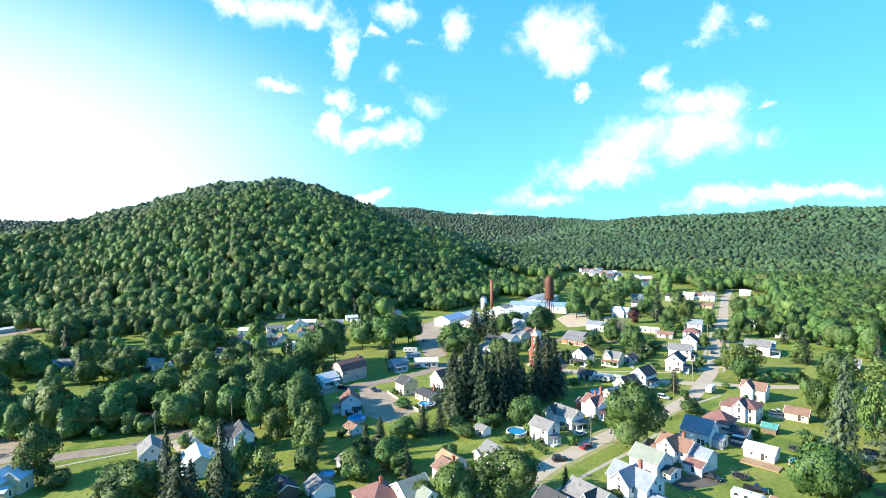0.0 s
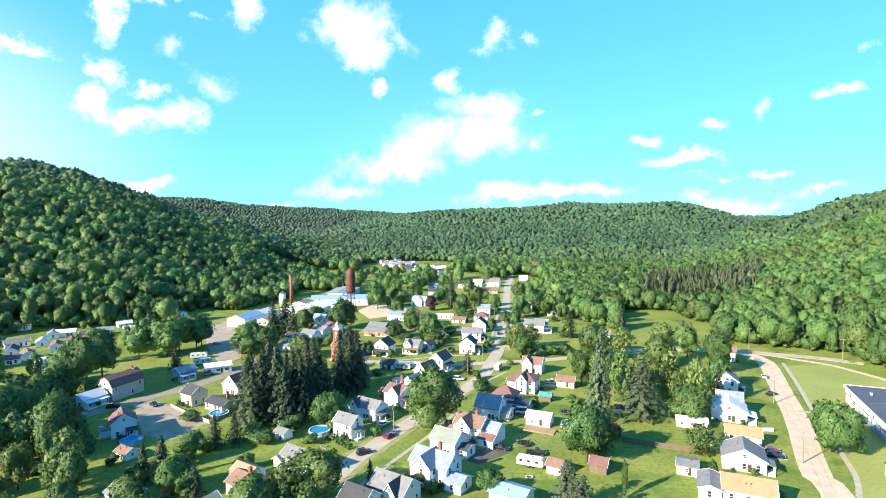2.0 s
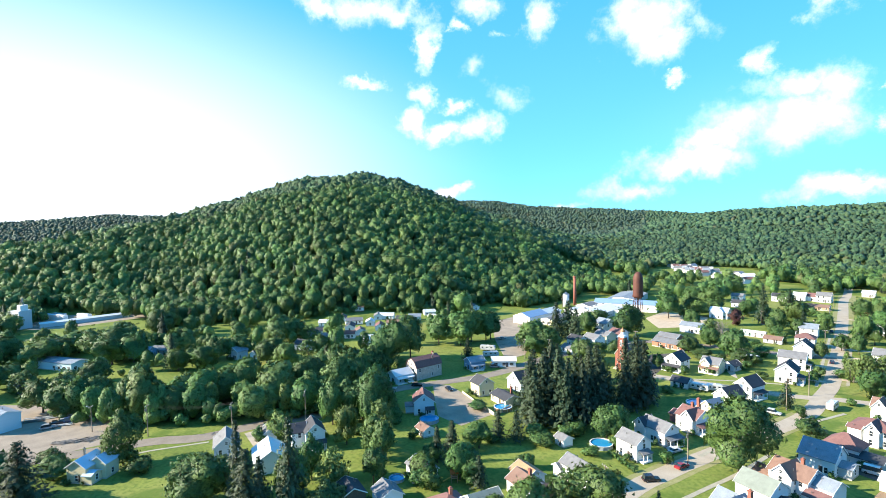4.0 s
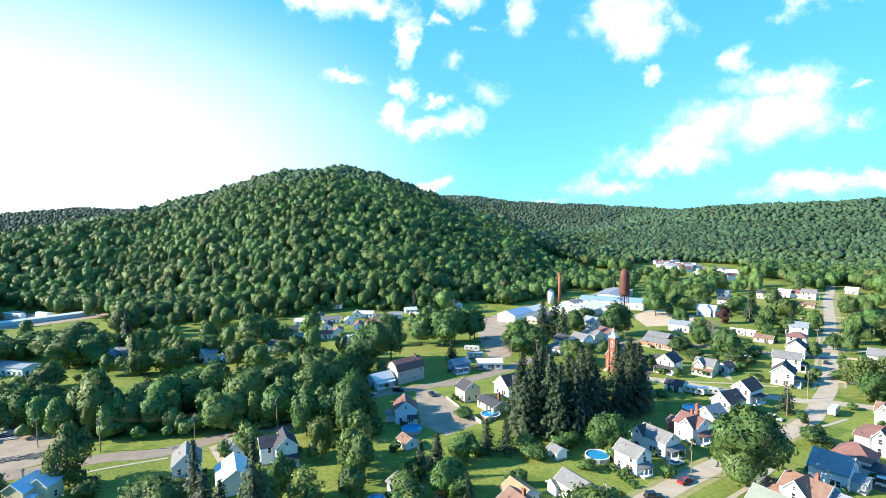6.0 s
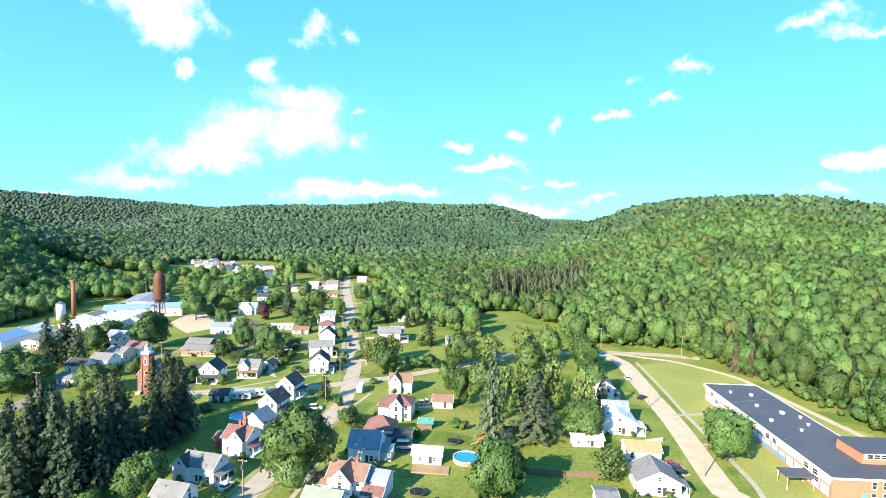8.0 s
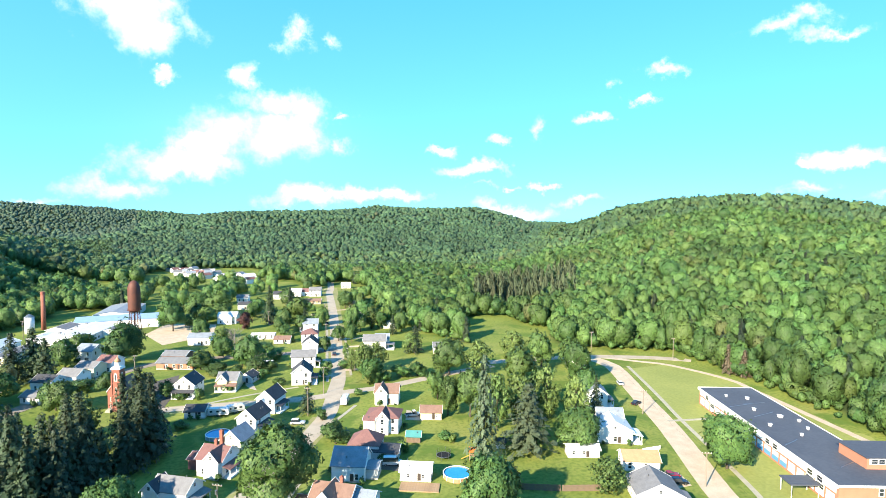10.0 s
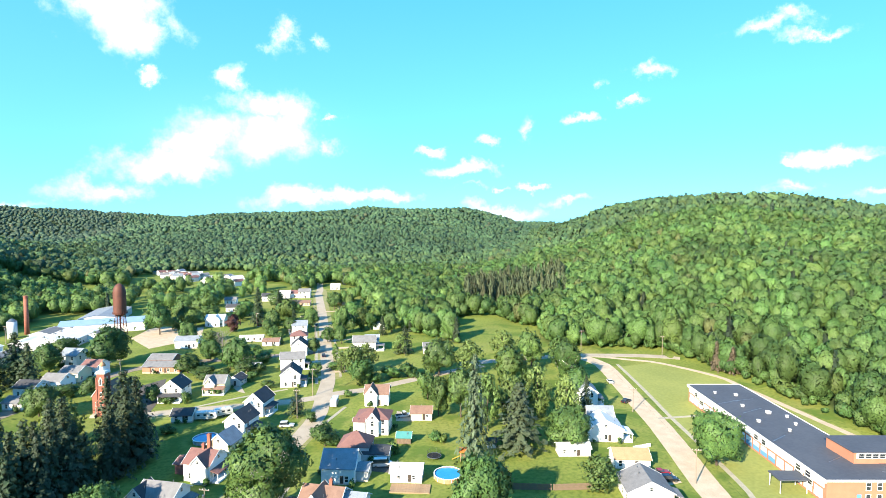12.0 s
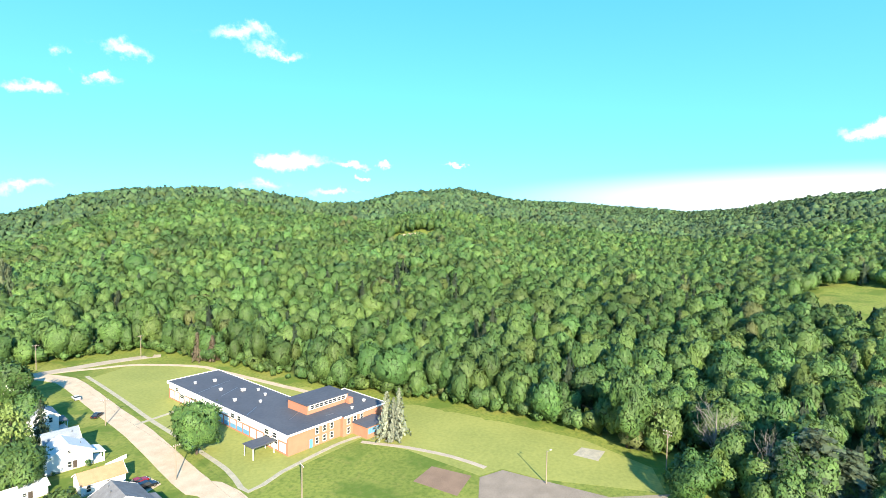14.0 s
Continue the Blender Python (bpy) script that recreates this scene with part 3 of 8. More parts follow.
WOODS = [  # belts of trees on the valley floor
    [(-214, 79), (-180, 103), (-161, 121), (-151, 139), (-161, 168), (-174, 175), (-190, 154), (-206, 130), (-223, 101), (-240, 72)],
    [(24, 564), (22, 432), (36, 360), (58, 322), (62, 360), (72, 396), (156, 396), (360, 744), (-12, 792), (7, 600)],
    [(-24, 564), (-48, 624), (-144, 672), (-132, 828), (0, 828), (0, 600)],
    [(-246, 396), (-198, 474), (-144, 462), (-180, 516), (-228, 528), (-288, 432)],
    [(-252, 430), (-214, 425), (-205, 395), (-222, 372), (-262, 385)],
    [(140, 48), (116, 26), (106, -12), (156, -72), (240, -48), (240, 48), (158, 74)],
    [(-221, 371), (-203, 372), (-199, 403), (-195, 420), (-189, 448), (-211, 471), (-231, 440), (-257, 431)],
    [(-418, 96), (-440, 60), (-520, 70), (-505, 200), (-390, 240), (-362, 219), (-395, 160)],
    [(-414, 115), (-420, 204), (-382, 246), (-314, 294), (-270, 336), (-246, 348), (-234, 324), (-282, 282), (-348, 222), (-374, 168), (-378, 120)],
]
CLEARINGS = [(362, -54, 62, 42), (486, 312, 38, 30), (445, 466, 34, 22), (-235, 600, 66, 31), (-142, 690, 66, 88), (-444, 153, 20, 36), (-468, 156, 26, 15), (140, 49, 8, 9), (146, 39, 8, 8), (-298, 118, 26, 30), (-300, 140, 22, 22), (-404, 142, 36, 44), (-262, 227, 26, 26), (-268, 251, 34, 34), (-260, 263, 34, 34), (-234, 228, 28, 28), (-250, 273, 26, 26), (-239, 220, 20, 20)]


def wooded(x, y):
    x, y = np.asarray(x, float), np.asarray(y, float)
    dx, dy = x - HUB[0], y - HUB[1]
    az, d = np.degrees(np.arctan2(dx, dy)), np.hypot(dx, dy)
    w = (d > np.interp(az, FOOT_AZ, FOOT_D) + 2)
    for poly in WOODS:
        w |= inside(x, y, poly)
    for cx, cy, rx, ry in CLEARINGS:
        w &= ((x - cx) / rx) ** 2 + ((y - cy) / ry) ** 2 > 1
    return w


def build_ground():
    rings = [0.0] + list(np.geomspace(6, 4600, 150))
    n = 360
    ang = np.linspace(0, 2 * np.pi, n, endpoint=False)
    xs = np.concatenate([[HUB[0]], (HUB[0] + np.outer(rings[1:], np.sin(ang))).ravel()])
    ys = np.concatenate([[HUB[1]], (HUB[1] + np.outer(rings[1:], np.cos(ang))).ravel()])
    zs = land(xs, ys)
    faces = [(0, 1 + (i + 1) % n, 1 + i) for i in range(n)]
    for k in range(len(rings) - 2):
        a, b = 1 + k * n, 1 + (k + 1) * n
        faces += [(a + i, a + (i + 1) % n, b + (i + 1) % n, b + i) for i in range(n)]
    me = bpy.data.meshes.new("ground")
    me.from_pydata(np.stack([xs, ys, zs], 1).tolist(), [], [f[::-1] if len(f) == 4 else f for f in faces])
    me.polygons.foreach_set("use_smooth", [True] * len(me.polygons))
    wild = me.attributes.new("wild", "FLOAT", "POINT")
    wild.data.foreach_set("value", (wooded(xs, ys) & wooded(HUB[0] + (xs - HUB[0]) * 0.955, HUB[1] + (ys - HUB[1]) * 0.955)).astype(np.float32))
    me.materials.append(MAT["grass"])
    ob = new("ground", me)
    bm = bmesh.new()
    bm.from_mesh(me)
    bmesh.ops.recalc_face_normals(bm, faces=bm.faces)
    if sum(f.normal.z for f in bm.faces) < 0:
        bmesh.ops.reverse_faces(bm, faces=bm.faces)
    bm.to_mesh(me)
    bm.free()
    tagged(ob, "green valley floor of mown grass rising into wooded hills", "ground", kind="structure")


build_ground()


def strip(name, line, wide, material, label, category, z=0.05, thick=0.25):
    """A road or path along a line of points, with a real edge."""
    pts = [Vector((*p, 0)) for p in line]
    fine = []
    for i in range(len(pts) - 1):
        p0, p1, p2, p3 = pts[max(i - 1, 0)], pts[i], pts[i + 1], pts[min(i + 2, len(pts) - 1)]
        steps = max(2, int((p2 - p1).length / 4))
        for k in range(steps):
            t = k / steps
            fine.append(0.5 * ((2 * p1) + (p2 - p0) * t + (2 * p0 - 5 * p1 + 4 * p2 - p3) * t * t + (3 * p1 - p0 - 3 * p2 + p3) * t ** 3))
    fine.append(pts[-1])
    bm = bmesh.new()
    rows = []
    for i, p in enumerate(fine):
        d = (fine[min(i + 1, len(fine) - 1)] - fine[max(i - 1, 0)]).normalized()
        side = Vector((d.y, -d.x, 0))
        wob = 0.14 * noise.noise(p * 0.25) * wide * 0.25
        a, b = p - side * (wide / 2 + wob), p + side * (wide / 2 - wob)
        za, zb = [float(land(q.x, q.y)) + z for q in (a, b)]
        rows.append([bm.verts.new((a.x, a.y, za - thick)), bm.verts.new((a.x, a.y, za)), bm.verts.new((b.x, b.y, zb)), bm.verts.new((b.x, b.y, zb - thick))])
    for r, s in zip(rows, rows[1:]):
        for i in range(3):
            bm.faces.new((r[i], s[i], s[i + 1], r[i + 1]))
    bmesh.ops.recalc_face_normals(bm, faces=bm.faces)
    if sum(f.normal.z for f in bm.faces) < 0:
        bmesh.ops.reverse_faces(bm, faces=bm.faces)
    return tagged(part(name, bm, material), label, category, kind="structure")


def patch(name, outline, material, label, category, z=0.04, kind="structure"):
    """A flat yard or lot with an edge."""
    bm = bmesh.new()
    top = [bm.verts.new((x, y, z)) for x, y in outline]
    low = [bm.verts.new((x, y, -0.2)) for x, y in outline]
    f = bm.faces.new(top)
    n = len(top)
    for i in range(n):
        bm.faces.new((top[i], top[(i + 1) % n], low[(i + 1) % n], low[i]))
    bmesh.ops.recalc_face_normals(bm, faces=bm.faces)
    if f.normal.z < 0:
        bmesh.ops.reverse_faces(bm, faces=bm.faces)
    return tagged(part(name, bm, material), label, category, kind=kind)


strip("road", [(-9.6, 672.0), (-10.2, 564.0), (-11.9, 527.7), (-10.8, 432.6), (-10.8, 361.5), (-11.1, 302.8), (-11.6, 273.5), (-13.8, 253.1), (-18.3, 224.6), (-38.0, 174.7), (-47.1, 149.6), (-52.7, 130.2), (-74.4, 93.6), (-96.0, 48.0), (-120.0, -12.0)], 6.0, "asphalt", "sun-bleached asphalt village street running north through the houses", "road")
strip("road", [(-77.0, 246.2), (-60.8, 247.9), (-40.7, 248.0), (-22.7, 249.5), (-7.2, 254.4), (4.8, 256.7), (28.3, 266.8), (57.6, 278.4)], 5.0, "asphalt", "narrow grey cross street between lawns", "road", z=0.06)
strip("road", [(-208.9, 42.5), (-202.1, 52.4), (-192.9, 65.2), (-182.4, 85.8), (-171.5, 97.9), (-165.1, 118.3), (-154.3, 136.6), (-154.9, 152.5), (-153.7, 169.1), (-143.5, 187.8), (-133.5, 205.7), (-128.4, 225.4), (-123.0, 254.3), (-103.2, 300.0), (-84.0, 314.4), (-36.0, 319.2), (-10.8, 321.6)], 6.4, "lane", "grey country road passing the stone mill and houses", "road", z=0.055)
strip("road", [(48.0, 72.0), (76.3, 143.0), (76.5, 152.3), (91.0, 193.7), (99.6, 223.4), (109.5, 256.5), (111.5, 270.0), (108.0, 284.0)], 7.4, "gravel", "pale gravelly road with worn edges beside the school", "road", z=0.05)
strip("road", [(48.0, 283.2), (98.3, 285.6), (109.8, 284.2), (123.2, 280.5), (136.4, 276.7), (148.7, 271.0), (154.0, 267.3)], 6.0, "asphalt", "pale road end meeting the forest edge", "road", z=0.06)
strip("path", [(118.7, 264.7), (111.9, 240.4), (105.6, 219.4), (99.9, 201.0), (93.8, 178.8), (86.4, 153.5), (80.6, 140.2), (92.0, 139.9), (112.9, 137.2), (120.3, 134.3)], 1.4, "concrete", "narrow concrete footpath along the road to the school", "footpath", z=0.06)
strip("path", [(108.0, 284.5), (118.0, 279.0), (128.0, 271.5), (138.9, 262.2), (149.4, 238.0), (148.8, 221.5), (145.5, 181.9), (143.0, 148.0)], 2.6, "gravel", "worn gravel track curving along the forest edge", "track", z=0.05)
strip("path", [(116.9, 132.0), (119.7, 118.3), (120.3, 104.3), (118.3, 93.4)], 1.6, "asphalt", "narrow worn path over the school field", "footpath", z=0.06)
strip("path", [(95.1, 201.7), (110.8, 200.5)], 1.4, "concrete", "short concrete walk to the school side", "footpath", z=0.065)
patch("yard", [(102.9, 89.4), (112.7, 92.9), (119.2, 88.9), (118.5, 78.1), (117.8, 61.2), (126.0, 48.0), (96.0, 57.6)], "lane", "worn grey asphalt play yard beside the school field", "yard")
patch("pad", [(137.1, 74.0), (143.2, 72.8), (143.7, 66.1), (136.4, 66.9)], "concrete", "pale concrete court pad on the field", "court")
patch("sandlot", [(103.1, 107.2), (112.6, 106.6), (112.5, 95.1), (101.6, 94.4)], "dirt", "brown bare dirt play pit in the grass", "pit", z=0.03)
patch("yard", [(-143.4, 182.2), (-138.6, 186.9), (-128.4, 182.0), (-105.5, 169.0), (-108.6, 153.9), (-120.7, 156.6), (-133.9, 171.2)], "yard_dirt", "worn brown-grey gravel lot beside the pale blue house", "lot")
patch("yard", [(-168.0, 269.7), (-195.9, 310.8), (-194.0, 339.1), (-162.8, 323.0), (-149.2, 281.6), (-136.5, 248.1), (-139.5, 234.4)], "yard_dirt", "brown gravel works yard", "yard")
patch("yard", [(-116.8, 378.5), (-113.5, 408.7), (-83.1, 404.0), (-78.7, 369.9), (-100.0, 349.7)], "gravel", "pale gravel yard by the long shed", "yard")
patch("yard", [(-273.7, 54.2), (-267.5, 68.0), (-252.2, 78.3), (-230.0, 86.0), (-210.0, 88.8), (-191.6, 79.6), (-195.7, 66.1), (-205.9, 53.4), (-214.8, 43.5)], "yard_dirt", "brown gravel storage yard with scrap timber", "yard")
patch("yard", [(-163.3, 107.5), (-161.7, 114.4), (-147.8, 107.6), (-145.7, 101.0)], "asphalt", "brown asphalt driveway by the white barn", "driveway")
patch("yard", [(-496, 148), (-474, 176), (-436, 198), (-424, 190), (-428, 140), (-440, 124), (-456, 122), (-476, 136)], "yard_dirt", "brown gravel rail yard at the hill foot", "yard")
strip("ledge", [(498, 336), (506, 328), (514, 318)], 12.0, "gravel", "bare pale rock ledge among the hillside trees", "ledge", z=0.4, thick=2.0)
strip("ledge", [(440, 486), (452, 478), (470, 468)], 9.0, "gravel", "narrow bare sandy bank on the wooded hill", "ledge", z=0.4, thick=2.0)
strip("verge", [(-10.2, 564.0), (-10.9, 432.6), (-11.0, 361.5), (-11.2, 302.8), (-11.8, 273.5)], 11.5, "verge", "dusty dry grass verge along the street", "verge", z=0.025)
strip("verge", [(-17.0, 228.0), (-38.0, 174.7), (-47.1, 149.6), (-52.7, 130.2), (-74.4, 93.6)], 9.5, "verge", "worn dry grass verge along the lower street", "verge", z=0.025)
strip("verge", [(-77.0, 246.2), (-40.7, 248.0), (-22.7, 249.5)], 8.0, "verge", "worn dry verge along the cross street", "verge", z=0.028)
for north, far, wide in ((284.0, 3.0, 2.6), (297.0, 0.5, 2.2), (309.0, 2.0, 3.0), (327.0, 6.0, 3.0), (346.0, 4.0, 2.6), (394.0, 3.0, 3.0), (440.0, 2.0, 3.0)):
    strip("driveway", [(-8.4, north), (far, north + 1.0)], wide, "gravel", "short pale driveway crossing the verge", "driveway", z=0.07)
for north, far, wide in ((277.0, -19.5, 2.6), (303.0, -22.0, 2.8), (326.0, -22.0, 2.8), (352.0, -23.0, 2.8), (424.0, -26.0, 3.0)):
    strip("driveway", [(-13.6, north), (far, north + 0.5)], wide, "gravel", "short pale driveway crossing the verge", "driveway", z=0.07)
strip("path", [(-16.2, 268.0), (-16.0, 300.0), (-15.6, 340.0), (-15.4, 372.0)], 1.2, "concrete", "narrow sidewalk along the upper street", "footpath", z=0.06)
strip("path", [(-6.2, 276.0), (-6.0, 320.0), (-5.8, 360.0)], 1.1, "concrete", "narrow sidewalk along the upper street", "footpath", z=0.06)
strip("path", [(-43.1, 129.2), (-38.0, 143.7), (-32.4, 158.5), (-28.4, 168.9), (-23.3, 186.6)], 1.3, "concrete", "pale concrete sidewalk along the grass verge", "footpath", z=0.06)
strip("path", [(-39.0, 174.5), (-34.1, 191.9), (-31.4, 204.4)], 1.3, "concrete", "pale concrete sidewalk before the white houses", "footpath", z=0.06)
strip("path", [(-6.5, 238.3), (-15.4, 222.3), (-16.3, 224.3)], 1.2, "concrete", "short pale walk by the corner lawn", "footpath", z=0.06)
strip("path", [(-27.5, 263.9), (-40.6, 259.5), (-50.8, 255.1), (-61.3, 249.7)], 1.2, "concrete", "pale sidewalk along the cross street", "footpath", z=0.065)
strip("path", [(-176.4, 79.1), (-175.3, 82.6), (-166.5, 96.9)], 1.0, "concrete", "pale kerbside walk along the country road", "footpath", z=0.065)
patch("driveway", [(-16.9, 152.0), (-16.4, 157.8), (-6.6, 160.9), (-2.5, 159.4), (-7.1, 154.0), (-12.3, 149.0)], "tar", "dark driveway between two white houses", "driveway")
patch("driveway", [(9.0, 220.8), (10.7, 229.8), (16.3, 225.5), (14.7, 218.9)], "asphalt", "short pale driveway by the cream shed", "driveway")
patch("driveway", [(-4.0, 187.5), (-3.7, 191.2), (3.7, 190.1), (3.3, 184.2)], "tar", "dark parking pad behind the hip-roofed house", "driveway")
patch("driveway", [(-46.1, 265.6), (-49.2, 272.4), (-46.2, 273.6), (-43.2, 262.9)], "asphalt", "pale driveway to the small garage", "driveway")
patch("driveway", [(67.0, 161.0), (69.9, 168.6), (74.7, 167.3), (73.7, 161.8)], "gravel", "gravel parking spot beside the bungalow", "driveway")
patch("yard", [(-80.8, 252.3), (-85.0, 282.7), (-77.7, 290.7), (-73.2, 263.8), (-73.0, 244.9)], "tar", "dark asphalt lot by the gable-fronted house", "lot")


patch("field", [(118.2, 260.9), (104.1, 217.1), (98.5, 199.1), (92.7, 177.3), (85.5, 152.5), (79.8, 139.4), (91.1, 139.0), (119.0, 133.4), (118.4, 117.6), (113.5, 93.2), (119.8, 89.2), (119.1, 78.3), (126.0, 49.0), (139.0, 53.0), (149.0, 73.0), (151.0, 98.0), (152.0, 130.0), (150.0, 160.0), (148.0, 215.0), (151.8, 240.9), (140.1, 264.0)], "mown", "pale mown school field with worn patches", "field", z=0.02)


# ---- buildings ----
def window_meshes(w, h):
    bm = bmesh.new()
    for x0, x1, z0, z1 in ((-w / 2 - 0.1, -w / 2, -h / 2 - 0.1, h / 2 + 0.1), (w / 2, w / 2 + 0.1, -h / 2 - 0.1, h / 2 + 0.1), (-w / 2, w / 2, h / 2, h / 2 + 0.1), (-w / 2, w / 2, -h / 2 - 0.14, -h / 2), (-w / 2, w / 2, -0.03, 0.03)):
        block(bm, x0, x1, -0.07, 0.02, z0, z1)
    fr = bpy.data.meshes.new("frame")
    bm.to_mesh(fr)
    bm.free()
    fr.materials.append(MAT["trim"])
    bm = bmesh.new()
    block(bm, -w / 2, w / 2, -0.03, 0.02, -h / 2, h / 2)
    pa = bpy.data.meshes.new("pane")
    bm.to_mesh(pa)
    bm.free()
    pa.materials.append(MAT["glass"])
    return fr, pa


WINDOW = {"tall": window_meshes(0.85, 1.45), "wide": window_meshes(1.6, 1.2), "small": window_meshes(0.7, 0.8), "strip": window_meshes(2.4, 1.0)}


def window(parent, m, kind="tall"):
    fr, pa = WINDOW[kind]
    f = shared("window", fr, parent, m)
    shared("pane", pa, f, Matrix())


def face_matrix(m, x, y, z, turn):
    """A spot on a wall: turn 0 looks along -y, 90 along +x, 180 along +y, -90 along -x."""
    return m @ Matrix.Translation((x, y, z)) @ Matrix.Rotation(radians(turn), 4, "Z")


def gable_profile(d, eave, rise, over, thick):
    k = rise / (d / 2)
    a, low = d / 2 + over, eave - k * over + 0.03
    return [(-a, low), (0, eave + rise + 0.03), (a, low), (a, low + thick), (0, eave + rise + thick * 1.25), (-a, low + thick)]


def gambrel_profile(d, eave, rise, over, thick):
    a = d / 2
    pts = [(-a - 0.2, eave), (-a * 0.62, eave + rise * 0.68), (0, eave + rise), (a * 0.62, eave + rise * 0.68), (a + 0.2, eave)]
    return [(x, z + 0.03) for x, z in pts] + [(x * 1.02, z + thick) for x, z in pts[::-1]]


def body(home, lx=0.0, ly=0.0, turn=0.0, w=8.0, d=7.0, eave=5.0, rise=2.2, wall="white", roof="grey_roof", axis="x", shape="gable",
         windows="tall", base=0.0, over=0.4, seed=1, sides="snew", bare=0.3):
    """One roofed volume of a house: wall, roof and its windows, in the house's own frame."""
    if axis == "y":
        w, d, turn = d, w, turn + 90
    m = Matrix.Translation((lx, ly, base)) @ Matrix.Rotation(radians(turn), 4, "Z")
    rng = random.Random(seed)
    bm = bmesh.new()
    if shape == "gable":
        prism(bm, [(-d / 2, -0.3), (d / 2, -0.3), (d / 2, eave), (0, eave + rise), (-d / 2, eave)], -w / 2, w / 2)
    elif shape == "gambrel":
        prism(bm, [(-d / 2, -0.3), (d / 2, -0.3), (d / 2, eave), (d * 0.31, eave + rise * 0.68), (0, eave + rise), (-d * 0.31, eave + rise * 0.68), (-d / 2, eave)], -w / 2, w / 2)
    else:
        block(bm, -w / 2, w / 2, -d / 2, d / 2, -0.3, eave)
    bmesh.ops.recalc_face_normals(bm, faces=bm.faces)
    bmesh.ops.transform(bm, matrix=m, verts=bm.verts)
    part("wall", bm, wall, home)
    bm = bmesh.new()
    if shape == "gable":
        prism(bm, gable_profile(d, eave, rise, over, 0.18), -w / 2 - over * 0.8, w / 2 + over * 0.8)
    elif shape == "gambrel":
        prism(bm, gambrel_profile(d, eave, rise, over, 0.2), -w / 2 - over * 0.8, w / 2 + over * 0.8)
    elif shape == "hip":
        a, b, r = w / 2 + over, d / 2 + over, max(w / 2 - d / 2, 0.15)
        low = [bm.verts.new(p) for p in ((-a, -b, eave), (a, -b, eave), (a, b, eave), (-a, b, eave))]
        mid = [bm.verts.new((v.co.x, v.co.y, eave + 0.16)) for v in low]
        t0, t1 = bm.verts.new((-r, 0, eave + rise)), bm.verts.new((r, 0, eave + rise))
        bm.faces.new(low[::-1])
        for i in range(4):
            bm.faces.new((low[i], low[(i + 1) % 4], mid[(i + 1) % 4], mid[i]))
        for f in ((mid[0], mid[1], t1, t0), (mid[1], mid[2], t1), (mid[2], mid[3], t0, t1), (mid[3], mid[0], t0)):
            bm.faces.new(f)
    else:
        block(bm, -w / 2 - over, w / 2 + over, -d / 2 - over, d / 2 + over, eave, eave + 0.25)
    bmesh.ops.recalc_face_normals(bm, faces=bm.faces)
    bmesh.ops.transform(bm, matrix=m, verts=bm.verts)
    part("roof", bm, roof, home)
    if shape == "gable" and w > 3:
        for end in (-1, 1):
            bm = bmesh.new()
            x0 = end * (w / 2 + over * 0.8 + 0.03)
            prism(bm, gable_profile(d + 0.06, eave - 0.06, rise, over, 0.27), x0 - 0.03, x0 + 0.03)
            bmesh.ops.recalc_face_normals(bm, faces=bm.faces)
            bmesh.ops.transform(bm, matrix=m, verts=bm.verts)
            part("rake_board", bm, "trim", home)
        bm = bmesh.new()
        for _ in range(rng.randint(1, 2)):
            py = rng.uniform(0.15, 0.7) * d / 2 * rng.choice((-1, 1))
            rod(bm, (px := rng.uniform(-0.35, 0.35) * w, py, eave), (px, py, eave + rise * (1 - abs(py) / (d / 2)) + 0.75), 0.09)
        bmesh.ops.transform(bm, matrix=m, verts=bm.verts)
        part("vent_pipe", bm, "metal", home)
    if not windows:
        return m
    bm = bmesh.new()
    block(bm, -w / 2 - 0.06, w / 2 + 0.06, -d / 2 - 0.06, d / 2 + 0.06, -0.3, 0.4)
    bmesh.ops.transform(bm, matrix=m, verts=bm.verts)
    part("foundation", bm, "stone", home)
    floors = [1.55] if eave < 4.2 else [1.5, 4.15]
    spots = {"s": (w, 0, -d / 2, 0), "n": (w, 0, d / 2, 180), "e": (d, w / 2, 0, 90), "w": (d, -w / 2, 0, -90)}
    for side in sides:
        length, px, py, ang = spots[side]
        count = max(1, int(length / 2.9))
        for z in floors:
            for i in range(count):
                s = (i + 0.5) / count * length - length / 2 + rng.uniform(-0.15, 0.15)
                if rng.random() < bare or z + 0.7 > eave:
                    continue
                x, y = (px + s, py) if side in "sn" else (px, py + s)
                window(home, face_matrix(m, x, y, z, ang), windows)
    if shape != "flat" and shape != "hip" and rise > 1.9:
        for side in "ew":
            if side in sides:
                _, px, py, ang = spots[side]
                window(home, face_matrix(m, px, 0, eave + rise * 0.33, ang), "small")
    return m


def door_on(home, m, material="door"):
    bm = bmesh.new()
    block(bm, -0.45, 0.45, -0.06, 0.02, -0.1, 2.0)
    bmesh.ops.transform(bm, matrix=m, verts=bm.verts)
    part("door", bm, material, home)


def chimney(home, x, y, top, material="brick", size=0.7, base=2.0):
    bm = bmesh.new()
    block(bm, x - size / 2, x + size / 2, y - size / 2, y + size / 2, base, top)
    block(bm, x - size / 2 - 0.1, x + size / 2 + 0.1, y - size / 2 - 0.1, y + size / 2 + 0.1, top, top + 0.2)
    block(bm, x - size / 4, x + size / 4, y - size / 4, y + size / 4, top + 0.2, top + 0.5)
    part("chimney", bm, material, home)


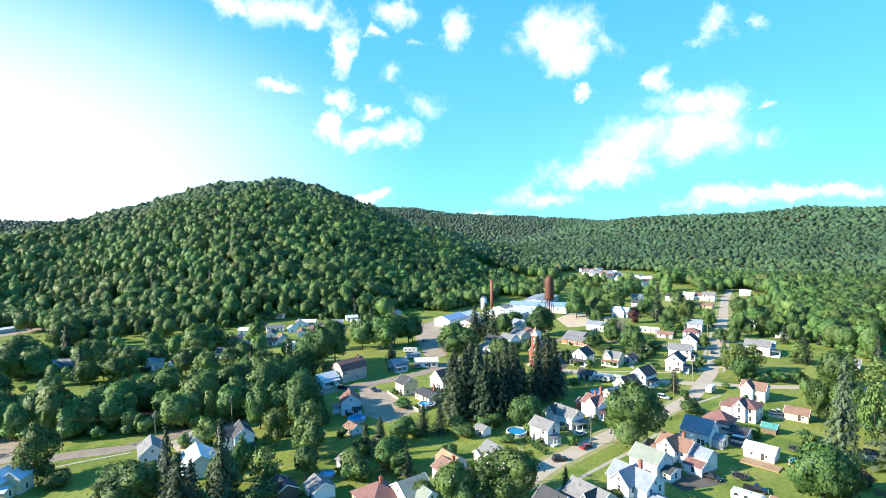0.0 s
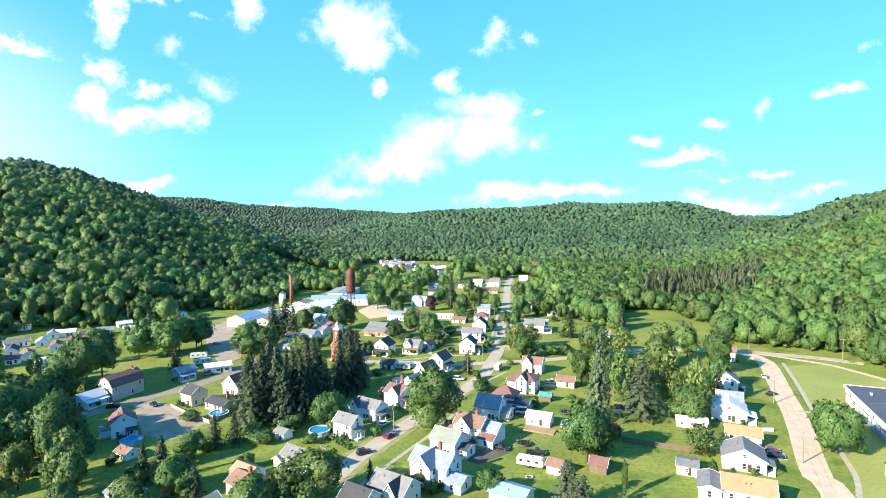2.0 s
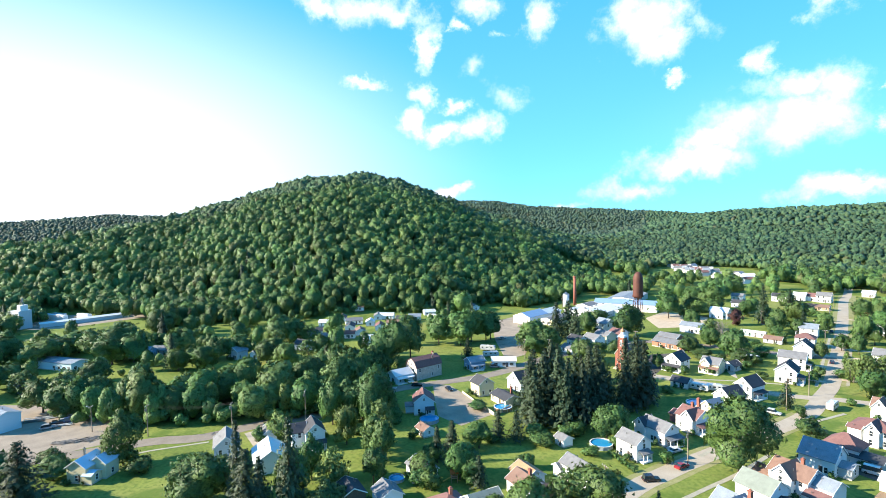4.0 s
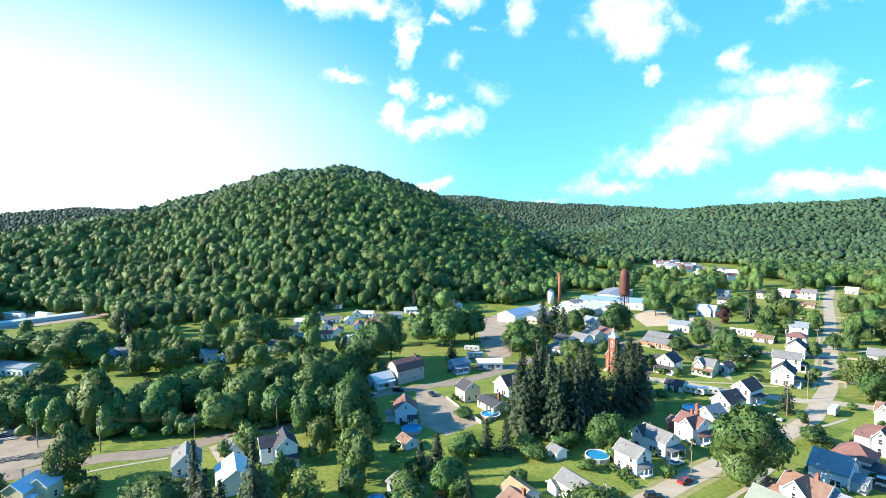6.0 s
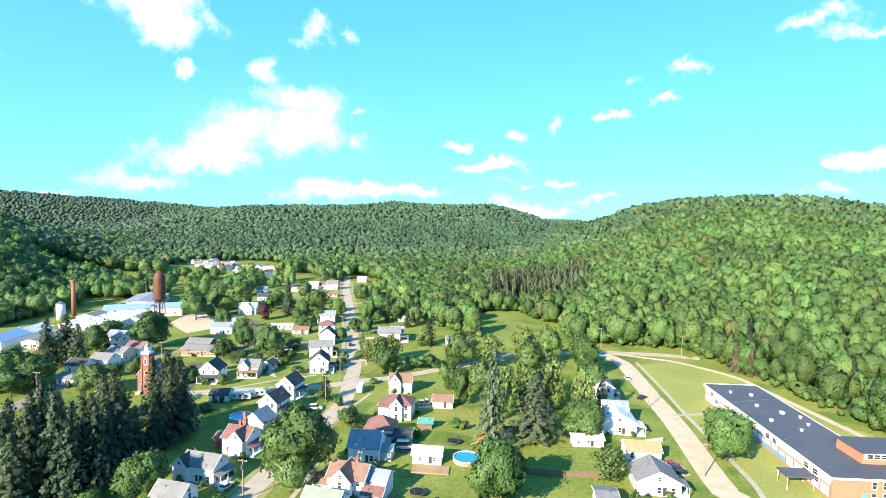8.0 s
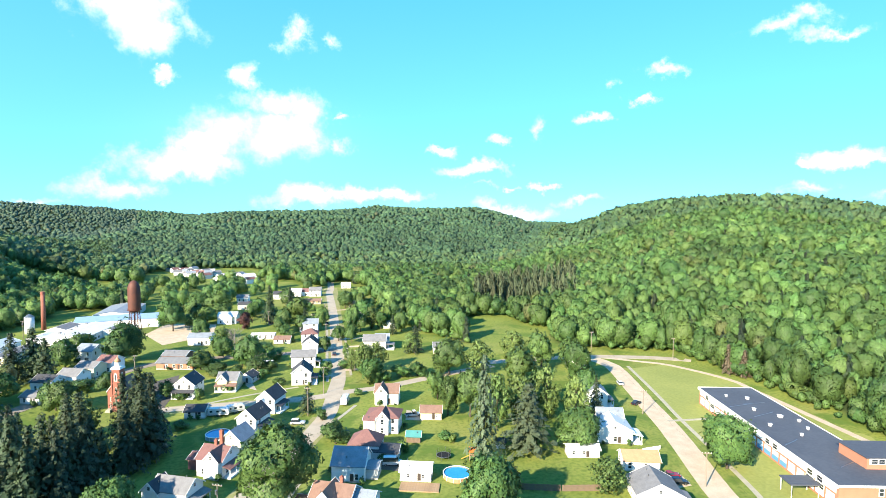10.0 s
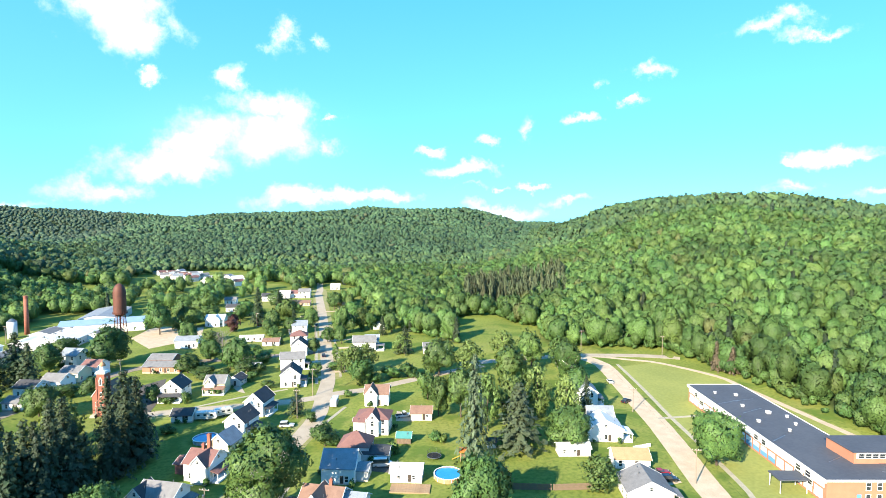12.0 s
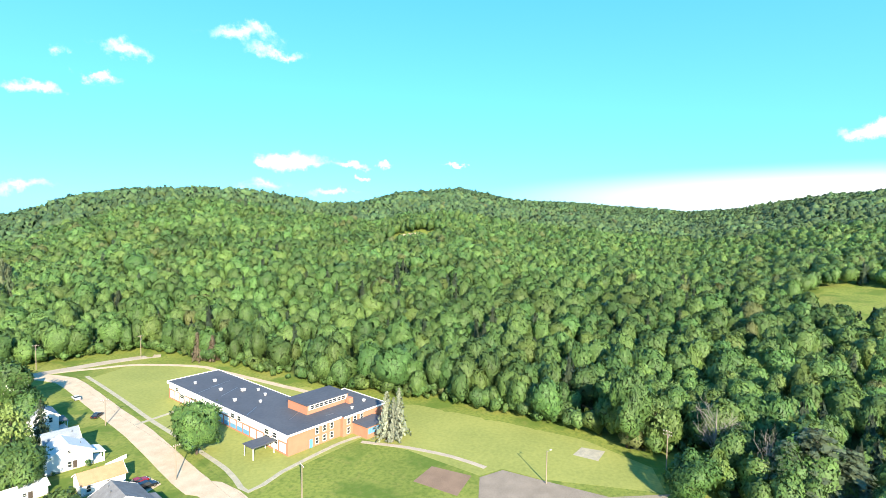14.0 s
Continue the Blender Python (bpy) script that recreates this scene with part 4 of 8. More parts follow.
def porch(home, x0, x1, y0, y1, high=2.6, roof="grey_roof", fall=0.5, towards="s"):
    """A porch: deck, posts and a lean-to roof falling outwards."""
    bm = bmesh.new()
    block(bm, x0, x1, y0, y1, -0.2, 0.45)
    part("porch_deck", bm, "trim", home)
    bm = bmesh.new()
    vs = block(bm, x0 - 0.2, x1 + 0.2, y0 - 0.2, y1 + 0.2, high, high + 0.2)
    for v in vs:
        t = {"s": (v.co.y - y0) / (y1 - y0), "n": (y1 - v.co.y) / (y1 - y0), "e": (x1 - v.co.x) / (x1 - x0), "w": (v.co.x - x0) / (x1 - x0)}[towards]
        v.co.z += fall * t
    part("porch_roof", bm, roof, home)
    xs = [x0 + 0.15, x1 - 0.15] if (x1 - x0) < 4 else [x0 + 0.15, (x0 + x1) / 2, x1 - 0.15]
    edge = {"s": [(x, y0 + 0.15) for x in xs], "n": [(x, y1 - 0.15) for x in xs],
            "e": [(x1 - 0.15, y) for y in (y0 + 0.15, (y0 + y1) / 2, y1 - 0.15)], "w": [(x0 + 0.15, y) for y in (y0 + 0.15, (y0 + y1) / 2, y1 - 0.15)]}[towards]
    for x, y in edge:
        bm = bmesh.new()
        block(bm, x - 0.09, x + 0.09, y - 0.09, y + 0.09, 0.45, high + 0.05)
        part("post", bm, "trim", home)


HOMES = [0]
TRIM = 0.95


def house(label, spot, corner, rz, w, d, eave, rise, wall="white", roof="grey_roof", axis="x", shape="gable", name="house", category="house", group="", windows="tall", over=0.4):
    """A house whose plan corner (-1 or 1 across and along, 0 for the middle) stands at spot."""
    HOMES[0] += 1
    if category == "house":
        w, d, eave, rise = w * TRIM, d * TRIM, eave * TRIM, rise * TRIM
    turn = Matrix.Rotation(radians(rz), 2)
    off = turn @ Vector((corner[0] * w / 2, corner[1] * d / 2))
    x, y = spot[0] - off.x, spot[1] - off.y
    home = thing(name, label, category, pose(x, y, float(land(x, y)), 0, 0, rz), group)
    body(home, w=w, d=d, eave=eave, rise=rise, wall=wall, roof=roof, axis=axis, shape=shape, windows=windows, seed=HOMES[0], over=over)
    if windows:
        door_on(home, Matrix.Translation((w * 0.12, -d / 2, 0.3)))
    return home

# ---- houses by the lower street ----
STREET = "houses along the village street"
h = house("white two-storey clapboard house with grey gable roof", (-52.4, 160.1), (1, -1), -25, 8, 6, 5.2, 2.2, group=STREET)
porch(h, 4.0, 5.6, -2.0, 1.5, towards="e")
h = house("white clapboard house with long grey gable roof", (-48.7, 174.7), (1, -1), -25, 10, 6.5, 4.8, 2.2, roof="grey_roof", group=STREET)
body(h, -4.2, -1.6, 0, 4, 5, 4.6, 2.0, "white", "dark_roof", "y", seed=3)
porch(h, 5.0, 6.8, -3.0, 3.0, towards="e")
h = house("white house with faded red shingle cross-gable roof", (-43.5, 190.1), (1, -1), -25, 8, 8, 5.0, 2.4, roof="red_roof", group=STREET)
body(h, 1.2, -2.2, 0, 4.2, 5.5, 5.0, 2.3, "white", "red_roof", "y", seed=5)
body(h, -6.0, 1.5, 0, 5, 5, 2.8, 1.0, "red_roof", "red_roof", "x", windows="")
porch(h, 4.0, 6.0, -3.6, 2.5, roof="red_roof", towards="e")
chimney(h, -0.5, 0, 8.3)
h = house("cream house with dark slate-grey roof and brick chimney", (-40.9, 204.6), (1, -1), -25, 7, 7.5, 3.8, 3.0, "cream", "slate_roof", "y", group=STREET)
chimney(h, -2.6, -3.9, 6.4, size=0.9, base=0)
h = house("white gable-fronted house with black shingle roof", (-38.3, 217.1), (1, -1), -25, 7, 9, 5.4, 3.0, roof="dark_roof", axis="y", group=STREET)
porch(h, 3.5, 5.3, -3.5, 3.0, roof="dark_roof", towards="e")
h = house("tall white gable-fronted house with black shingle roof at the corner", (-34.3, 234.9), (1, -1), -22, 7, 9, 5.4, 3.0, roof="dark_roof", axis="y", group=STREET)
porch(h, 3.5, 5.3, -3.5, 3.0, roof="dark_roof", towards="e")
h = house("white house with brown shingle cross-gable roof", (-12.6, 162.1), (1, -1), -25, 10, 7.5, 5.2, 2.5, roof="brown_roof", group=STREET)
body(h, -0.5, -2.2, 0, 5, 6.5, 5.2, 2.6, "white", "brown_roof", "y", seed=9)
body(h, 7.0, 1.0, 0, 5, 5.5, 4.4, 1.6, "white", "slate_roof", "x", seed=10)
body(h, 7.2, -3.0, 0, 5, 4.2, 2.7, 1.0, "white", "red_roof", "x", seed=11)
body(h, -6.6, -1.0, 0, 4.2, 5, 2.8, 1.2, "white", "brown_roof", "x", seed=12)
chimney(h, 1.5, 0.3, 8.6)
h = house("white house with pale green shingle roof", (-19.1, 151.1), (1, -1), -25, 9, 7.5, 4.8, 2.6, roof="green_roof", group=STREET)
body(h, 5.6, 0.6, 0, 3.2, 5, 2.6, 0.8, "white", "dark_roof", "x", seed=14)
h = house("large white house with blue-grey cross-gable roof and brick chimney", (-19.3, 134.2), (1, -1), -25, 12, 8, 5.4, 2.8, roof="slate_roof", group=STREET)
body(h, -0.5, -2.6, 0, 5.5, 7, 5.4, 2.8, "white", "slate_roof", "y", seed=16)
body(h, 7.8, -1.6, 0, 5, 5.5, 2.7, 1.2, "white", "slate_roof", "x", seed=17)
chimney(h, 1.2, 0.4, 9.6, size=0.8)
h = house("grey house with patched grey roof and dormer", (-27.9, 122.4), (1, -1), -25, 11, 7.5, 4.4, 2.8, "pale", "grey_roof", group=STREET)
body(h, 2.0, -2.2, 0, 3.2, 5, 4.4, 2.4, "pale", "dark_roof", "y", seed=18)
h = house("white house with brown cross-gable roof behind trees", (-74.0, 125.5), (-1, -1), -25, 9, 7, 3.6, 2.0, roof="brown_roof")
body(h, -5.0, 3.6, 0, 7, 6, 3.2, 1.6, "white", "tan_roof", "x", seed=20)
body(h, 6.0, -0.5, 0, 5, 6, 3.4, 1.8, "white", "brown_roof", "y", seed=21)
chimney(h, 0.5, 0.5, 6.5)
h = house("long white house with plain grey gable roof", (-56.8, 135.9), (1, -1), -25, 11, 6, 4.4, 1.9)
body(h, -5.6, -2.0, 0, 3, 3.5, 2.8, 1.0, "white", "grey_roof", "y", seed=23, windows="")
h = house("low house with dark brown hip roof and chimney", (-80.6, 102.4), (0, -1), -25, 11, 10, 3.0, 3.4, "tan", "red_roof", shape="hip")
chimney(h, 0.5, 0.5, 7.2)
h = house("white house with pale green-grey cross-gable roof", (-72.7, 106.8), (0, -1), -25, 10, 8, 4.6, 3.0, roof="green_roof", axis="y")
body(h, 5.0, 1.0, 0, 5, 6, 4.4, 2.0, "white", "green_roof", "x", seed=26)
h = house("small white bungalow with patched grey roof", (-98.5, 116.8), (0, -1), -25, 7.5, 6.5, 2.8, 1.7, roof="grey_roof")
porch(h, 1.5, 3.6, -4.4, -3.25, roof="grey_roof", high=2.2)
h = house("small white cottage with dark roof and orange door", (-96.2, 101.1), (0, -1), -25, 6.5, 6, 3.0, 1.8, roof="grey_roof")
h = house("dark-roofed shed under the trees", (-105.0, 96.5), (0, -1), -25, 7, 6, 2.6, 1.6, "wood", "dark_roof", name="shed", category="shed", windows="")
h = house("small white garden shed with grey roof", (-73.2, 157.2), (1, -1), -25, 4, 3.6, 2.3, 1.0, name="shed", category="shed", windows="small")

house("low shed with blue metal roof below the white houses", (-0.1, 126.1), (1, -1), -25, 9, 6.5, 2.8, 1.2, "white", "blue_roof", name="shed", category="shed", windows="")
house("grey house with charcoal roof beside the street", (-36.2, 117.4), (1, -1), -25, 8, 7, 4.0, 2.6, "pale", "dark_roof", group=STREET)
house("small white shed with brown roof by the camper", (9.9, 144.7), (1, -1), -25, 4, 4, 2.4, 1.2, "white", "brown_roof", name="shed", category="shed", windows="")
house("dark weathered wooden shed in tree shade", (22.0, 146.7), (1, -1), -20, 4.5, 4.5, 2.5, 1.3, "wood", "red_roof", name="shed", category="shed", windows="")

# ---- houses by the mill road ----
h = house("pale blue house with dark red gable roof", (-127.7, 151.9), (-1, -1), 43, 7.5, 8.5, 5.0, 2.8, "cyan", "red_roof", "y")
porch(h, 0.5, 3.6, -5.6, -4.25, roof="dark_roof", high=2.3)
body(h, -5.0, 0.5, 0, 3, 4, 2.6, 0.8, "cyan", "grey_roof", "x", seed=31)
h = house("small white shed with brown roof and clutter", (-112.2, 138.5), (1, -1), -20, 5, 4, 2.3, 1.1, roof="brown_roof", name="shed", category="shed", windows="small")
h = house("cream two-storey house with dark grey gable roof", (-119.6, 181.3), (1, -1), -25, 7, 7, 5.0, 2.4, "cream", "dark_roof")
h = house("low cream garage with charcoal roof beside the pool", (-105.2, 177.0), (1, -1), -25, 10, 6.5, 2.6, 1.2, "cream", "dark_roof", name="garage", category="garage")
chimney(h, 1.0, 2.0, 5.6)
h = house("white house with steep black roof and side gable", (-108.7, 194.2), (1, -1), -22, 9, 9, 4.2, 3.8, roof="dark_roof", axis="y")
body(h, 3.4, 0.5, 0, 6, 5, 4.2, 3.0, "white", "dark_roof", "x", seed=36)
h = house("old stone mill with brown gambrel roof", (-153.5, 183.8), (1, -1), -14, 8, 13.5, 5.2, 3.9, "stone", "red_roof", "y", shape="gambrel", name="mill", category="mill")
chimney(h, 0, 4.8, 10.0)
h = house("pale blue house with white metal roof and long porch", (-157.4, 174.6), (1, -1), -16, 7, 9, 3.6, 2.0, "cyan", "white_roof", "y")
porch(h, 3.5, 5.0, -4.0, 4.0, roof="white_roof", towards="e", high=2.4)
h = house("small blue house with grey-blue roof", (-142.7, 209.1), (1, -1), -25, 6.5, 8, 4.0, 1.9, "blue", "slate_roof", "y")
porch(h, 3.25, 5.2, -4.0, 2.0, roof="slate_roof", towards="e", high=2.4)
h = house("white and orange garage with white metal roof", (-137.8, 219.3), (-1, -1), 35, 11, 7, 3.0, 1.2, "white", "white_roof", name="garage", category="garage", windows="wide")
bm = bmesh.new()
prism(bm, [(-3.4, 0.0), (3.4, 0.0), (3.4, 2.9), (0, 4.0), (-3.4, 2.9)], -5.62, -5.5)
part("gable_cladding", bm, "orange", h, "orange painted gable wall")
h = house("cream house with bright blue metal roof", (-170.0, 61.4), (0, -1), 30, 6, 7.5, 4.6, 2.0, "cream", "sky_roof", "y")
body(h, 3.8, 2.2, 0, 4.6, 5, 4.4, 1.8, "cream", "sky_roof", "y", seed=41)
body(h, 3.6, -2.2, 0, 2.6, 3.6, 2.5, 0.7, "cream", "sky_roof", "x", seed=42)
chimney(h, -1.2, 1.0, 7.6, "metal", 0.4)
h = house("tall weathered grey house with grey gable roof", (-147.8, 88.3), (-1, -1), 60, 7, 9, 6.0, 2.8, "pale", "grey_roof", "y")
porch(h, -3.2, 0.5, -6.0, -4.5, roof="slate_roof", high=2.5)
h = house("tall white house with charcoal roof and gabled wing", (-135.1, 110.5), (-1, -1), 60, 6, 8, 5.8, 2.6, "white", "dark_roof", "y")
body(h, -4.4, 2.0, 0, 4.4, 5.5, 5.2, 2.0, "white", "dark_roof", "x", seed=44)
porch(h, -3.0, 3.0, -5.4, -4.0, roof="dark_roof", high=2.4)
h = house("white barn with white metal roof behind spruces", (-131.6, 96.0), (0, -1), 60, 9, 11, 3.4, 2.8, "white", "white_roof", "y", name="barn", category="barn", windows="")
h = house("narrow white garage with grey roof", (-147.7, 109.0), (1, -1), 60, 4.5, 6, 3.2, 1.5, "white", "grey_roof", "y", name="garage", category="garage", windows="small")
h = house("blue house with blue metal roof on a far lawn", (-297.0, 130.5), (0, -1), 30, 11, 9, 3.6, 2.2, "blue", "blue_roof")
h = house("low grey ranch house on a far lawn", (-294.5, 141.5), (0, -1), 30, 13, 8, 3.0, 1.6, "pale", "grey_roof")
h = house("long low building with pale flat roof among trees", (-298.8, 101.7), (1, -1), 20, 30, 9, 4.0, 0.8, "cyan", "slate_roof", windows="wide")
h = house("grey house half hidden by a dark tree", (-254.0, 158.2), (0, -1), 10, 7, 7, 4.4, 2.2, "pale", "slate_roof", "y")
h = house("small white gabled house at the wood's edge", (-245.0, 164.0), (0, -1), 10, 5, 5, 3.0, 1.8, "white", "dark_roof", "y")
h = house("white gabled house at the wood's edge", (-242.8, 172.5), (0, -1), 10, 7, 6, 3.6, 2.0, "white", "grey_roof")
h = house("white house with dark roof at the wood's edge", (-240.2, 189.2), (0, -1), 10, 9, 7, 3.6, 2.2, "white", "dark_roof", "x")
for k, (spot, long, roof) in enumerate((((-291.0, 279.6), 8, "brown_roof"), ((-271.9, 277.0), 9, "grey_roof"), ((-263.4, 280.0), 10, "white_roof"), ((-268.6, 255.1), 11, "grey_roof"), ((-245.1, 234.1), 8, "brown_roof"), ((-241.0, 223.4), 9, "red_roof"), ((-245.7, 251.7), 10, "red_roof"), ((-245.1, 278.1), 11, "dark_roof"), ((-246.0, 307.2), 8, "white_roof"), ((-221.5, 217.6), 9, "white_roof"), ((-221.1, 222.2), 10, "white_roof"), ((-260.7, 240.4), 11, "dark_roof"), ((-280.5, 239.6), 8, "white_roof"), ((-264.2, 218.7), 9, "dark_roof"), ((-247.0, 214.9), 10, "white_roof"), ((-249.7, 210.1), 11, "slate_roof"), ((-260.6, 258.1), 8, "white_roof"), ((-241.7, 263.8), 9, "brown_roof"), ((-245.6, 341.4), 10, "white_roof"), ((-236.4, 344.2), 11, "grey_roof"), ((-243.7, 287.7), 8, "slate_roof"), ((-288.0, 258.0), 9, "red_roof"))):
    house("low white mobile home with a %s" % {"dark_roof": "dark roof", "white_roof": "white metal roof", "red_roof": "dull red roof", "brown_roof": "brown roof", "slate_roof": "blue-grey roof", "grey_roof": "grey roof"}[roof],
          spot, (0, -1), (38, -48, 30, 52, -40)[k % 5], long, 5.5, 2.8, 1.5, "white", roof, name="mobile_home", category="mobile home", group="mobile homes on the far lawns")

# ---- upper street ----
UPPER = "houses along the upper street"
h = house("white gable-fronted house with dark roof and porch", (-64.9, 258.4), (1, -1), -12, 8, 9, 5.2, 3.2, roof="dark_roof", axis="y", group=UPPER)
porch(h, -4.0, 4.0, -6.2, -4.5, roof="dark_roof", high=2.5)
h = house("tan house with grey cross-gable roof and porch", (-50.8, 263.9), (1, -1), -10, 8, 7.5, 4.4, 2.4, "cream", "grey_roof", group=UPPER)
body(h, -1.5, -2.0, 0, 3.6, 5, 4.4, 2.2, "cream", "grey_roof", "y", seed=62)
porch(h, -4.0, 4.0, -5.4, -3.75, roof="brown_roof", high=2.4)
house("pale garage with dark gable roof", (-46.2, 272.0), (1, -1), -20, 5.5, 6.5, 2.4, 1.6, "pale", "dark_roof", "y", name="garage", category="garage")
h = house("white gable-fronted house with dark shingled gable at the crossing", (-22.7, 265.7), (1, -1), -4, 8, 9, 5.4, 3.2, roof="dark_roof", axis="y", group=UPPER)
porch(h, 4.0, 6.2, -4.5, 2.0, roof="dark_roof", towards="e")
h = house("long white house with grey gable roof", (-21.3, 290.5), (1, -1), -4, 11, 8, 5.4, 2.4, group=UPPER)
porch(h, 5.5, 7.2, -4.0, 3.0, towards="e")
h = house("white gable-fronted house with dark grey roof", (-20.4, 315.3), (1, -1), -4, 8, 9, 5.2, 3.2, roof="dark_roof", axis="y", group=UPPER)
h = house("white house with brown-grey hip roof", (-20.6, 338.5), (1, -1), -4, 9, 8, 5.2, 2.6, roof="red_roof", shape="hip", group=UPPER)
h = house("white house with pale grey roof", (-20.8, 367.5), (1, -1), -4, 9, 8, 5.2, 2.4, roof="slate_roof", group=UPPER)
porch(h, -6.0, -4.5, -4.0, 3.0, towards="w")
h = house("large white house with grey gable roof and side porch", (13.3, 316.4), (1, -1), -10, 12, 8, 5.0, 2.6, roof="grey_roof", group=UPPER)
porch(h, 6.0, 10.0, -4.0, 1.0, towards="e")
body(h, 3.5, 5.2, 0, 7, 6, 4.6, 2.0, "white", "slate_roof", "x", seed=70)
house("white garage with brown roof", (24.8, 368.1), (1, -1), -10, 7, 5, 2.5, 1.3, roof="brown_roof", axis="y", name="garage", category="garage", windows="small")
house("tan house with orange-brown roof under trees", (10.7, 446.0), (1, -1), -5, 11, 8, 3.4, 1.8, "tan", "tan_roof", group=UPPER)
house("pale grey gabled house by the street", (8.7, 391.8), (1, -1), -5, 7, 9, 4.4, 2.2, "pale", "brown_roof", "y", group=UPPER)
h = house("white house with pale metal roof and front gable", (-71.1, 401.0), (1, -1), -8, 12, 8, 4.8, 2.6, roof="white_roof", group=UPPER)
body(h, 1.0, -2.5, 0, 5, 6, 4.8, 2.4, "white", "white_roof", "y", seed=75)
for label, spot, w, d, eave, rise, wall, roof in (
        ("white cottage with dark roof by tall trees", (-75.7, 491.3), 9, 7, 3.6, 2.0, "white", "grey_roof"), ("white cottage with charcoal roof", (-69.5, 454.5), 9, 7, 3.6, 2.0, "white", "dark_roof"),
        ("white house with dark roof near the spruce", (-45.8, 498.8), 12, 8, 4.4, 2.2, "white", "dark_roof"), ("white house at the far end of the street", (-35.7, 511.4), 9, 8, 4.4, 2.4, "white", "white_roof"),
        ("white gabled house at the far end of the street", (-28.6, 514.4), 9, 8, 4.0, 2.4, "white", "red_roof"), ("tall white house at the far end of the street", (-19.4, 510.4), 10, 8, 5.4, 2.6, "white", "grey_roof"),
        ("low brown-roofed ranch house by the street", (-19.3, 469.9), 16, 7, 2.6, 1.4, "tan", "brown_roof"), ("pale blue mobile home with white roof", (-44.1, 352.5), 13, 4.5, 2.6, 0.8, "cyan", "white_roof"),
        ("white garage with brown roof on the lawn", (-35.0, 340.0), 9, 6, 2.5, 1.4, "white", "brown_roof"), ("small tan shed with pale roof", (-40.5, 291.8), 6, 4.5, 2.8, 0.8, "tan", "white_roof"),
        ("white house with grey roof beside the yard", (-75.6, 344.4), 12, 8, 4.4, 1.8, "white", "slate_roof"), ("small dark red shed on the lawn", (-47.2, 395.0), 4, 3.5, 2.2, 1.0, "brick", "red_roof"),
        ("low white bungalow with grey roof at the cross street", (-56.8, 235.6), 7, 6, 2.6, 1.6, "white", "dark_roof"), ("white house in the far trees", (7.7, 558.1), 9, 7, 3.6, 2, "white", "white_roof")):
    house(label, spot, (1, -1), -8, w, d, eave, rise, wall, roof)
h = house("long low salmon brick building with pale roof", (-74.2, 297.9), (1, -1), -14, 17, 9, 3.0, 1.6, "orange_brick", "grey_roof")
body(h, -4.0, 7.0, 0, 11, 8, 4.2, 1.6, "orange_brick", "grey_roof", "x", seed=91)
for label, spot, w, d, eave, rise, wall, roof, axis in (
        ("white and pale blue house with a turret near the works", (-121.5, 318.9), 9, 9, 5.6, 2.6, "white", "slate_roof", "x"), ("cream house with grey roof near the works", (-111.3, 293.0), 9, 8, 4.4, 2.0, "cream", "grey_roof", "x"),
        ("white house with brown roof near the works", (-106.7, 299.8), 8, 8, 4.8, 2.2, "white", "red_roof", "x"), ("white gabled house with grey roof near the church", (-113.1, 281.3), 9, 8, 4.4, 2.2, "white", "grey_roof", "x"),
        ("white house with dark gable roof near the church", (-119.8, 275.8), 9, 8, 4.0, 2.0, "white", "dark_roof", "x"), ("low white house with dark roof near the church", (-117.1, 261.1), 8, 7, 2.8, 1.6, "white", "grey_roof", "x")):
    house(label, spot, (1, -1), -20, w, d, eave, rise, wall, roof, axis)
house("grey-roofed house among garden trees", (47.9, 302.8), (1, -1), -10, 13, 9, 3.0, 2.0, "pale", "grey_roof")

# ---- east of the street ----
h = house("white house with brown roof and front gable", (8.6, 235.8), (1, -1), -14, 9, 7, 4.6, 2.4, roof="brown_roof", group=STREET)
body(h, -1.8, -2.0, 0, 4, 5, 4.6, 2.6, "white", "brown_roof", "y", seed=101)
h = house("large white house with dark red hip roof and front gable", (4.9, 209.5), (1, -1), -17, 11, 8.5, 5.2, 2.4, roof="red_roof", shape="hip", group=STREET)
body(h, 0.5, -2.8, 0, 3.6, 5, 5.2, 2.2, "white", "red_roof", "y", seed=103)
body(h, -3.8, -3.6, 0, 3.4, 3, 4.6, 0.6, "white", "red_roof", "x", seed=104)
h = house("grey house with dark brown hip roof", (-2.9, 192.7), (1, -1), -17, 9, 8, 4.2, 3.4, "pale", "red_roof", shape="hip", group=STREET)
h = house("white house with broad blue-grey roof dappled by tree shade", (-7.8, 180.4), (1, -1), -17, 9, 8.5, 4.6, 3.4, "white", "slate_roof", group=STREET)
body(h, 5.6, 0.5, 0, 3.4, 5, 2.8, 0.9, "pale", "slate_roof", "x", seed=107)
house("dark-roofed open garage beside the hip-roofed house", (2.2, 190.4), (1, -1), -17, 8, 6, 2.6, 0.9, "pale", "dark_roof", name="garage", category="garage", windows="")
house("white garage with pale metal roof by the deck", (8.9, 177.2), (1, -1), -17, 8, 5.5, 2.6, 1.4, "white", "white_roof", name="garage", category="garage", windows="small")
house("small cream shed with brown roof", (20.7, 218.1), (1, -1), -14, 7, 5, 2.6, 1.5, "cream", "brown_roof", name="shed", category="shed", windows="small")

house("small green-roofed garden shed on the lawn", (10.5, 201.5), (1, -1), -17, 4.2, 3.2, 2.0, 1.0, "wood", "teal_roof", name="shed", category="shed", windows="")

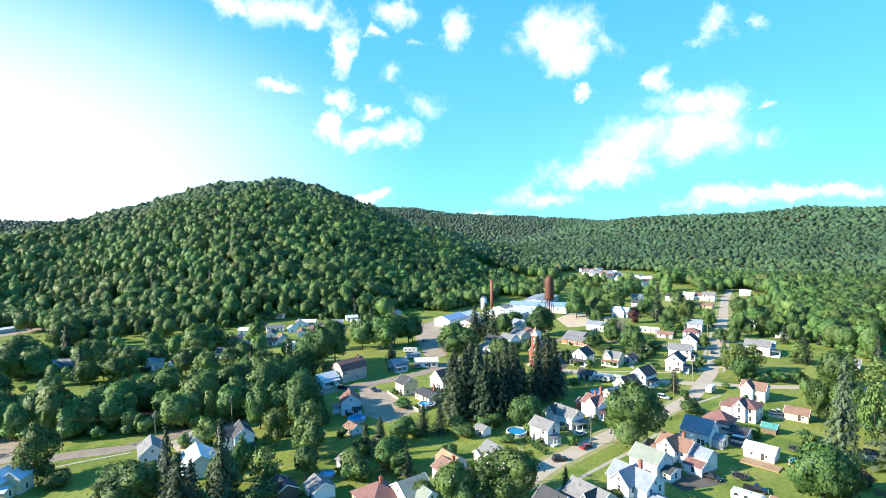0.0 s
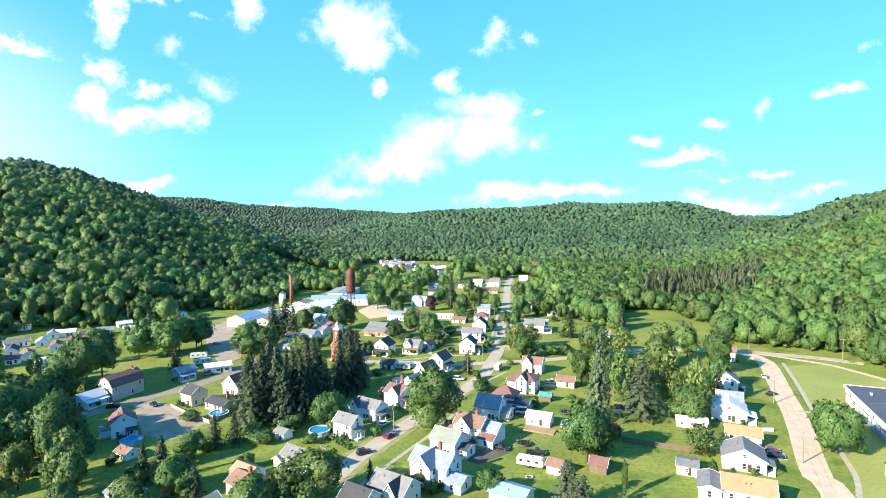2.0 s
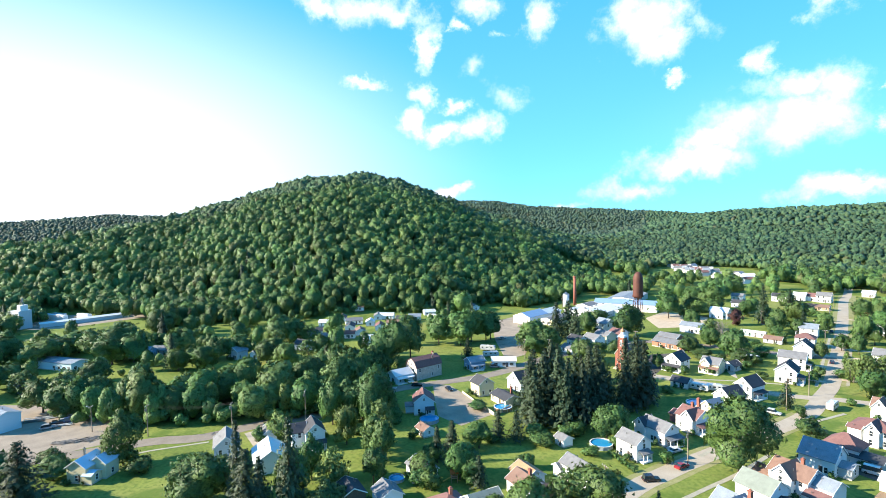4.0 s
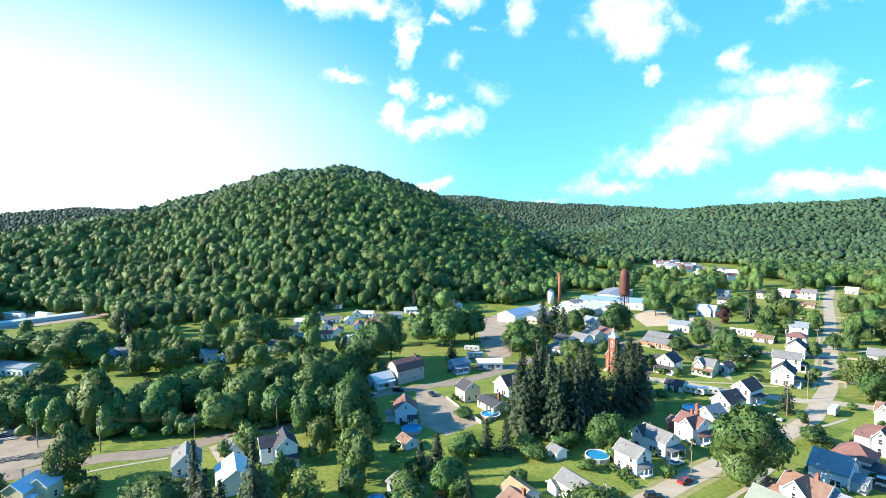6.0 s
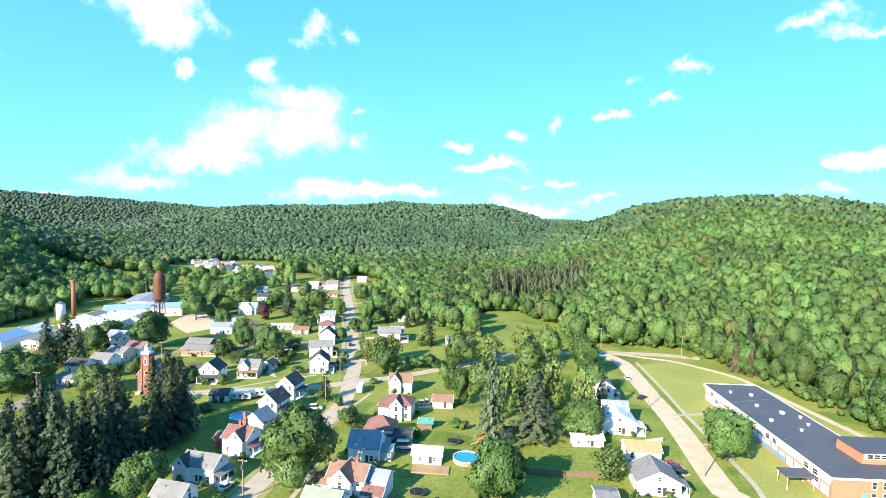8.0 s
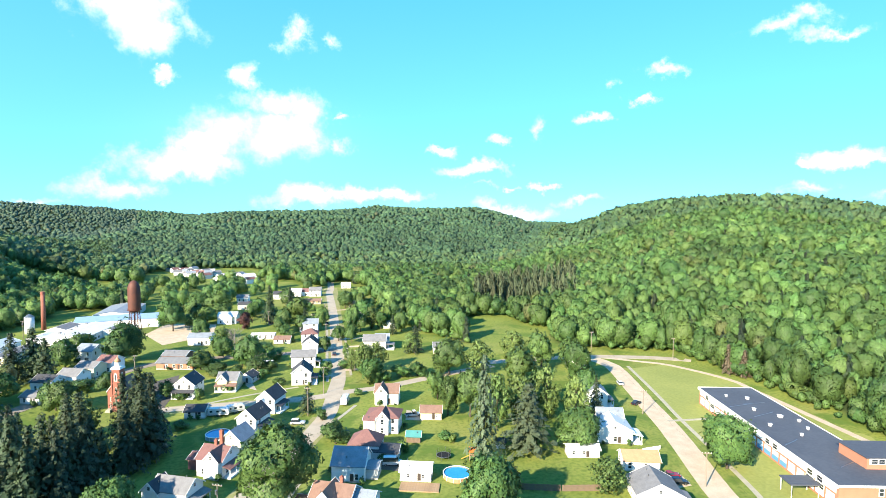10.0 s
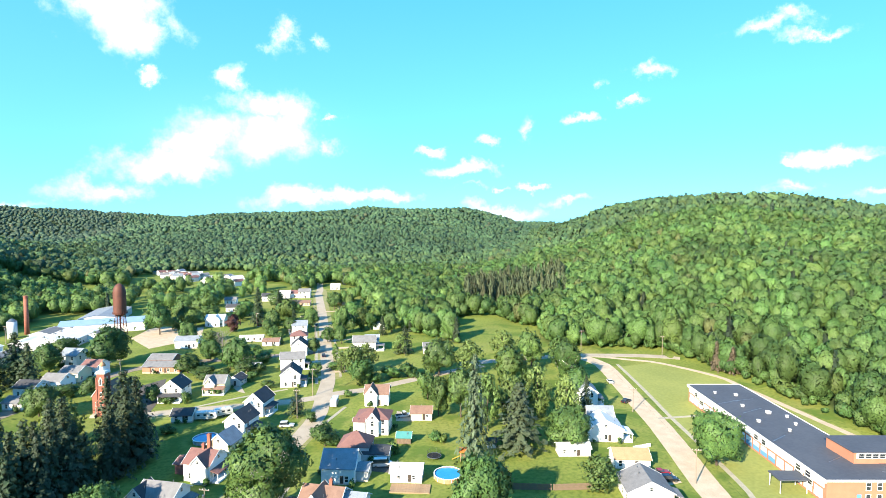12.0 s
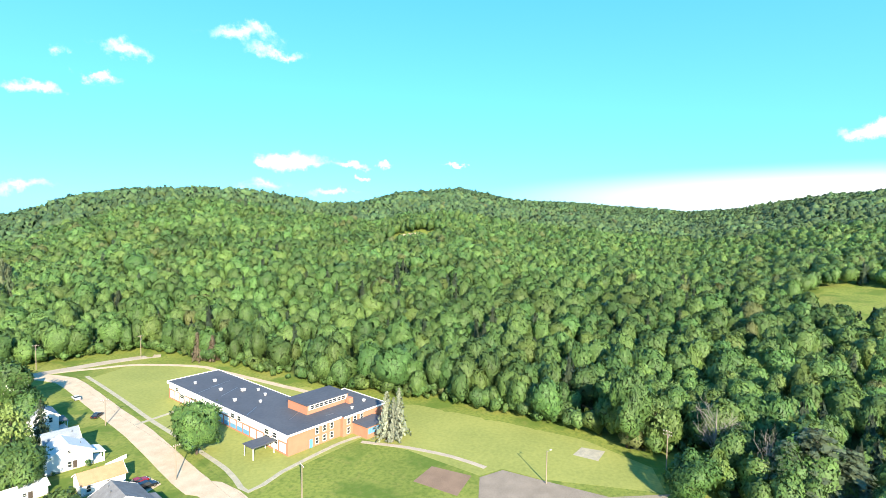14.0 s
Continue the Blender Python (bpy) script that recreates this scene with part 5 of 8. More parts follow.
# ---- houses by the school road ----
EAST = "houses along the school road"
h = house("white bungalow with grey gable roof and broad front", (63.8, 151.7), (1, -1), -17, 11, 10, 3.6, 2.8, roof="grey_roof", axis="y", group=EAST)
porch(h, 5.5, 7.2, -5.0, -1.0, towards="e")
h = house("white house with bright tan shingle roof", (58.5, 133.7), (1, -1), -17, 12, 9, 3.4, 2.2, roof="tan_roof", group=EAST)
body(h, -8.4, -0.5, 0, 5, 9, 2.8, 0.8, "white", "grey_roof", "y", seed=121)
house("white house with tan shingle roof", (70.1, 169.8), (1, -1), -17, 10, 6.5, 3.0, 1.8, roof="tan_roof", group=EAST)
h = house("bright white gable-fronted house with pale grey roof", (72.9, 187.3), (1, -1), -17, 11, 9, 4.2, 2.8, roof="white_roof", axis="y", group=EAST)
body(h, 0.5, 6.8, 0, 8, 6, 5.0, 2.2, "white", "slate_roof", "x", seed=124)
porch(h, 5.5, 8.0, -4.5, 1.0, roof="white_roof", towards="e")
h = house("tall white house shaded by maples", (81.3, 216.9), (1, -1), -17, 8, 9, 5.4, 2.8, roof="slate_roof", axis="y", group=EAST)
porch(h, 4.0, 6.2, -4.0, 2.0, towards="e")
h = house("white house with brown roof at the road end", (97.8, 263.8), (1, -1), -17, 9, 8, 4.8, 2.2, roof="brown_roof", group=EAST)
house("long white shed with white roof on the lawn", (58.6, 181.1), (1, -1), -12, 9, 4, 2.3, 0.9, "white", "white_roof", name="shed", category="shed", windows="small")
house("white shed with flat grey roof", (45.4, 148.3), (1, -1), -17, 5, 6, 2.6, 0.6, "white", "grey_roof", name="shed", category="shed", windows="small")
house("tiny white shed on the lawn", (34.4, 192.5), (1, -1), -12, 2.6, 2.4, 1.9, 0.7, "white", "dark_roof", name="shed", category="shed", windows="")

# ---- works, water tower, church ----
house("long white works shed with blue metal roof", (-115.8, 402.0), (1, -1), 11, 44, 17, 5.2, 2.0, "white", "blue_roof", name="works_shed", category="shed", windows="", over=0.2)
h = house("white works building with several low pale roofs", (-139.0, 357.0), (1, -1), -6, 22, 34, 4.0, 1.7, "pale", "white_roof", "y", name="works_shed", category="shed", windows="wide", over=0.2)
body(h, -14, -8, 0, 9, 14, 3.4, 1.2, "pale", "white_roof", "y", seed=131)
body(h, 6, -18.4, 0, 9, 6, 3.0, 0.9, "pale", "grey_roof", "x", seed=132)
body(h, 14.2, 9, 0, 8, 16, 3.4, 1.2, "white", "grey_roof", "y", seed=133)
body(h, -13.5, 9, 0, 10, 15, 4.6, 1.4, "pale", "grey_roof", "y", seed=134)
for k in range(4):
    bm = bmesh.new()
    block(bm, -4.8 + 1.2 * (k % 2), -3.6 + 1.2 * (k % 2), -12 + 8 * k, -10.8 + 8 * k, 4.4, 6.2)
    part("roof_vent", bm, "metal", h)
h = house("white gabled works shed with blue metal roof", (-170.8, 316.2), (1, -1), -7, 13, 21, 4.6, 2.5, "white", "blue_roof", "y", name="works_shed", category="shed", windows="", over=0.2)
body(h, 0.5, 19.0, 0, 11, 17, 4.4, 2.0, "white", "white_roof", "y", windows="", seed=136)
bm = bmesh.new()
block(bm, -2.0, 2.2, -10.62, -10.5, 0, 3.4)
part("loading_door", bm, "pale", h, "grey roll-up loading door")
house("cream works shed with pale roof", (-158.0, 321.5), (1, -1), -7, 8, 22, 3.4, 1.0, "cream", "grey_roof", "y", name="works_shed", category="shed", windows="wide", over=0.2)
house("low grey-roofed works hall behind", (-139.0, 425.0), (1, -1), 4, 21, 42, 4.4, 1.4, "pale", "slate_roof", "y", name="works_shed", category="shed", windows="", over=0.2)
house("white works hall far behind", (-196.0, 524.0), (1, -1), -2, 26, 11, 5.0, 1.2, "white", "slate_roof", name="works_shed", category="shed", windows="", over=0.2)
house("long low white-roofed shed by the hill foot", (-444, 156), (0, 0), 84, 52, 7, 2.4, 0.8, "pale", "white_roof", name="works_shed", category="shed", windows="", over=0.2)

house("pale blue metal shed beside the gravel yard", (-230.9, 57.5), (1, -1), 10, 12, 8, 5.6, 1.2, "cyan", "slate_roof", name="works_shed", category="shed", windows="", over=0.2)
house("small grey house by the gravel yard", (-279.2, 76.4), (0, -1), 10, 8, 6, 2.8, 1.5, "pale", "grey_roof")
for spot, long in (((-475.6, 145.3), 30), ((-456.8, 159.4), 12)):
    house("white freight van standing by the hill foot", spot, (0, -1), 14, long, 3.4, 3.6, 0.3, "white", "white_roof", name="freight_van", category="freight van", windows="", over=0.05)


def grain_tower(x, y, rz):
    t = thing("grain_tower", "white concrete feed tower with a steel head frame", "tower", pose(x, y, float(land(x, y)), 0, 0, rz) @ Matrix.Scale(0.8, 4))
    bm = bmesh.new()
    block(bm, -7, 7, -5, 5, -0.5, 15)
    part("bin", bm, "pale", t)
    bm = bmesh.new()
    block(bm, -4.6, 7.2, -5.2, 5.2, 15, 15.5)
    part("bin_roof", bm, "white_roof", t)
    bm = bmesh.new()
    block(bm, 1.5, 6, -3, 3, 15.5, 20)
    part("head_house", bm, "white", t)
    for sx in (2.0, 5.5):
        bm = bmesh.new()
        rod(bm, (sx, 0, 20), (3.75, 0, 26), 0.25)
        part("head_leg", bm, "metal", t)
    bm = bmesh.new()
    rod(bm, (3.75, 0, 25.5), (-5.5, 0, 15.4), 0.3)
    part("spout", bm, "metal", t)


grain_tower(*(-455.1, 122.4), 14)


def water_tower(x, y):
    t = thing("water_tower", "rust-brown water tower with domed tank on steel legs", "water tower", pose(x, y, 0) @ Matrix.Diagonal((0.92, 0.92, 1.2, 1)))
    bm = bmesh.new()
    prof = [(2.4, 9.6), (3.5, 10.6), (3.65, 11.2), (3.65, 20.6), (3.5, 21.8), (3.1, 22.9), (2.5, 23.8), (1.7, 24.5), (0.9, 24.9), (0.05, 25.1)]
    tube(bm, [(0, 0, z, r) for r, z in prof], 28)
    part("tank", bm, "rust", t, smooth=True)
    bm = bmesh.new()
    tube(bm, [(0, 0, 10.5, 4.2), (0, 0, 10.65, 4.2)], 28)
    part("catwalk", bm, "rust", t)
    for i in range(24):
        a = 2 * math.pi * i / 24
        bm = bmesh.new()
        rod(bm, (4.1 * math.cos(a), 4.1 * math.sin(a), 10.6), (4.1 * math.cos(a), 4.1 * math.sin(a), 11.6), 0.04)
        part("rail_post", bm, "rust", t)
    for i in range(4):
        a = math.pi / 4 + i * math.pi / 2
        bm = bmesh.new()
        rod(bm, (4.3 * math.cos(a), 4.3 * math.sin(a), -0.2), (3.0 * math.cos(a), 3.0 * math.sin(a), 10.6), 0.22, 8)
        part("leg", bm, "rust", t)
        b = a + math.pi / 2
        bm = bmesh.new()
        for z0, z1 in ((0.2, 5.2), (5.2, 10.2)):
            r0, r1 = 4.3 - 0.123 * z0, 4.3 - 0.123 * z1
            rod(bm, (r0 * math.cos(a), r0 * math.sin(a), z0), (r1 * math.cos(b), r1 * math.sin(b), z1), 0.07)
            rod(bm, (r0 * math.cos(b), r0 * math.sin(b), z0), (r1 * math.cos(a), r1 * math.sin(a), z1), 0.07)
            rod(bm, (r1 * math.cos(a), r1 * math.sin(a), z1), (r1 * math.cos(b), r1 * math.sin(b), z1), 0.08)
        part("bracing", bm, "rust", t)
    bm = bmesh.new()
    tube(bm, [(0, 0, -0.2, 0.5), (0, 0, 9.7, 0.5)], 12)
    part("riser", bm, "rust", t)


water_tower(*(-125.3, 389.5))


def smokestack(x, y):
    t = thing("smokestack", "tall tapered red brick smokestack", "smokestack", pose(x, y, 0) @ Matrix.Scale(1.2, 4))
    bm = bmesh.new()
    tube(bm, [(0, 0, -0.2, 1.1), (0, 0, 17.6, 0.85)], 20)
    part("shaft", bm, "brick", t, smooth=True)
    bm = bmesh.new()
    tube(bm, [(0, 0, 17.6, 0.85), (0, 0, 17.9, 1.0), (0, 0, 18.8, 0.98), (0, 0, 18.9, 0.65)], 20)
    part("cap", bm, "brick", t)


smokestack(*(-179.2, 405.2))


def silo(x, y, r, h, label, material):
    t = thing("silo", label, "silo", pose(x, y, 0))
    bm = bmesh.new()
    tube(bm, [(0, 0, -0.2, r), (0, 0, h, r)], 18)
    part("shell", bm, material, t, smooth=True)
    bm = bmesh.new()
    tube(bm, [(0, 0, h, r + 0.1), (0, 0, h + r * 0.6, r * 0.3), (0, 0, h + r * 0.7, 0.1)], 18)
    part("roof", bm, "metal", t)


silo(*(-181.7, 394.8), 2.4, 9.6, "white steel silo at the works", "white_roof")


def church(x, y, rz):
    t = thing("church", "red brick church with white-topped bell tower", "church", pose(x, y, 0, 0, 0, rz) @ Matrix.Diagonal((0.60, 0.60, 0.88, 1)))
    body(t, -3.0, 9.5, 0, 8.5, 17, 7.4, 3.8, "brick", "brown_roof", "y", windows="tall", seed=140)
    bm = bmesh.new()
    block(bm, -2.3, 2.3, -2.3, 2.3, -0.3, 16.8)
    for sx in (-1, 1):
        for sy in (-1, 1):
            block(bm, sx * 2.3 - 0.35, sx * 2.3 + 0.35, sy * 2.3 - 0.35, sy * 2.3 + 0.35, -0.3, 15.4)
    part("tower", bm, "brick", t)
    for z in (6.4, 11.2):
        bm = bmesh.new()
        block(bm, -2.72, 2.72, -2.72, 2.72, z, z + 0.35)
        part("string_course", bm, "brick", t)
    for i, ang in enumerate((0, 90, 180, -90)):
        m = Matrix.Rotation(radians(ang), 4, "Z") @ Matrix.Translation((0, -2.3, 0))
        window(t, m @ Matrix.Translation((0, 0, 4.0)), "tall")
        window(t, m @ Matrix.Translation((0, 0, 8.8)), "tall")
        bm = bmesh.new()
        prism(bm, [(-0.9, 12.2), (0.9, 12.2), (0.9, 14.4), (0.5, 15.2), (0, 15.5), (-0.5, 15.2), (-0.9, 14.4)], -0.1, 0.05, "y")
        bmesh.ops.transform(bm, matrix=m, verts=bm.verts)
        part("arch_surround", bm, "trim", t)
        bm = bmesh.new()
        prism(bm, [(-0.6, 12.4), (0.6, 12.4), (0.6, 14.3), (0.3, 14.9), (0, 15.1), (-0.3, 14.9), (-0.6, 14.3)], -0.16, -0.04, "y")
        bmesh.ops.transform(bm, matrix=m, verts=bm.verts)
        part("louvre", bm, "dark_roof", t)
    for z, half, high in ((16.8, 2.75, 0.45), (17.25, 2.4, 0.5)):
        bm = bmesh.new()
        block(bm, -half, half, -half, half, z, z + high)
        part("cornice", bm, "trim", t)
    bm = bmesh.new()
    tube(bm, [(0, 0, 17.75, 1.6), (0, 0, 19.6, 1.5)], 8)
    part("belfry", bm, "trim", t)
    bm = bmesh.new()
    tube(bm, [(0, 0, 19.6, 1.75), (0, 0, 20.2, 1.5), (0, 0, 20.8, 0.9), (0, 0, 21.2, 0.3), (0, 0, 22.2, 0.05)], 12)
    part("dome", bm, "tan_roof", t, "dull gold dome", smooth=True)
    bm = bmesh.new()
    for k in range(4):
        block(bm, -5.6, -2.6, -3.6 - 0.35 * k, 1.0, -0.2, 0.85 - 0.2 * k)
    part("steps", bm, "concrete", t)


church(*(-87.5, 250.0), -14)

# ---- woodland on the hills ----
def leaf_cards(rng, centre, normals, size, jitter=0.5, light=False):
    """Small leaf sprays turned roughly outwards: quads, or single triangles for the far trees."""
    n = len(centre)
    nrm = normals + rng.normal(0, jitter, (n, 3))
    nrm /= np.linalg.norm(nrm, axis=1)[:, None]
    a = np.cross(nrm, rng.normal(0, 1, (n, 3)))
    a /= np.linalg.norm(a, axis=1)[:, None]
    b = np.cross(nrm, a)
    s = (size * rng.uniform(0.6, 1.3, n))[:, None]
    soft = normals * 0.85 + nrm * 0.3
    soft = soft / np.linalg.norm(soft, axis=1)[:, None]
    if light:
        v = np.stack([centre + a * s * 1.25, centre - a * s * 0.7 + b * s, centre - a * s * 0.6 - b * s * 1.1], 1).reshape(-1, 3)
        return v, np.arange(n * 3).reshape(-1, 3), np.repeat(soft, 3, 0)
    v = np.stack([centre - a * s - b * s * 0.7, centre + a * s * 0.8 - b * s, centre + a * s + b * s * 0.8, centre - a * s * 0.7 + b * s], 1).reshape(-1, 3)
    i = np.arange(n)[:, None] * 4
    f = np.concatenate([i + [0, 1, 2], i + [0, 2, 3]], 1).reshape(-1, 3)
    return v, f, np.repeat(soft, 4, 0)


def icosphere(level):
    bm = bmesh.new()
    bmesh.ops.create_icosphere(bm, subdivisions=level, radius=1.0)
    v = np.array([q.co[:] for q in bm.verts])
    f = np.array([[q.index for q in p.verts] for p in bm.faces])
    bm.free()
    return v, f


def merge(parts):
    vs, fs, ns, n = [], [], [], 0
    for v, f, nrm in parts:
        vs.append(v)
        fs.append(f + n)
        ns.append(nrm)
        n += len(v)
    return np.concatenate(vs), np.concatenate(fs), np.concatenate(ns)


def unit(v):
    return v / np.linalg.norm(v, axis=1)[:, None]


def lumpy(rng, v, amount, freq=2.2):
    ph = rng.uniform(0, 6.28, 3)
    k = 1 + amount * (np.sin(v[:, 0] * freq * 1.7 + ph[0]) * np.cos(v[:, 1] * freq * 1.9 + ph[1]) + 0.7 * np.sin(v[:, 2] * freq * 2.3 + ph[2] + v[:, 0] * 2))
    return v * (k * rng.uniform(1 - amount * 0.5, 1 + amount * 0.5, len(v)))[:, None]


def soft_normals(v, f):
    """Smooth normals of a closed mesh, area by area."""
    fn = np.cross(v[f[:, 1]] - v[f[:, 0]], v[f[:, 2]] - v[f[:, 0]])
    n = np.zeros_like(v)
    for k in range(3):
        np.add.at(n, f[:, k], fn)
    return unit(n)


def billows_hull(rng, level, lobes, swell=0.62, ragged=False):
    """Hull of a crown made of many swelling lobes, about unit radius."""
    v, f = icosphere(level)
    c = unit(rng.normal(0, 1, (lobes, 3)) + [0, 0, 0.35])
    if ragged:
        c, r = c * rng.uniform(0.36, 0.86, (lobes, 1)), rng.uniform(0.20, 0.40, lobes)
    else:
        c, r = c * rng.uniform(0.42, 0.66, (lobes, 1)), rng.uniform(0.30, 0.46, lobes)
    along = v @ c.T
    inner = along ** 2 - (c * c).sum(1)[None] + (r * r)[None]
    reach = np.where(inner > 0, along + np.sqrt(np.maximum(inner, 0)), 0).max(1)
    v = v * (np.maximum(reach, swell) * rng.uniform(0.94, 1.06, len(v)))[:, None]
    if ragged:  # broadest below the middle, leaning a little
        v = v * np.stack([1.03 - 0.13 * v[:, 2], 1.03 - 0.13 * v[:, 2], np.ones(len(v))], 1)
        v = v + np.outer(v[:, 2], np.append(rng.normal(0, 0.09, 2), 0))
    return v, f


def crown_template(rng, cards, level, size, lobes=12, low=0.06, ragged=False):
    """A broad-leaved crown of unit width and height: swelling lobes with sprays of leaves standing out."""
    v, f = billows_hull(rng, level, lobes, 0.44 if ragged else 0.62, ragged)
    v = v * [0.47, 0.47, (1 - low) * 0.50] + [0, 0, low + (1 - low) * 0.48]
    nrm = soft_normals(v, f)
    parts = [(v, f, nrm)]
    if cards:
        tri = f[rng.integers(0, len(f), cards * 2)]
        up = nrm[tri[:, 0], 2]
        tri = tri[np.argsort(-(up + rng.uniform(0, 1.6, len(up))))[:cards]]
        w = rng.dirichlet((1, 1, 1), cards)
        at = (v[tri] * w[:, :, None]).sum(1)
        out = unit((nrm[tri] * w[:, :, None]).sum(1))
        off = rng.uniform(0.0, 0.9, (cards, 1)) if not ragged else rng.exponential(0.75, (cards, 1))
        parts.append(leaf_cards(rng, at + out * size * off, out, size, 0.6, True))
    return merge(parts)


def pine_template(rng, cards, size):
    """The ragged high crown of an old pine, over a bare trunk."""
    z = rng.uniform(0.26, 1.0, cards)
    r = (0.5 * np.clip(1.05 - z, 0, 1) ** 0.5 * 1.3).clip(0.05, 0.5) * rng.uniform(0.3, 1.0, cards)
    a = rng.uniform(0, 6.283, cards)
    d = unit(np.stack([np.cos(a), np.sin(a), np.full(cards, 0.6)], 1))
    return leaf_cards(rng, np.stack([r * np.cos(a), r * np.sin(a), z], 1), d, size, 0.4)


def trunk_template(rng):
    bm = bmesh.new()
    tube(bm, [(0, 0, -0.05, 0.034), (0.02, 0, 0.5, 0.022), (0, 0.02, 0.9, 0.010)], 5)
    bmesh.ops.triangulate(bm, faces=bm.faces)
    bm.verts.index_update()
    v = np.array([q.co[:] for q in bm.verts])
    f = np.array([[q.index for q in p.verts] for p in bm.faces])
    bm.free()
    return v, f, unit(v * [1, 1, 0] + [0, 0, 0.002])


def conifer_template(rng, tiers, per, size):
    """A spruce of unit width and height: tiers of drooping sprays round a dark core."""
    core_v = np.array([[0.30 * math.cos(a), 0.30 * math.sin(a), 0.08] for a in np.linspace(0, 6.283, 7)[:-1]] + [[0, 0, 0.95]])
    core_f = np.array([[i, (i + 1) % 6, 6] for i in range(6)])
    parts = [(core_v, core_f, unit(core_v * [1, 1, 0.1] + [0, 0, 0.2]))]
    for k in range(tiers):
        z = 0.08 + 0.86 * k / tiers
        r = 0.5 * (1 - z) ** 0.85 + 0.02
        n = max(4, int(per * (1 - 0.7 * z)))
        a = rng.uniform(0, 6.283, n)
        rr = r * rng.uniform(0.55, 1.05, n)
        c = np.stack([rr * np.cos(a), rr * np.sin(a), z - rr * 0.22 + rng.uniform(-0.03, 0.03, n)], 1)
        nrm = np.stack([np.cos(a) * 0.5, np.sin(a) * 0.5, np.full(n, 0.8)], 1)
        parts.append(leaf_cards(rng, c, nrm, size * (0.6 + 0.6 * (1 - z)), 0.35))
    return merge(parts)


def joined(name, v, f, nrm, tint, material):
    me = bpy.data.meshes.new(name)
    me.vertices.add(len(v))
    me.vertices.foreach_set("co", v.astype(np.float32).ravel())
    me.loops.add(len(f) * 3)
    me.loops.foreach_set("vertex_index", f.astype(np.int32).ravel())
    me.polygons.add(len(f))
    me.polygons.foreach_set("loop_start", np.arange(len(f), dtype=np.int32) * 3)
    me.polygons.foreach_set("use_smooth", np.ones(len(f), bool))
    at = me.attributes.new("tint", "FLOAT", "POINT")
    at.data.foreach_set("value", tint.astype(np.float32))
    soft = me.attributes.new("custom_normal", "FLOAT_VECTOR", "POINT")
    soft.data.foreach_set("vector", nrm.astype(np.float32).ravel())
    me.update(calc_edges=True)
    me.materials.append(MAT[material])
    return new(name, me)


def plant(name, spots, templates, material, seed, label, category="forest"):
    """Many trees as one mass; spots are x, y, height, width."""
    rng = np.random.default_rng(seed)
    vs, fs, ns, ts, n = [], [], [], [], 0
    z0 = land(spots[:, 0], spots[:, 1])
    pick = rng.integers(0, len(templates), len(spots))
    ang = rng.uniform(0, 6.283, len(spots))
    tint = rng.uniform(0, 1, len(spots))
    for k, (tv, tf, tn) in enumerate(templates):
        idx = np.where(pick == k)[0]
        if not len(idx):
            continue
        c, s = np.cos(ang[idx])[:, None], np.sin(ang[idx])[:, None]
        x = (tv[None, :, 0] * c - tv[None, :, 1] * s) * spots[idx, 3:4] + spots[idx, 0:1]
        y = (tv[None, :, 0] * s + tv[None, :, 1] * c) * spots[idx, 3:4] + spots[idx, 1:2]
        z = tv[None, :, 2] * spots[idx, 2:3] + z0[idx][:, None]
        vs.append(np.stack([x, y, z], 2).reshape(-1, 3))
        nx, ny = tn[None, :, 0] * c - tn[None, :, 1] * s, tn[None, :, 0] * s + tn[None, :, 1] * c
        ns.append(np.stack([nx, ny, np.broadcast_to(tn[None, :, 2], nx.shape)], 2).reshape(-1, 3))
        fs.append((tf[None] + (np.arange(len(idx)) * len(tv))[:, None, None]).reshape(-1, 3) + n)
        ts.append(np.repeat(tint[idx], len(tv)))
        n += len(idx) * len(tv)
    ob = joined(name, np.concatenate(vs), np.concatenate(fs), np.concatenate(ns), np.concatenate(ts), material)
    return tagged(ob, label, category, kind="stuff")


THIN = [  # open ground with scattered trees
    ([(-396, 72), (-414, 204), (-314, 300), (-246, 342), (-204, 314), (-180, 258), (-206, 202), (-246, 158), (-258, 120), (-276, 72)], 0.13),
    ([(-24, 516), (-72, 480), (-156, 456), (-228, 540), (-240, 624), (-132, 624), (-24, 564)], 0.24),
    ([(14, 360), (29, 360), (26, 516), (7, 528), (5, 396)], 0.2),
    ([(-24, 360), (-41, 360), (-72, 396), (-108, 462), (-36, 480), (-22, 432)], 0.06),
]
BUILT = []


def clear_of(x, y):
    ok = np.ones(np.shape(x), bool)
    for bx, by, br in BUILT:
        ok &= (x - bx) ** 2 + (y - by) ** 2 > br * br
    ok &= (np.abs(x + 10) > 9)
    for cx, cy, rx, ry in CLEARINGS:
        ok &= ((x - cx) / rx) ** 2 + ((y - cy) / ry) ** 2 > 1
    return ok


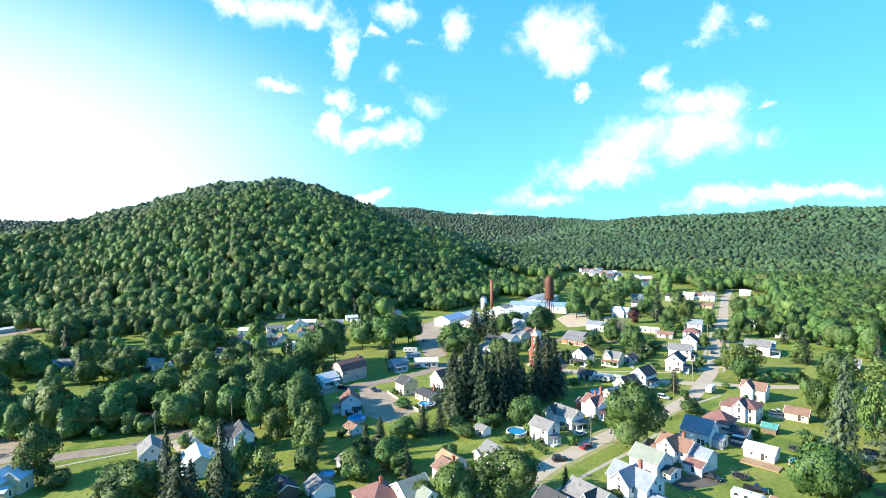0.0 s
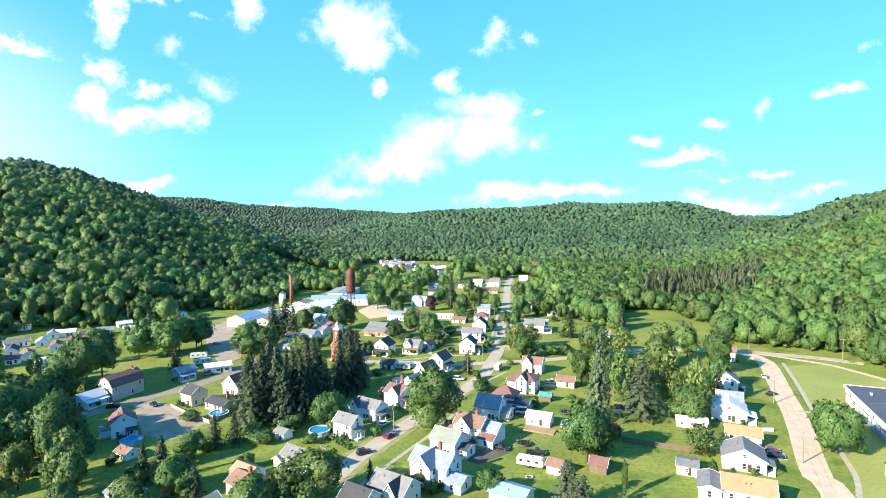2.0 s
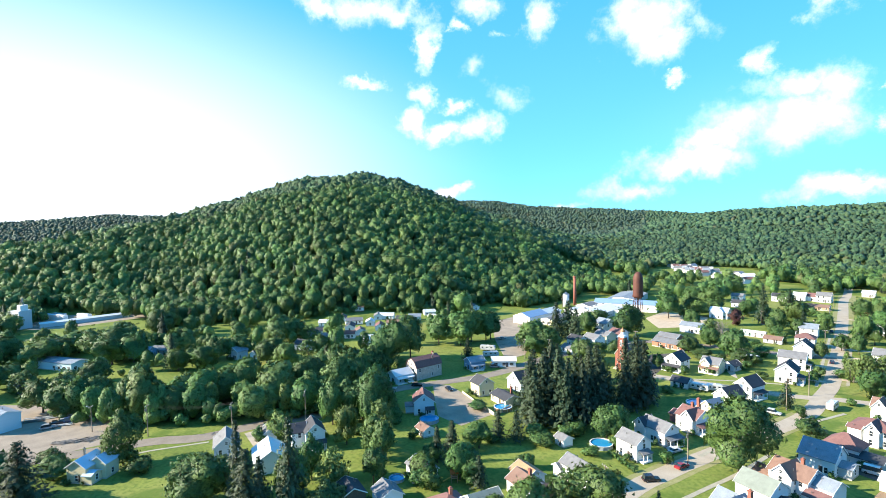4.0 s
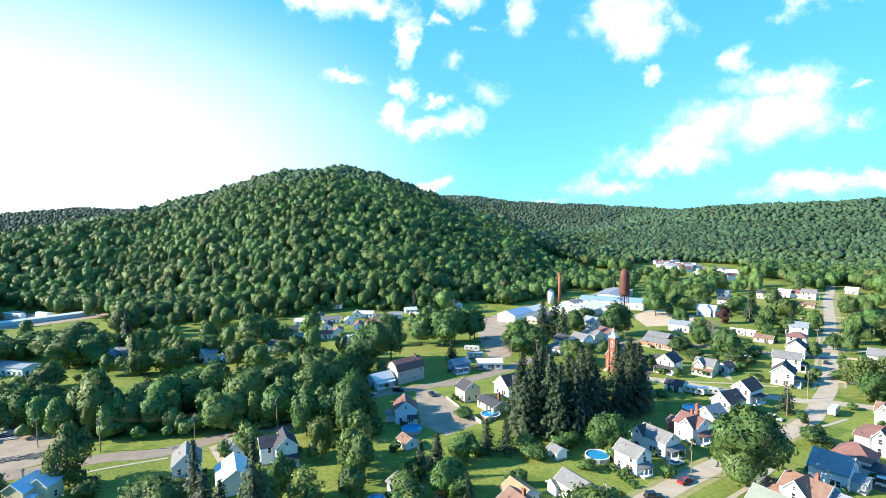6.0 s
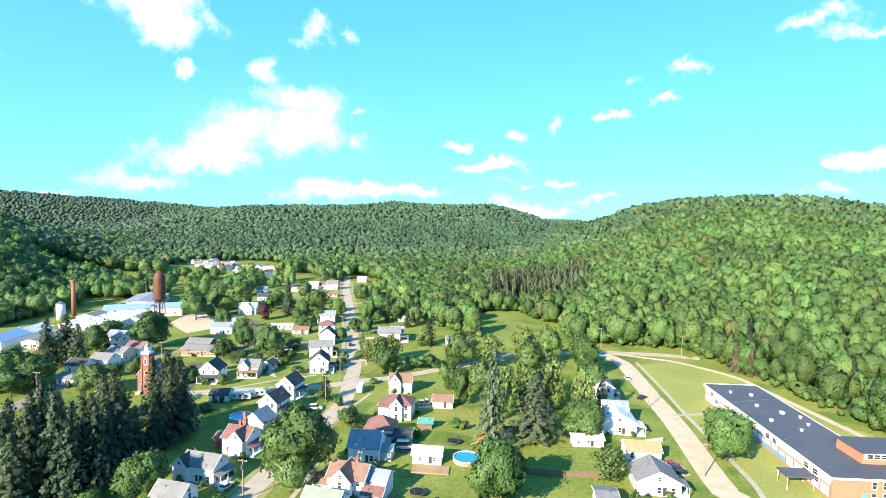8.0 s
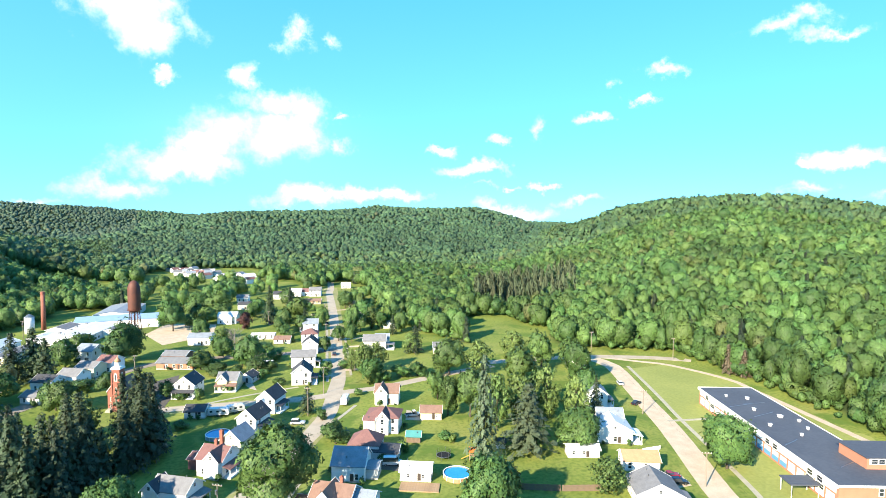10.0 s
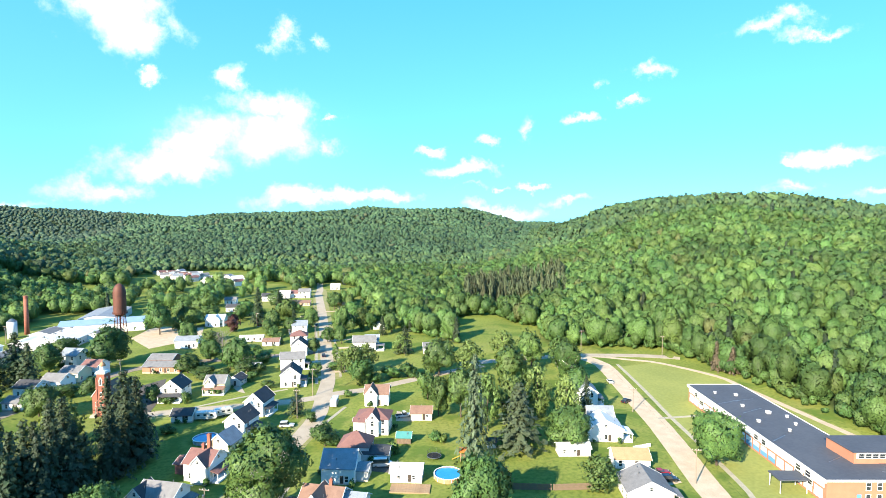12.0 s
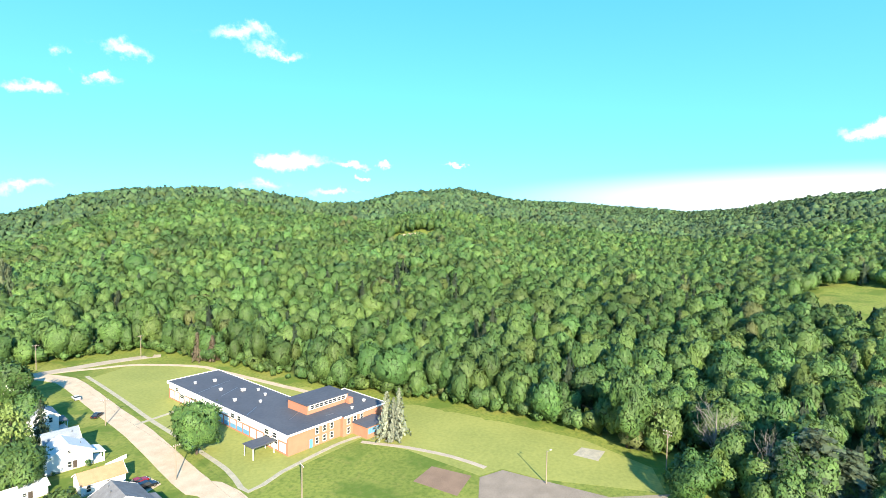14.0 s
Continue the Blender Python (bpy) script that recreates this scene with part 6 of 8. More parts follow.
def scatter(step, d0, d1, seed, az0=-86, az1=109):
    """Jittered places for trees between two distances from the village."""
    rng = np.random.default_rng(seed)
    g = np.arange(-d1, d1, step)
    x, y = [q.ravel() for q in np.meshgrid(g, g)]
    x, y = x + HUB[0] + rng.uniform(-0.45, 0.45, x.size) * step, y + HUB[1] + rng.uniform(-0.45, 0.45, y.size) * step
    dx, dy = x - HUB[0], y - HUB[1]
    d, az = np.hypot(dx, dy), np.degrees(np.arctan2(dx, dy))
    ok = (d >= d0) & (d < d1) & (az > az0) & (az < az1)
    x, y, d, az = x[ok], y[ok], d[ok], az[ok]
    ok = wooded(x, y)
    for poly, keep in THIN:
        ok |= inside(x, y, poly) & (rng.uniform(0, 1, x.size) < keep) & clear_of(x, y)
    crest = np.interp(az, NEAR_AZ, NEAR_D) * np.interp(az, (-90, -75, -39, -30, -24), (1, 0.78, 0.78, 0.86, 1))
    ok &= ((d < crest * 1.06) & (d < 1320)) | ((az > -35) & (az < 22) & (d < 1320)) | ((d > 1271) & ((az < -63) | ((az > -40) & (az < 25))))
    return x[ok], y[ok], rng


def forest():
    rng = np.random.default_rng(5)
    near = [crown_template(rng, 320, 2, 0.060, 18, 0.04) for _ in range(6)]
    lower = [crown_template(rng, 50, 2, 0.098, 15, 0.05) for _ in range(6)]
    mid = [crown_template(rng, 12, 2, 0.11, 13) for _ in range(6)]
    far = [crown_template(rng, 0, 1, 0.1, 6) for _ in range(4)]
    thick = mid[:4]
    small = [crown_template(rng, 16, 1, 0.13, 7) for _ in range(5)]
    spruce_near = [conifer_template(rng, 9, 15, 0.085) for _ in range(3)]
    spruce_far = [conifer_template(rng, 6, 7, 0.14) for _ in range(3)]
    for step, d0, d1, broad, needle, tag in ((6.7, 72, 396, near, spruce_near, "near woodland of broad-leaved trees in full summer leaf"), (7.3, 396, 672, lower, spruce_far, "wooded lower hillside of mixed broad-leaved trees"), (7.7, 672, 900, mid, spruce_far, "wooded upper hillside in dense green leaf"), (8.2, 900, 1272, small, spruce_far, "high wooded hillside in dense green leaf"), (8.6, 672, 860, thick, spruce_far, "wooded valley floor beyond the village"), (8.8, 860, 1272, thick, spruce_far, "distant wooded slope beyond the village")):
        gap = (-19.0, 22.0)
        if broad is thick:
            x, y, r = scatter(step, d0, d1, 31 + int(d0), *gap)
        else:
            x, y, r = scatter(step, d0, d1, int(d0))
            az = np.degrees(np.arctan2(x - HUB[0], y - HUB[1]))
            keep = (az < gap[0]) | (az > gap[1]) | (d0 < 600)
            x, y = x[keep], y[keep]
        grove = np.sin(x * 0.013 + 0.5) * np.cos(y * 0.011) + 0.5 * np.sin(x * 0.05 - y * 0.04)
        az_here, d_here = np.degrees(np.arctan2(x - HUB[0], y - HUB[1])), np.hypot(x - HUB[0], y - HUB[1])
        pines = (az_here > 14.5) & (az_here < 24.5) & (d_here > 412) & (d_here < 520)
        con = r.uniform(0, 1, x.size) < np.where(grove > 0.85, 0.3 if d0 < 390 else 0.08, 0.05 if d0 < 390 else 0.012)
        stand = pines & (r.uniform(0, 1, x.size) < 0.85)
        con &= ~stand
        h = r.normal(12.5, 2.8 if d0 < 390 else 1.8, x.size).clip(6.5, 19)
        w = h * r.uniform(0.48, 0.92, x.size) * (1.0 if d0 < 390 else 1.2)
        if broad is thick:
            h, w = h * 0.85, w * 0.95
        s = np.stack([x, y, h, w], 1)
        if stand.any():
            tall = s[stand]
            tall[:, 2] = tall[:, 2] + 5
            tall[:, 3] = tall[:, 2] * 0.36
            plant("pine_stand", tall, [pine_template(r, 120, 0.066) for _ in range(3)], "pine_needle", 91, "stand of tall dark pines at the top of the field")
            plant("pine_trunks", tall, [trunk_template(r) for _ in range(3)], "pine_bark", 91, "bare brown pine trunks in a close stand", "trunks")
        # beyond 800 m the valley slope takes the haze-tinted leaf colour
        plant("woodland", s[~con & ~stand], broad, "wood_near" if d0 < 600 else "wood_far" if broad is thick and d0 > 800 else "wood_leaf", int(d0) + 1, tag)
        s[:, 2] *= 1.15
        s[:, 3] = s[:, 2] * 0.42
        plant("conifers", s[con], needle, "wood_needle", int(d0) + 2, "dark spruces standing among the broad-leaved trees")
    # shrubs and saplings along the wood's edges
    x, y, r = scatter(3.8, 72, 430, 77)
    edge = np.zeros(x.size, bool)
    for k in range(8):
        edge |= ~wooded(x + 8 * math.cos(k * math.pi / 4), y + 8 * math.sin(k * math.pi / 4))
    x, y = x[edge], y[edge]
    h = r.uniform(2.5, 8.0, x.size)
    plant("undergrowth", np.stack([x, y, h, h * r.uniform(0.8, 1.3, x.size)], 1), mid, "wood_near", 78, "bushes and saplings along the edge of the wood", "undergrowth")
    x, y, r = scatter(15.0, 1272, 2500, 9)
    h = r.normal(13.5, 2, x.size)
    s = np.stack([x, y, h, h * 1.15], 1)
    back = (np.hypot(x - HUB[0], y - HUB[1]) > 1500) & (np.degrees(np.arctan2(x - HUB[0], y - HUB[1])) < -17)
    # both far masses carry distance haze in their leaf colour
    plant("far_woodland", s[~back], far, "wood_far", 10, "distant wooded slope with haze tinted into its dark green")
    plant("ridge_woodland", s[back], far, "ridge", 11, "farthest wooded ridge with haze tinted into its dark blue-green")


for ob in bpy.data.objects:
    if ob.parent is None and ob.get("category") in ("house", "garage", "shed", "mobile home", "barn", "mill", "church", "water tower"):
        at = ob.matrix_basis.translation
        BUILT.append((at.x, at.y, 24.0 if ob.get("category") == "shed" else 11.0))
        BUILT.append((at.x + 5.0, at.y - 11.0, 9.0))
forest()

# ---- single trees ----
def branch_mesh(rng, high, spread, limbs, bare=False):
    bm = bmesh.new()
    tube(bm, [(0, 0, -0.03, 0.030), (0.004, 0, 0.10, 0.022), (0.0, 0.006, high * 0.6, 0.016), (0, 0, high, 0.005)], 8)
    for i in range(limbs):
        a = rng.uniform(0, 6.283)
        z = rng.uniform(0.22, 0.8) * high
        r = spread * rng.uniform(0.55, 1.0)
        tip = Vector((r * math.cos(a), r * math.sin(a), min(z + r * rng.uniform(0.5, 1.1), 0.97)))
        rod(bm, (0, 0, z), tip, 0.006 if not bare else 0.004, 5)
        if bare:
            for _ in range(9):
                p = Vector((0, 0, z)).lerp(tip, rng.uniform(0.3, 1.0))
                q = p + Vector(rng.normal(0, 0.09, 3)) + Vector((0, 0, 0.07))
                rod(bm, p, q, 0.0018, 3)
    return bm


def mesh_of(bm, name, material):
    me = bpy.data.meshes.new(name)
    bm.to_mesh(me)
    bm.free()
    me.materials.append(MAT[material])
    return me


def crown_mesh(v, f, nrm, material):
    me = bpy.data.meshes.new("crown")
    me.from_pydata(v.tolist(), [], f.tolist())
    me.polygons.foreach_set("use_smooth", np.ones(len(f), bool))
    soft = me.attributes.new("custom_normal", "FLOAT_VECTOR", "POINT")
    soft.data.foreach_set("vector", nrm.astype(np.float32).ravel())
    me.materials.append(MAT[material])
    return me


def garden_crown(rng, clumps, per, size, low=0.16, shape=(0.5, 0.5), open_=0.0):
    """A crown of many clumps of small leaf sprays, uneven in outline, with gaps."""
    parts = []
    for _ in range(clumps):
        d = rng.normal(0, 1, 3)
        d /= np.linalg.norm(d)
        rad = rng.uniform(0.55, 1.0) ** 0.5
        hz = d[2] * 0.5 + 0.5
        width = 0.33 * (0.62 + 0.38 * math.sin(math.pi * min(hz * 0.85 + 0.18, 1)))
        c = np.array([d[0] * width * rad * 1.1, d[1] * width * rad * 1.1, low + (0.93 - low) * (hz * rad + 0.5 * (1 - rad))])
        n = rng.normal(0, 1, (per, 3))
        n[:, 2] += 0.2
        n /= np.linalg.norm(n, axis=1)[:, None]
        r = rng.uniform(0.10, 0.18)
        parts.append(leaf_cards(rng, c + n * [r, r, r * 0.75] * rng.uniform(0.6, 1.1, (per, 1)), n * 0.7 + d * 0.3, size, 0.5))
    v, f = icosphere(2)
    core = lumpy(rng, v, 0.15) * [0.27, 0.27, (0.93 - low) * 0.36] + [0, 0, low + (0.93 - low) * 0.52]
    if not open_:
        parts.append((core, f, unit(v)))
    return merge(parts)


def pine_crown(rng, whorls, per, size, boughs=7):
    """Whorls of drooping boughs, each a flat row of needle sprays, tapering to a thin tip."""
    parts = []
    for k in range(whorls):
        z = 0.10 + 0.88 * (k / whorls) ** 0.92
        full = 0.5 * (1 - z) ** 0.85 + 0.012
        turn = rng.uniform(0, 6.283)
        for i in range(boughs):
            a = turn + 6.283 * (i + rng.uniform(-0.3, 0.3)) / boughs
            r = full * rng.uniform(0.62, 1.15)
            t = np.linspace(0.15, 1.0, per)
            c = np.stack([r * t * np.cos(a), r * t * np.sin(a), z + 0.03 * t - 0.16 * t * t * r - rng.uniform(0, 0.015)], 1) + rng.normal(0, 0.010, (per, 3)) * [1.6, 1.6, 0.7]
            nrm = unit(np.tile([0.45 * math.cos(a), 0.45 * math.sin(a), 0.8], (per, 1)))
            parts.append(leaf_cards(rng, c, nrm, size * (1.1 - 0.75 * z), 0.4))
    return merge(parts)


def tree_kinds():
    rng = np.random.default_rng(21)
    kinds = {}

    def add(kind, crown, leaf, bm, bark="bark"):
        kinds.setdefault(kind, []).append((mesh_of(bm, "trunk", bark), crown_mesh(*crown, leaf) if crown else None))

    for _ in range(5):
        add("maple", crown_template(rng, 1900, 3, 0.034, 30, 0.06, True), "leaf", branch_mesh(rng, 0.75, 0.3, 9))
    for _ in range(3):
        add("far_maple", crown_template(rng, 800, 3, 0.050, 24, 0.07, True), "leaf", branch_mesh(rng, 0.75, 0.3, 5))
    for _ in range(3):
        add("tall", garden_crown(rng, 48, 34, 0.029, low=0.06, open_=1), "light_leaf", branch_mesh(rng, 0.85, 0.25, 9))
    for _ in range(4):
        add("spruce", pine_crown(rng, 22, 8, 0.042), "spruce", branch_mesh(rng, 0.96, 0.05, 2))
    for _ in range(2):
        add("bluespruce", pine_crown(rng, 20, 8, 0.042), "blue_spruce", branch_mesh(rng, 0.96, 0.05, 2))
    for _ in range(2):
        add("rustspruce", pine_crown(rng, 18, 8, 0.05), "rust_needle", branch_mesh(rng, 0.96, 0.05, 2))
    for _ in range(2):
        add("silverspruce", pine_crown(rng, 18, 8, 0.05), "silver_leaf", branch_mesh(rng, 0.96, 0.05, 2))
    for _ in range(3):
        add("bush", crown_template(rng, 700, 3, 0.052, 16, 0.0, True), "leaf", branch_mesh(rng, 0.6, 0.25, 4))
    for _ in range(3):
        add("shrub", crown_template(rng, 150, 2, 0.10, 12, 0.0, True), "leaf", branch_mesh(rng, 0.5, 0.25, 3))
    add("gold", garden_crown(rng, 30, 26, 0.045, low=0.05), "golden", branch_mesh(rng, 0.6, 0.25, 4))
    add("purple", garden_crown(rng, 22, 26, 0.05, low=0.05), "purple", branch_mesh(rng, 0.6, 0.25, 4))
    for _ in range(2):
        add("silver", garden_crown(rng, 40, 30, 0.034, low=0.05, open_=1), "silver_leaf", branch_mesh(rng, 0.9, 0.3, 14, True), "deadwood")
    for _ in range(2):
        add("bare", None, "", branch_mesh(rng, 0.95, 0.38, 26, True), "deadwood")
    return kinds


KINDS = tree_kinds()
WORDS = {"far_maple": ("tree", "leafy green tree with a full rounded crown"), "maple": ("tree", "broad green leafy tree with a rounded crown"), "tall": ("tree", "tall open leafy tree with a loose green crown"), "spruce": ("spruce", "tall dark green spruce with drooping branches"),
         "bluespruce": ("spruce", "grey-green spruce with hanging boughs"), "rustspruce": ("spruce", "browned dying spruce at the wood edge"), "silverspruce": ("spruce", "pale silvery spruce beside the school"), "bush": ("bush", "dense rounded green bush on the lawn"), "shrub": ("shrub", "small clipped green shrub by a house wall"), "gold": ("tree", "golden yellow-leaved tree at the wood edge"), "purple": ("tree", "small purple-leaved tree on the lawn"),
         "silver": ("tree", "pale grey half-leafless tree beside the building"), "bare": ("tree", "bare grey dead tree with fine branches")}
TREES = [0]


def tree(kind, x, y, high, wide):
    TREES[0] += 1
    k = TREES[0]
    if kind == "maple" and math.hypot(x - HUB[0], y - HUB[1]) > 215:
        kind = "far_maple"
    trunk, crown = KINDS[kind][k % len(KINDS[kind])]
    name, label = WORDS[kind]
    m = pose(x, y, float(land(x, y)), 0, 0, (k * 137) % 360)
    t = thing(name, label, name, m, "village trees" if name == "tree" else "")
    size = Matrix.Diagonal((wide, wide, high, 1))
    shared("trunk", trunk, t, size)
    if crown:
        shared("crown", crown, t, size)


tree("maple", -171.6, 73.6, 15.5, 11.4)
tree("maple", -133.6, 75.3, 12.3, 13.3)
tree("spruce", -115.2, 77.8, 18.2, 13.1)
tree("spruce", -123.2, 80.6, 22.2, 8.2)
tree("spruce", -111.2, 86.9, 24.0, 10.2)
tree("maple", -120.1, 100.4, 11.9, 6.8)
tree("bush", -148.6, 110.5, 10.0, 8.7)
tree("maple", -136.5, 140.3, 17.0, 16.0)
tree("maple", -143.0, 135.0, 14.5, 13.0)
tree("maple", -145.1, 129.5, 14.5, 9.3)
tree("tall", -114.3, 118.4, 14.0, 10.2)
tree("maple", -110.0, 117.7, 13.5, 7.2)
tree("tall", -132.2, 144.5, 11.2, 7.0)
tree("spruce", -98.1, 127.5, 11.3, 6.1)
tree("spruce", -97.7, 134.4, 10.5, 6.0)
tree("maple", -99.0, 126.2, 6.0, 5.4)
tree("maple", -93.9, 142.6, 8.6, 8.8)
tree("maple", -87.1, 123.3, 9.9, 7.9)
tree("maple", -82.8, 123.1, 6.9, 6.5)
tree("spruce", -92.0, 150.7, 10.4, 7.4)
tree("spruce", -87.4, 153.8, 10.0, 7.4)
tree("tall", -77.0, 137.6, 4.4, 4.7)
tree("maple", -64.4, 169.2, 11.1, 9.0)
tree("maple", -28.4, 170.8, 20.4, 18.0)
tree("spruce", -91.3, 170.1, 23.4, 14.6)
tree("spruce", -87.5, 172.2, 24.4, 14.6)
tree("spruce", -81.6, 172.0, 26.9, 15.3)
tree("spruce", -80.6, 182.3, 23.4, 13.6)
tree("spruce", -91.1, 185.5, 26.0, 13.7)
tree("spruce", -78.1, 188.8, 24.8, 13.6)
tree("spruce", -80.9, 202.7, 22.1, 14.3)
tree("spruce", -66.4, 204.4, 23.6, 15.2)
tree("spruce", -66.3, 212.0, 23.8, 13.8)
tree("spruce", -76.9, 198.4, 16.1, 11.4)
tree("spruce", -74.7, 175.2, 22.3, 12.6)
tree("spruce", -87.7, 166.0, 20.1, 12.4)
tree("spruce", -78.7, 170.9, 20.3, 12.5)
tree("spruce", -73.2, 185.0, 19.3, 12.3)
tree("spruce", -68.5, 198.9, 19.0, 13.0)
tree("spruce", -88.5, 214.0, 18.5, 11.5)
tree("spruce", -77.0, 222.0, 21.0, 11.0)
tree("spruce", -96.0, 204.0, 17.0, 11.0)
tree("bush", -75.6, 173.3, 4.9, 5.4)
tree("maple", -61.8, 170.5, 11.5, 10.1)
tree("spruce", -23.3, 233.3, 10.0, 7.8)
tree("bluespruce", 26.0, 186.8, 31.0, 12.5)
tree("bluespruce", 39.8, 188.8, 20.9, 20.6)
tree("bush", 23.7, 238.3, 11.1, 9.1)
tree("maple", 17.7, 153.1, 16.4, 14.3)
tree("tall", 50.8, 163.2, 9.0, 10.7)
tree("gold", 21.0, 384.0, 11.0, 9.0)
tree("rustspruce", 154.6, 244.2, 14.0, 7.0)
tree("rustspruce", 157.0, 237.5, 12.5, 7.5)
tree("rustspruce", 161.0, 214.0, 12.0, 6.5)
tree("bare", 158.0, 285.0, 13.0, 9.0)
tree("bare", 165.0, 283.5, 14.5, 9.0)
tree("purple", 28.5, 171.6, 5.0, 5.9)
tree("bush", 1.8, 263.4, 11.7, 11.4)
tree("bush", -14.4, 206.2, 6.6, 8.8)
tree("tall", 24.6, 307.8, 10.9, 10.0)
tree("spruce", 26.9, 307.5, 14.7, 11.5)
tree("bush", 14.7, 268.5, 5.5, 10.2)
tree("bush", 21.6, 269.4, 5.6, 8.7)
tree("bush", 6.8, 264.4, 4.4, 6.2)
tree("maple", 89.3, 167.9, 15.0, 13.6)
tree("bluespruce", 132.9, 17.7, 20.3, 36.1)
tree("bluespruce", 129.9, 23.7, 17.3, 21.0)
tree("bluespruce", 132.2, 11.4, 16.8, 24.2)
tree("bare", 145.3, 37.9, 17.5, 15.3)
tree("bare", 131.9, 27.6, 16.0, 9.5)
tree("maple", 125.5, 43.3, 11.7, 13.0)
tree("maple", 149.4, 60.8, 23.9, 13.0)
tree("tall", 150.0, 53.1, 16.6, 11.2)
tree("maple", 141.4, 33.4, 13.4, 12.5)
tree("maple", 163.0, 27.8, 16.6, 14.0)
tree("spruce", -50.5, 397.2, 25.1, 12.7)
tree("maple", -103.8, 385.7, 19.1, 16.0)
tree("maple", -108.3, 318.5, 18.3, 19.0)
tree("spruce", -138.4, 287.7, 22.0, 13.8)
tree("spruce", -133.1, 293.0, 22.6, 17.2)
tree("spruce", -126.6, 287.9, 19.4, 12.9)
tree("tall", -141.0, 257.5, 12.0, 8.0)
tree("maple", -130.5, 262.0, 13.0, 12.5)
tree("maple", -137.5, 268.0, 11.5, 10.5)
tree("maple", -134.4, 318.6, 8.0, 9.5)
tree("bush", -133.0, 251.9, 9.6, 12.2)
tree("tall", -67.4, 330.3, 12.5, 14.7)
tree("bare", -60.8, 327.1, 12.5, 13.8)
tree("maple", -50.6, 299.0, 14.3, 13.1)
tree("purple", -63.6, 383.6, 11.0, 10.4)
tree("maple", -33.5, 399.6, 15.4, 14.7)
tree("spruce", -28.6, 383.9, 12.3, 10.4)
tree("maple", -18.1, 386.6, 11.7, 9.7)
tree("tall", 10.9, 369.5, 14.9, 10.0)
tree("maple", 3.8, 363.4, 11.8, 9.1)
tree("maple", 20.8, 383.0, 12.6, 10.4)
tree("maple", -39.1, 358.0, 6.7, 6.9)
tree("bush", -35.3, 345.7, 5.8, 6.6)
tree("bush", -42.5, 279.1, 4.0, 5.3)
tree("bush", -108.1, 273.5, 5.8, 10.9)
tree("maple", -104.6, 249.2, 12.4, 10.0)
tree("tall", -90.2, 225.5, 14.9, 13.3)
tree("spruce", -72.2, 221.0, 23.3, 17.0)
tree("spruce", -71.0, 223.7, 20.3, 13.3)
tree("maple", -258.6, 151.5, 12.4, 12.0)
tree("spruce", -261.3, 131.2, 18.2, 8.7)
tree("bush", -259.2, 139.8, 8.7, 10.0)
tree("maple", -301.9, 124.6, 18.1, 21.4)
tree("maple", -312.3, 118.7, 14.7, 18.3)
tree("maple", -292.0, 126.7, 15.3, 16.1)
tree("maple", -339.2, 118.3, 11.9, 22.7)
tree("maple", -336.0, 107.6, 11.5, 22.3)
tree("maple", -258.2, 163.9, 11.7, 14.2)
tree("tall", -250.2, 181.6, 12.1, 13.0)
tree("maple", -244.7, 217.4, 15.8, 11.7)
tree("tall", -263.1, 204.1, 11.5, 17.5)
tree("tall", -253.3, 206.2, 10.4, 13.7)
tree("maple", -174.8, 188.2, 22.4, 20.4)
tree("maple", -177.8, 207.4, 23.7, 16.3)
tree("spruce", -153.9, 222.8, 11.7, 8.6)
tree("maple", -175.8, 246.8, 18.0, 19.3)
tree("maple", -170.8, 264.8, 17.8, 13.8)
tree("maple", -187.3, 242.3, 16.6, 15.2)
tree("tall", -139.8, 256.1, 12.6, 13.9)
tree("maple", -187.8, 174.0, 13.2, 17.8)
tree("maple", -193.0, 166.9, 11.6, 14.2)
tree("maple", -171.7, 178.1, 13.1, 12.3)
tree("maple", -269.3, 205.5, 12.8, 16.9)
tree("maple", -236.5, 171.8, 10.9, 8.8)
tree("maple", -140.6, 138.9, 13.0, 9.8)
tree("bush", -75.0, 163.0, 5.0, 7.1)
tree("bush", -79.6, 154.7, 3.6, 6.9)
tree("bush", -112.4, 169.2, 3.9, 7.2)
tree("bush", -64.3, 157.0, 3.1, 6.1)
tree("bush", -45.1, 164.0, 3.9, 4.8)
tree("bush", -62.5, 255.7, 4.8, 4.2)
tree("bush", -41.2, 287.1, 5.0, 8.7)
tree("bush", -58.9, 168.6, 3.6, 4.6)
tree("bush", -59.8, 166.8, 3.9, 5.8)
tree("maple", -50.4, 124.3, 13.0, 14.2)
tree("tall", -54.8, 120.6, 12.8, 12.5)
tree("spruce", -39.0, 134.0, 7.2, 3.9)
tree("bush", -37.1, 132.2, 4.8, 4.8)
tree("bush", -27.0, 133.8, 3.9, 5.4)
tree("bush", -22.7, 132.3, 3.8, 4.1)
tree("maple", -8.2, 133.1, 6.5, 6.9)
tree("maple", -117.1, 91.5, 11.9, 9.5)
tree("bush", -93.5, 114.1, 6.0, 6.2)
tree("bush", -89.7, 114.2, 5.5, 6.8)
tree("maple", -87.6, 124.7, 9.6, 8.1)
tree("spruce", -80.5, 122.6, 8.8, 5.8)
tree("maple", -61.7, 114.0, 11.4, 10.8)
tree("maple", -68.5, 110.4, 7.1, 7.7)
tree("bush", -78.1, 154.7, 3.8, 5.9)
tree("bush", 48.7, 147.5, 5.3, 3.5)
tree("maple", 24.6, 136.1, 9.3, 1.6)
tree("bluespruce", 13.1, 123.7, 11.2, 12.3)
tree("tall", 19.7, 160.9, 10.1, 10.9)
tree("tall", 56.0, 212.5, 18.8, 12.5)
tree("tall", 61.0, 201.0, 19.0, 11.0)
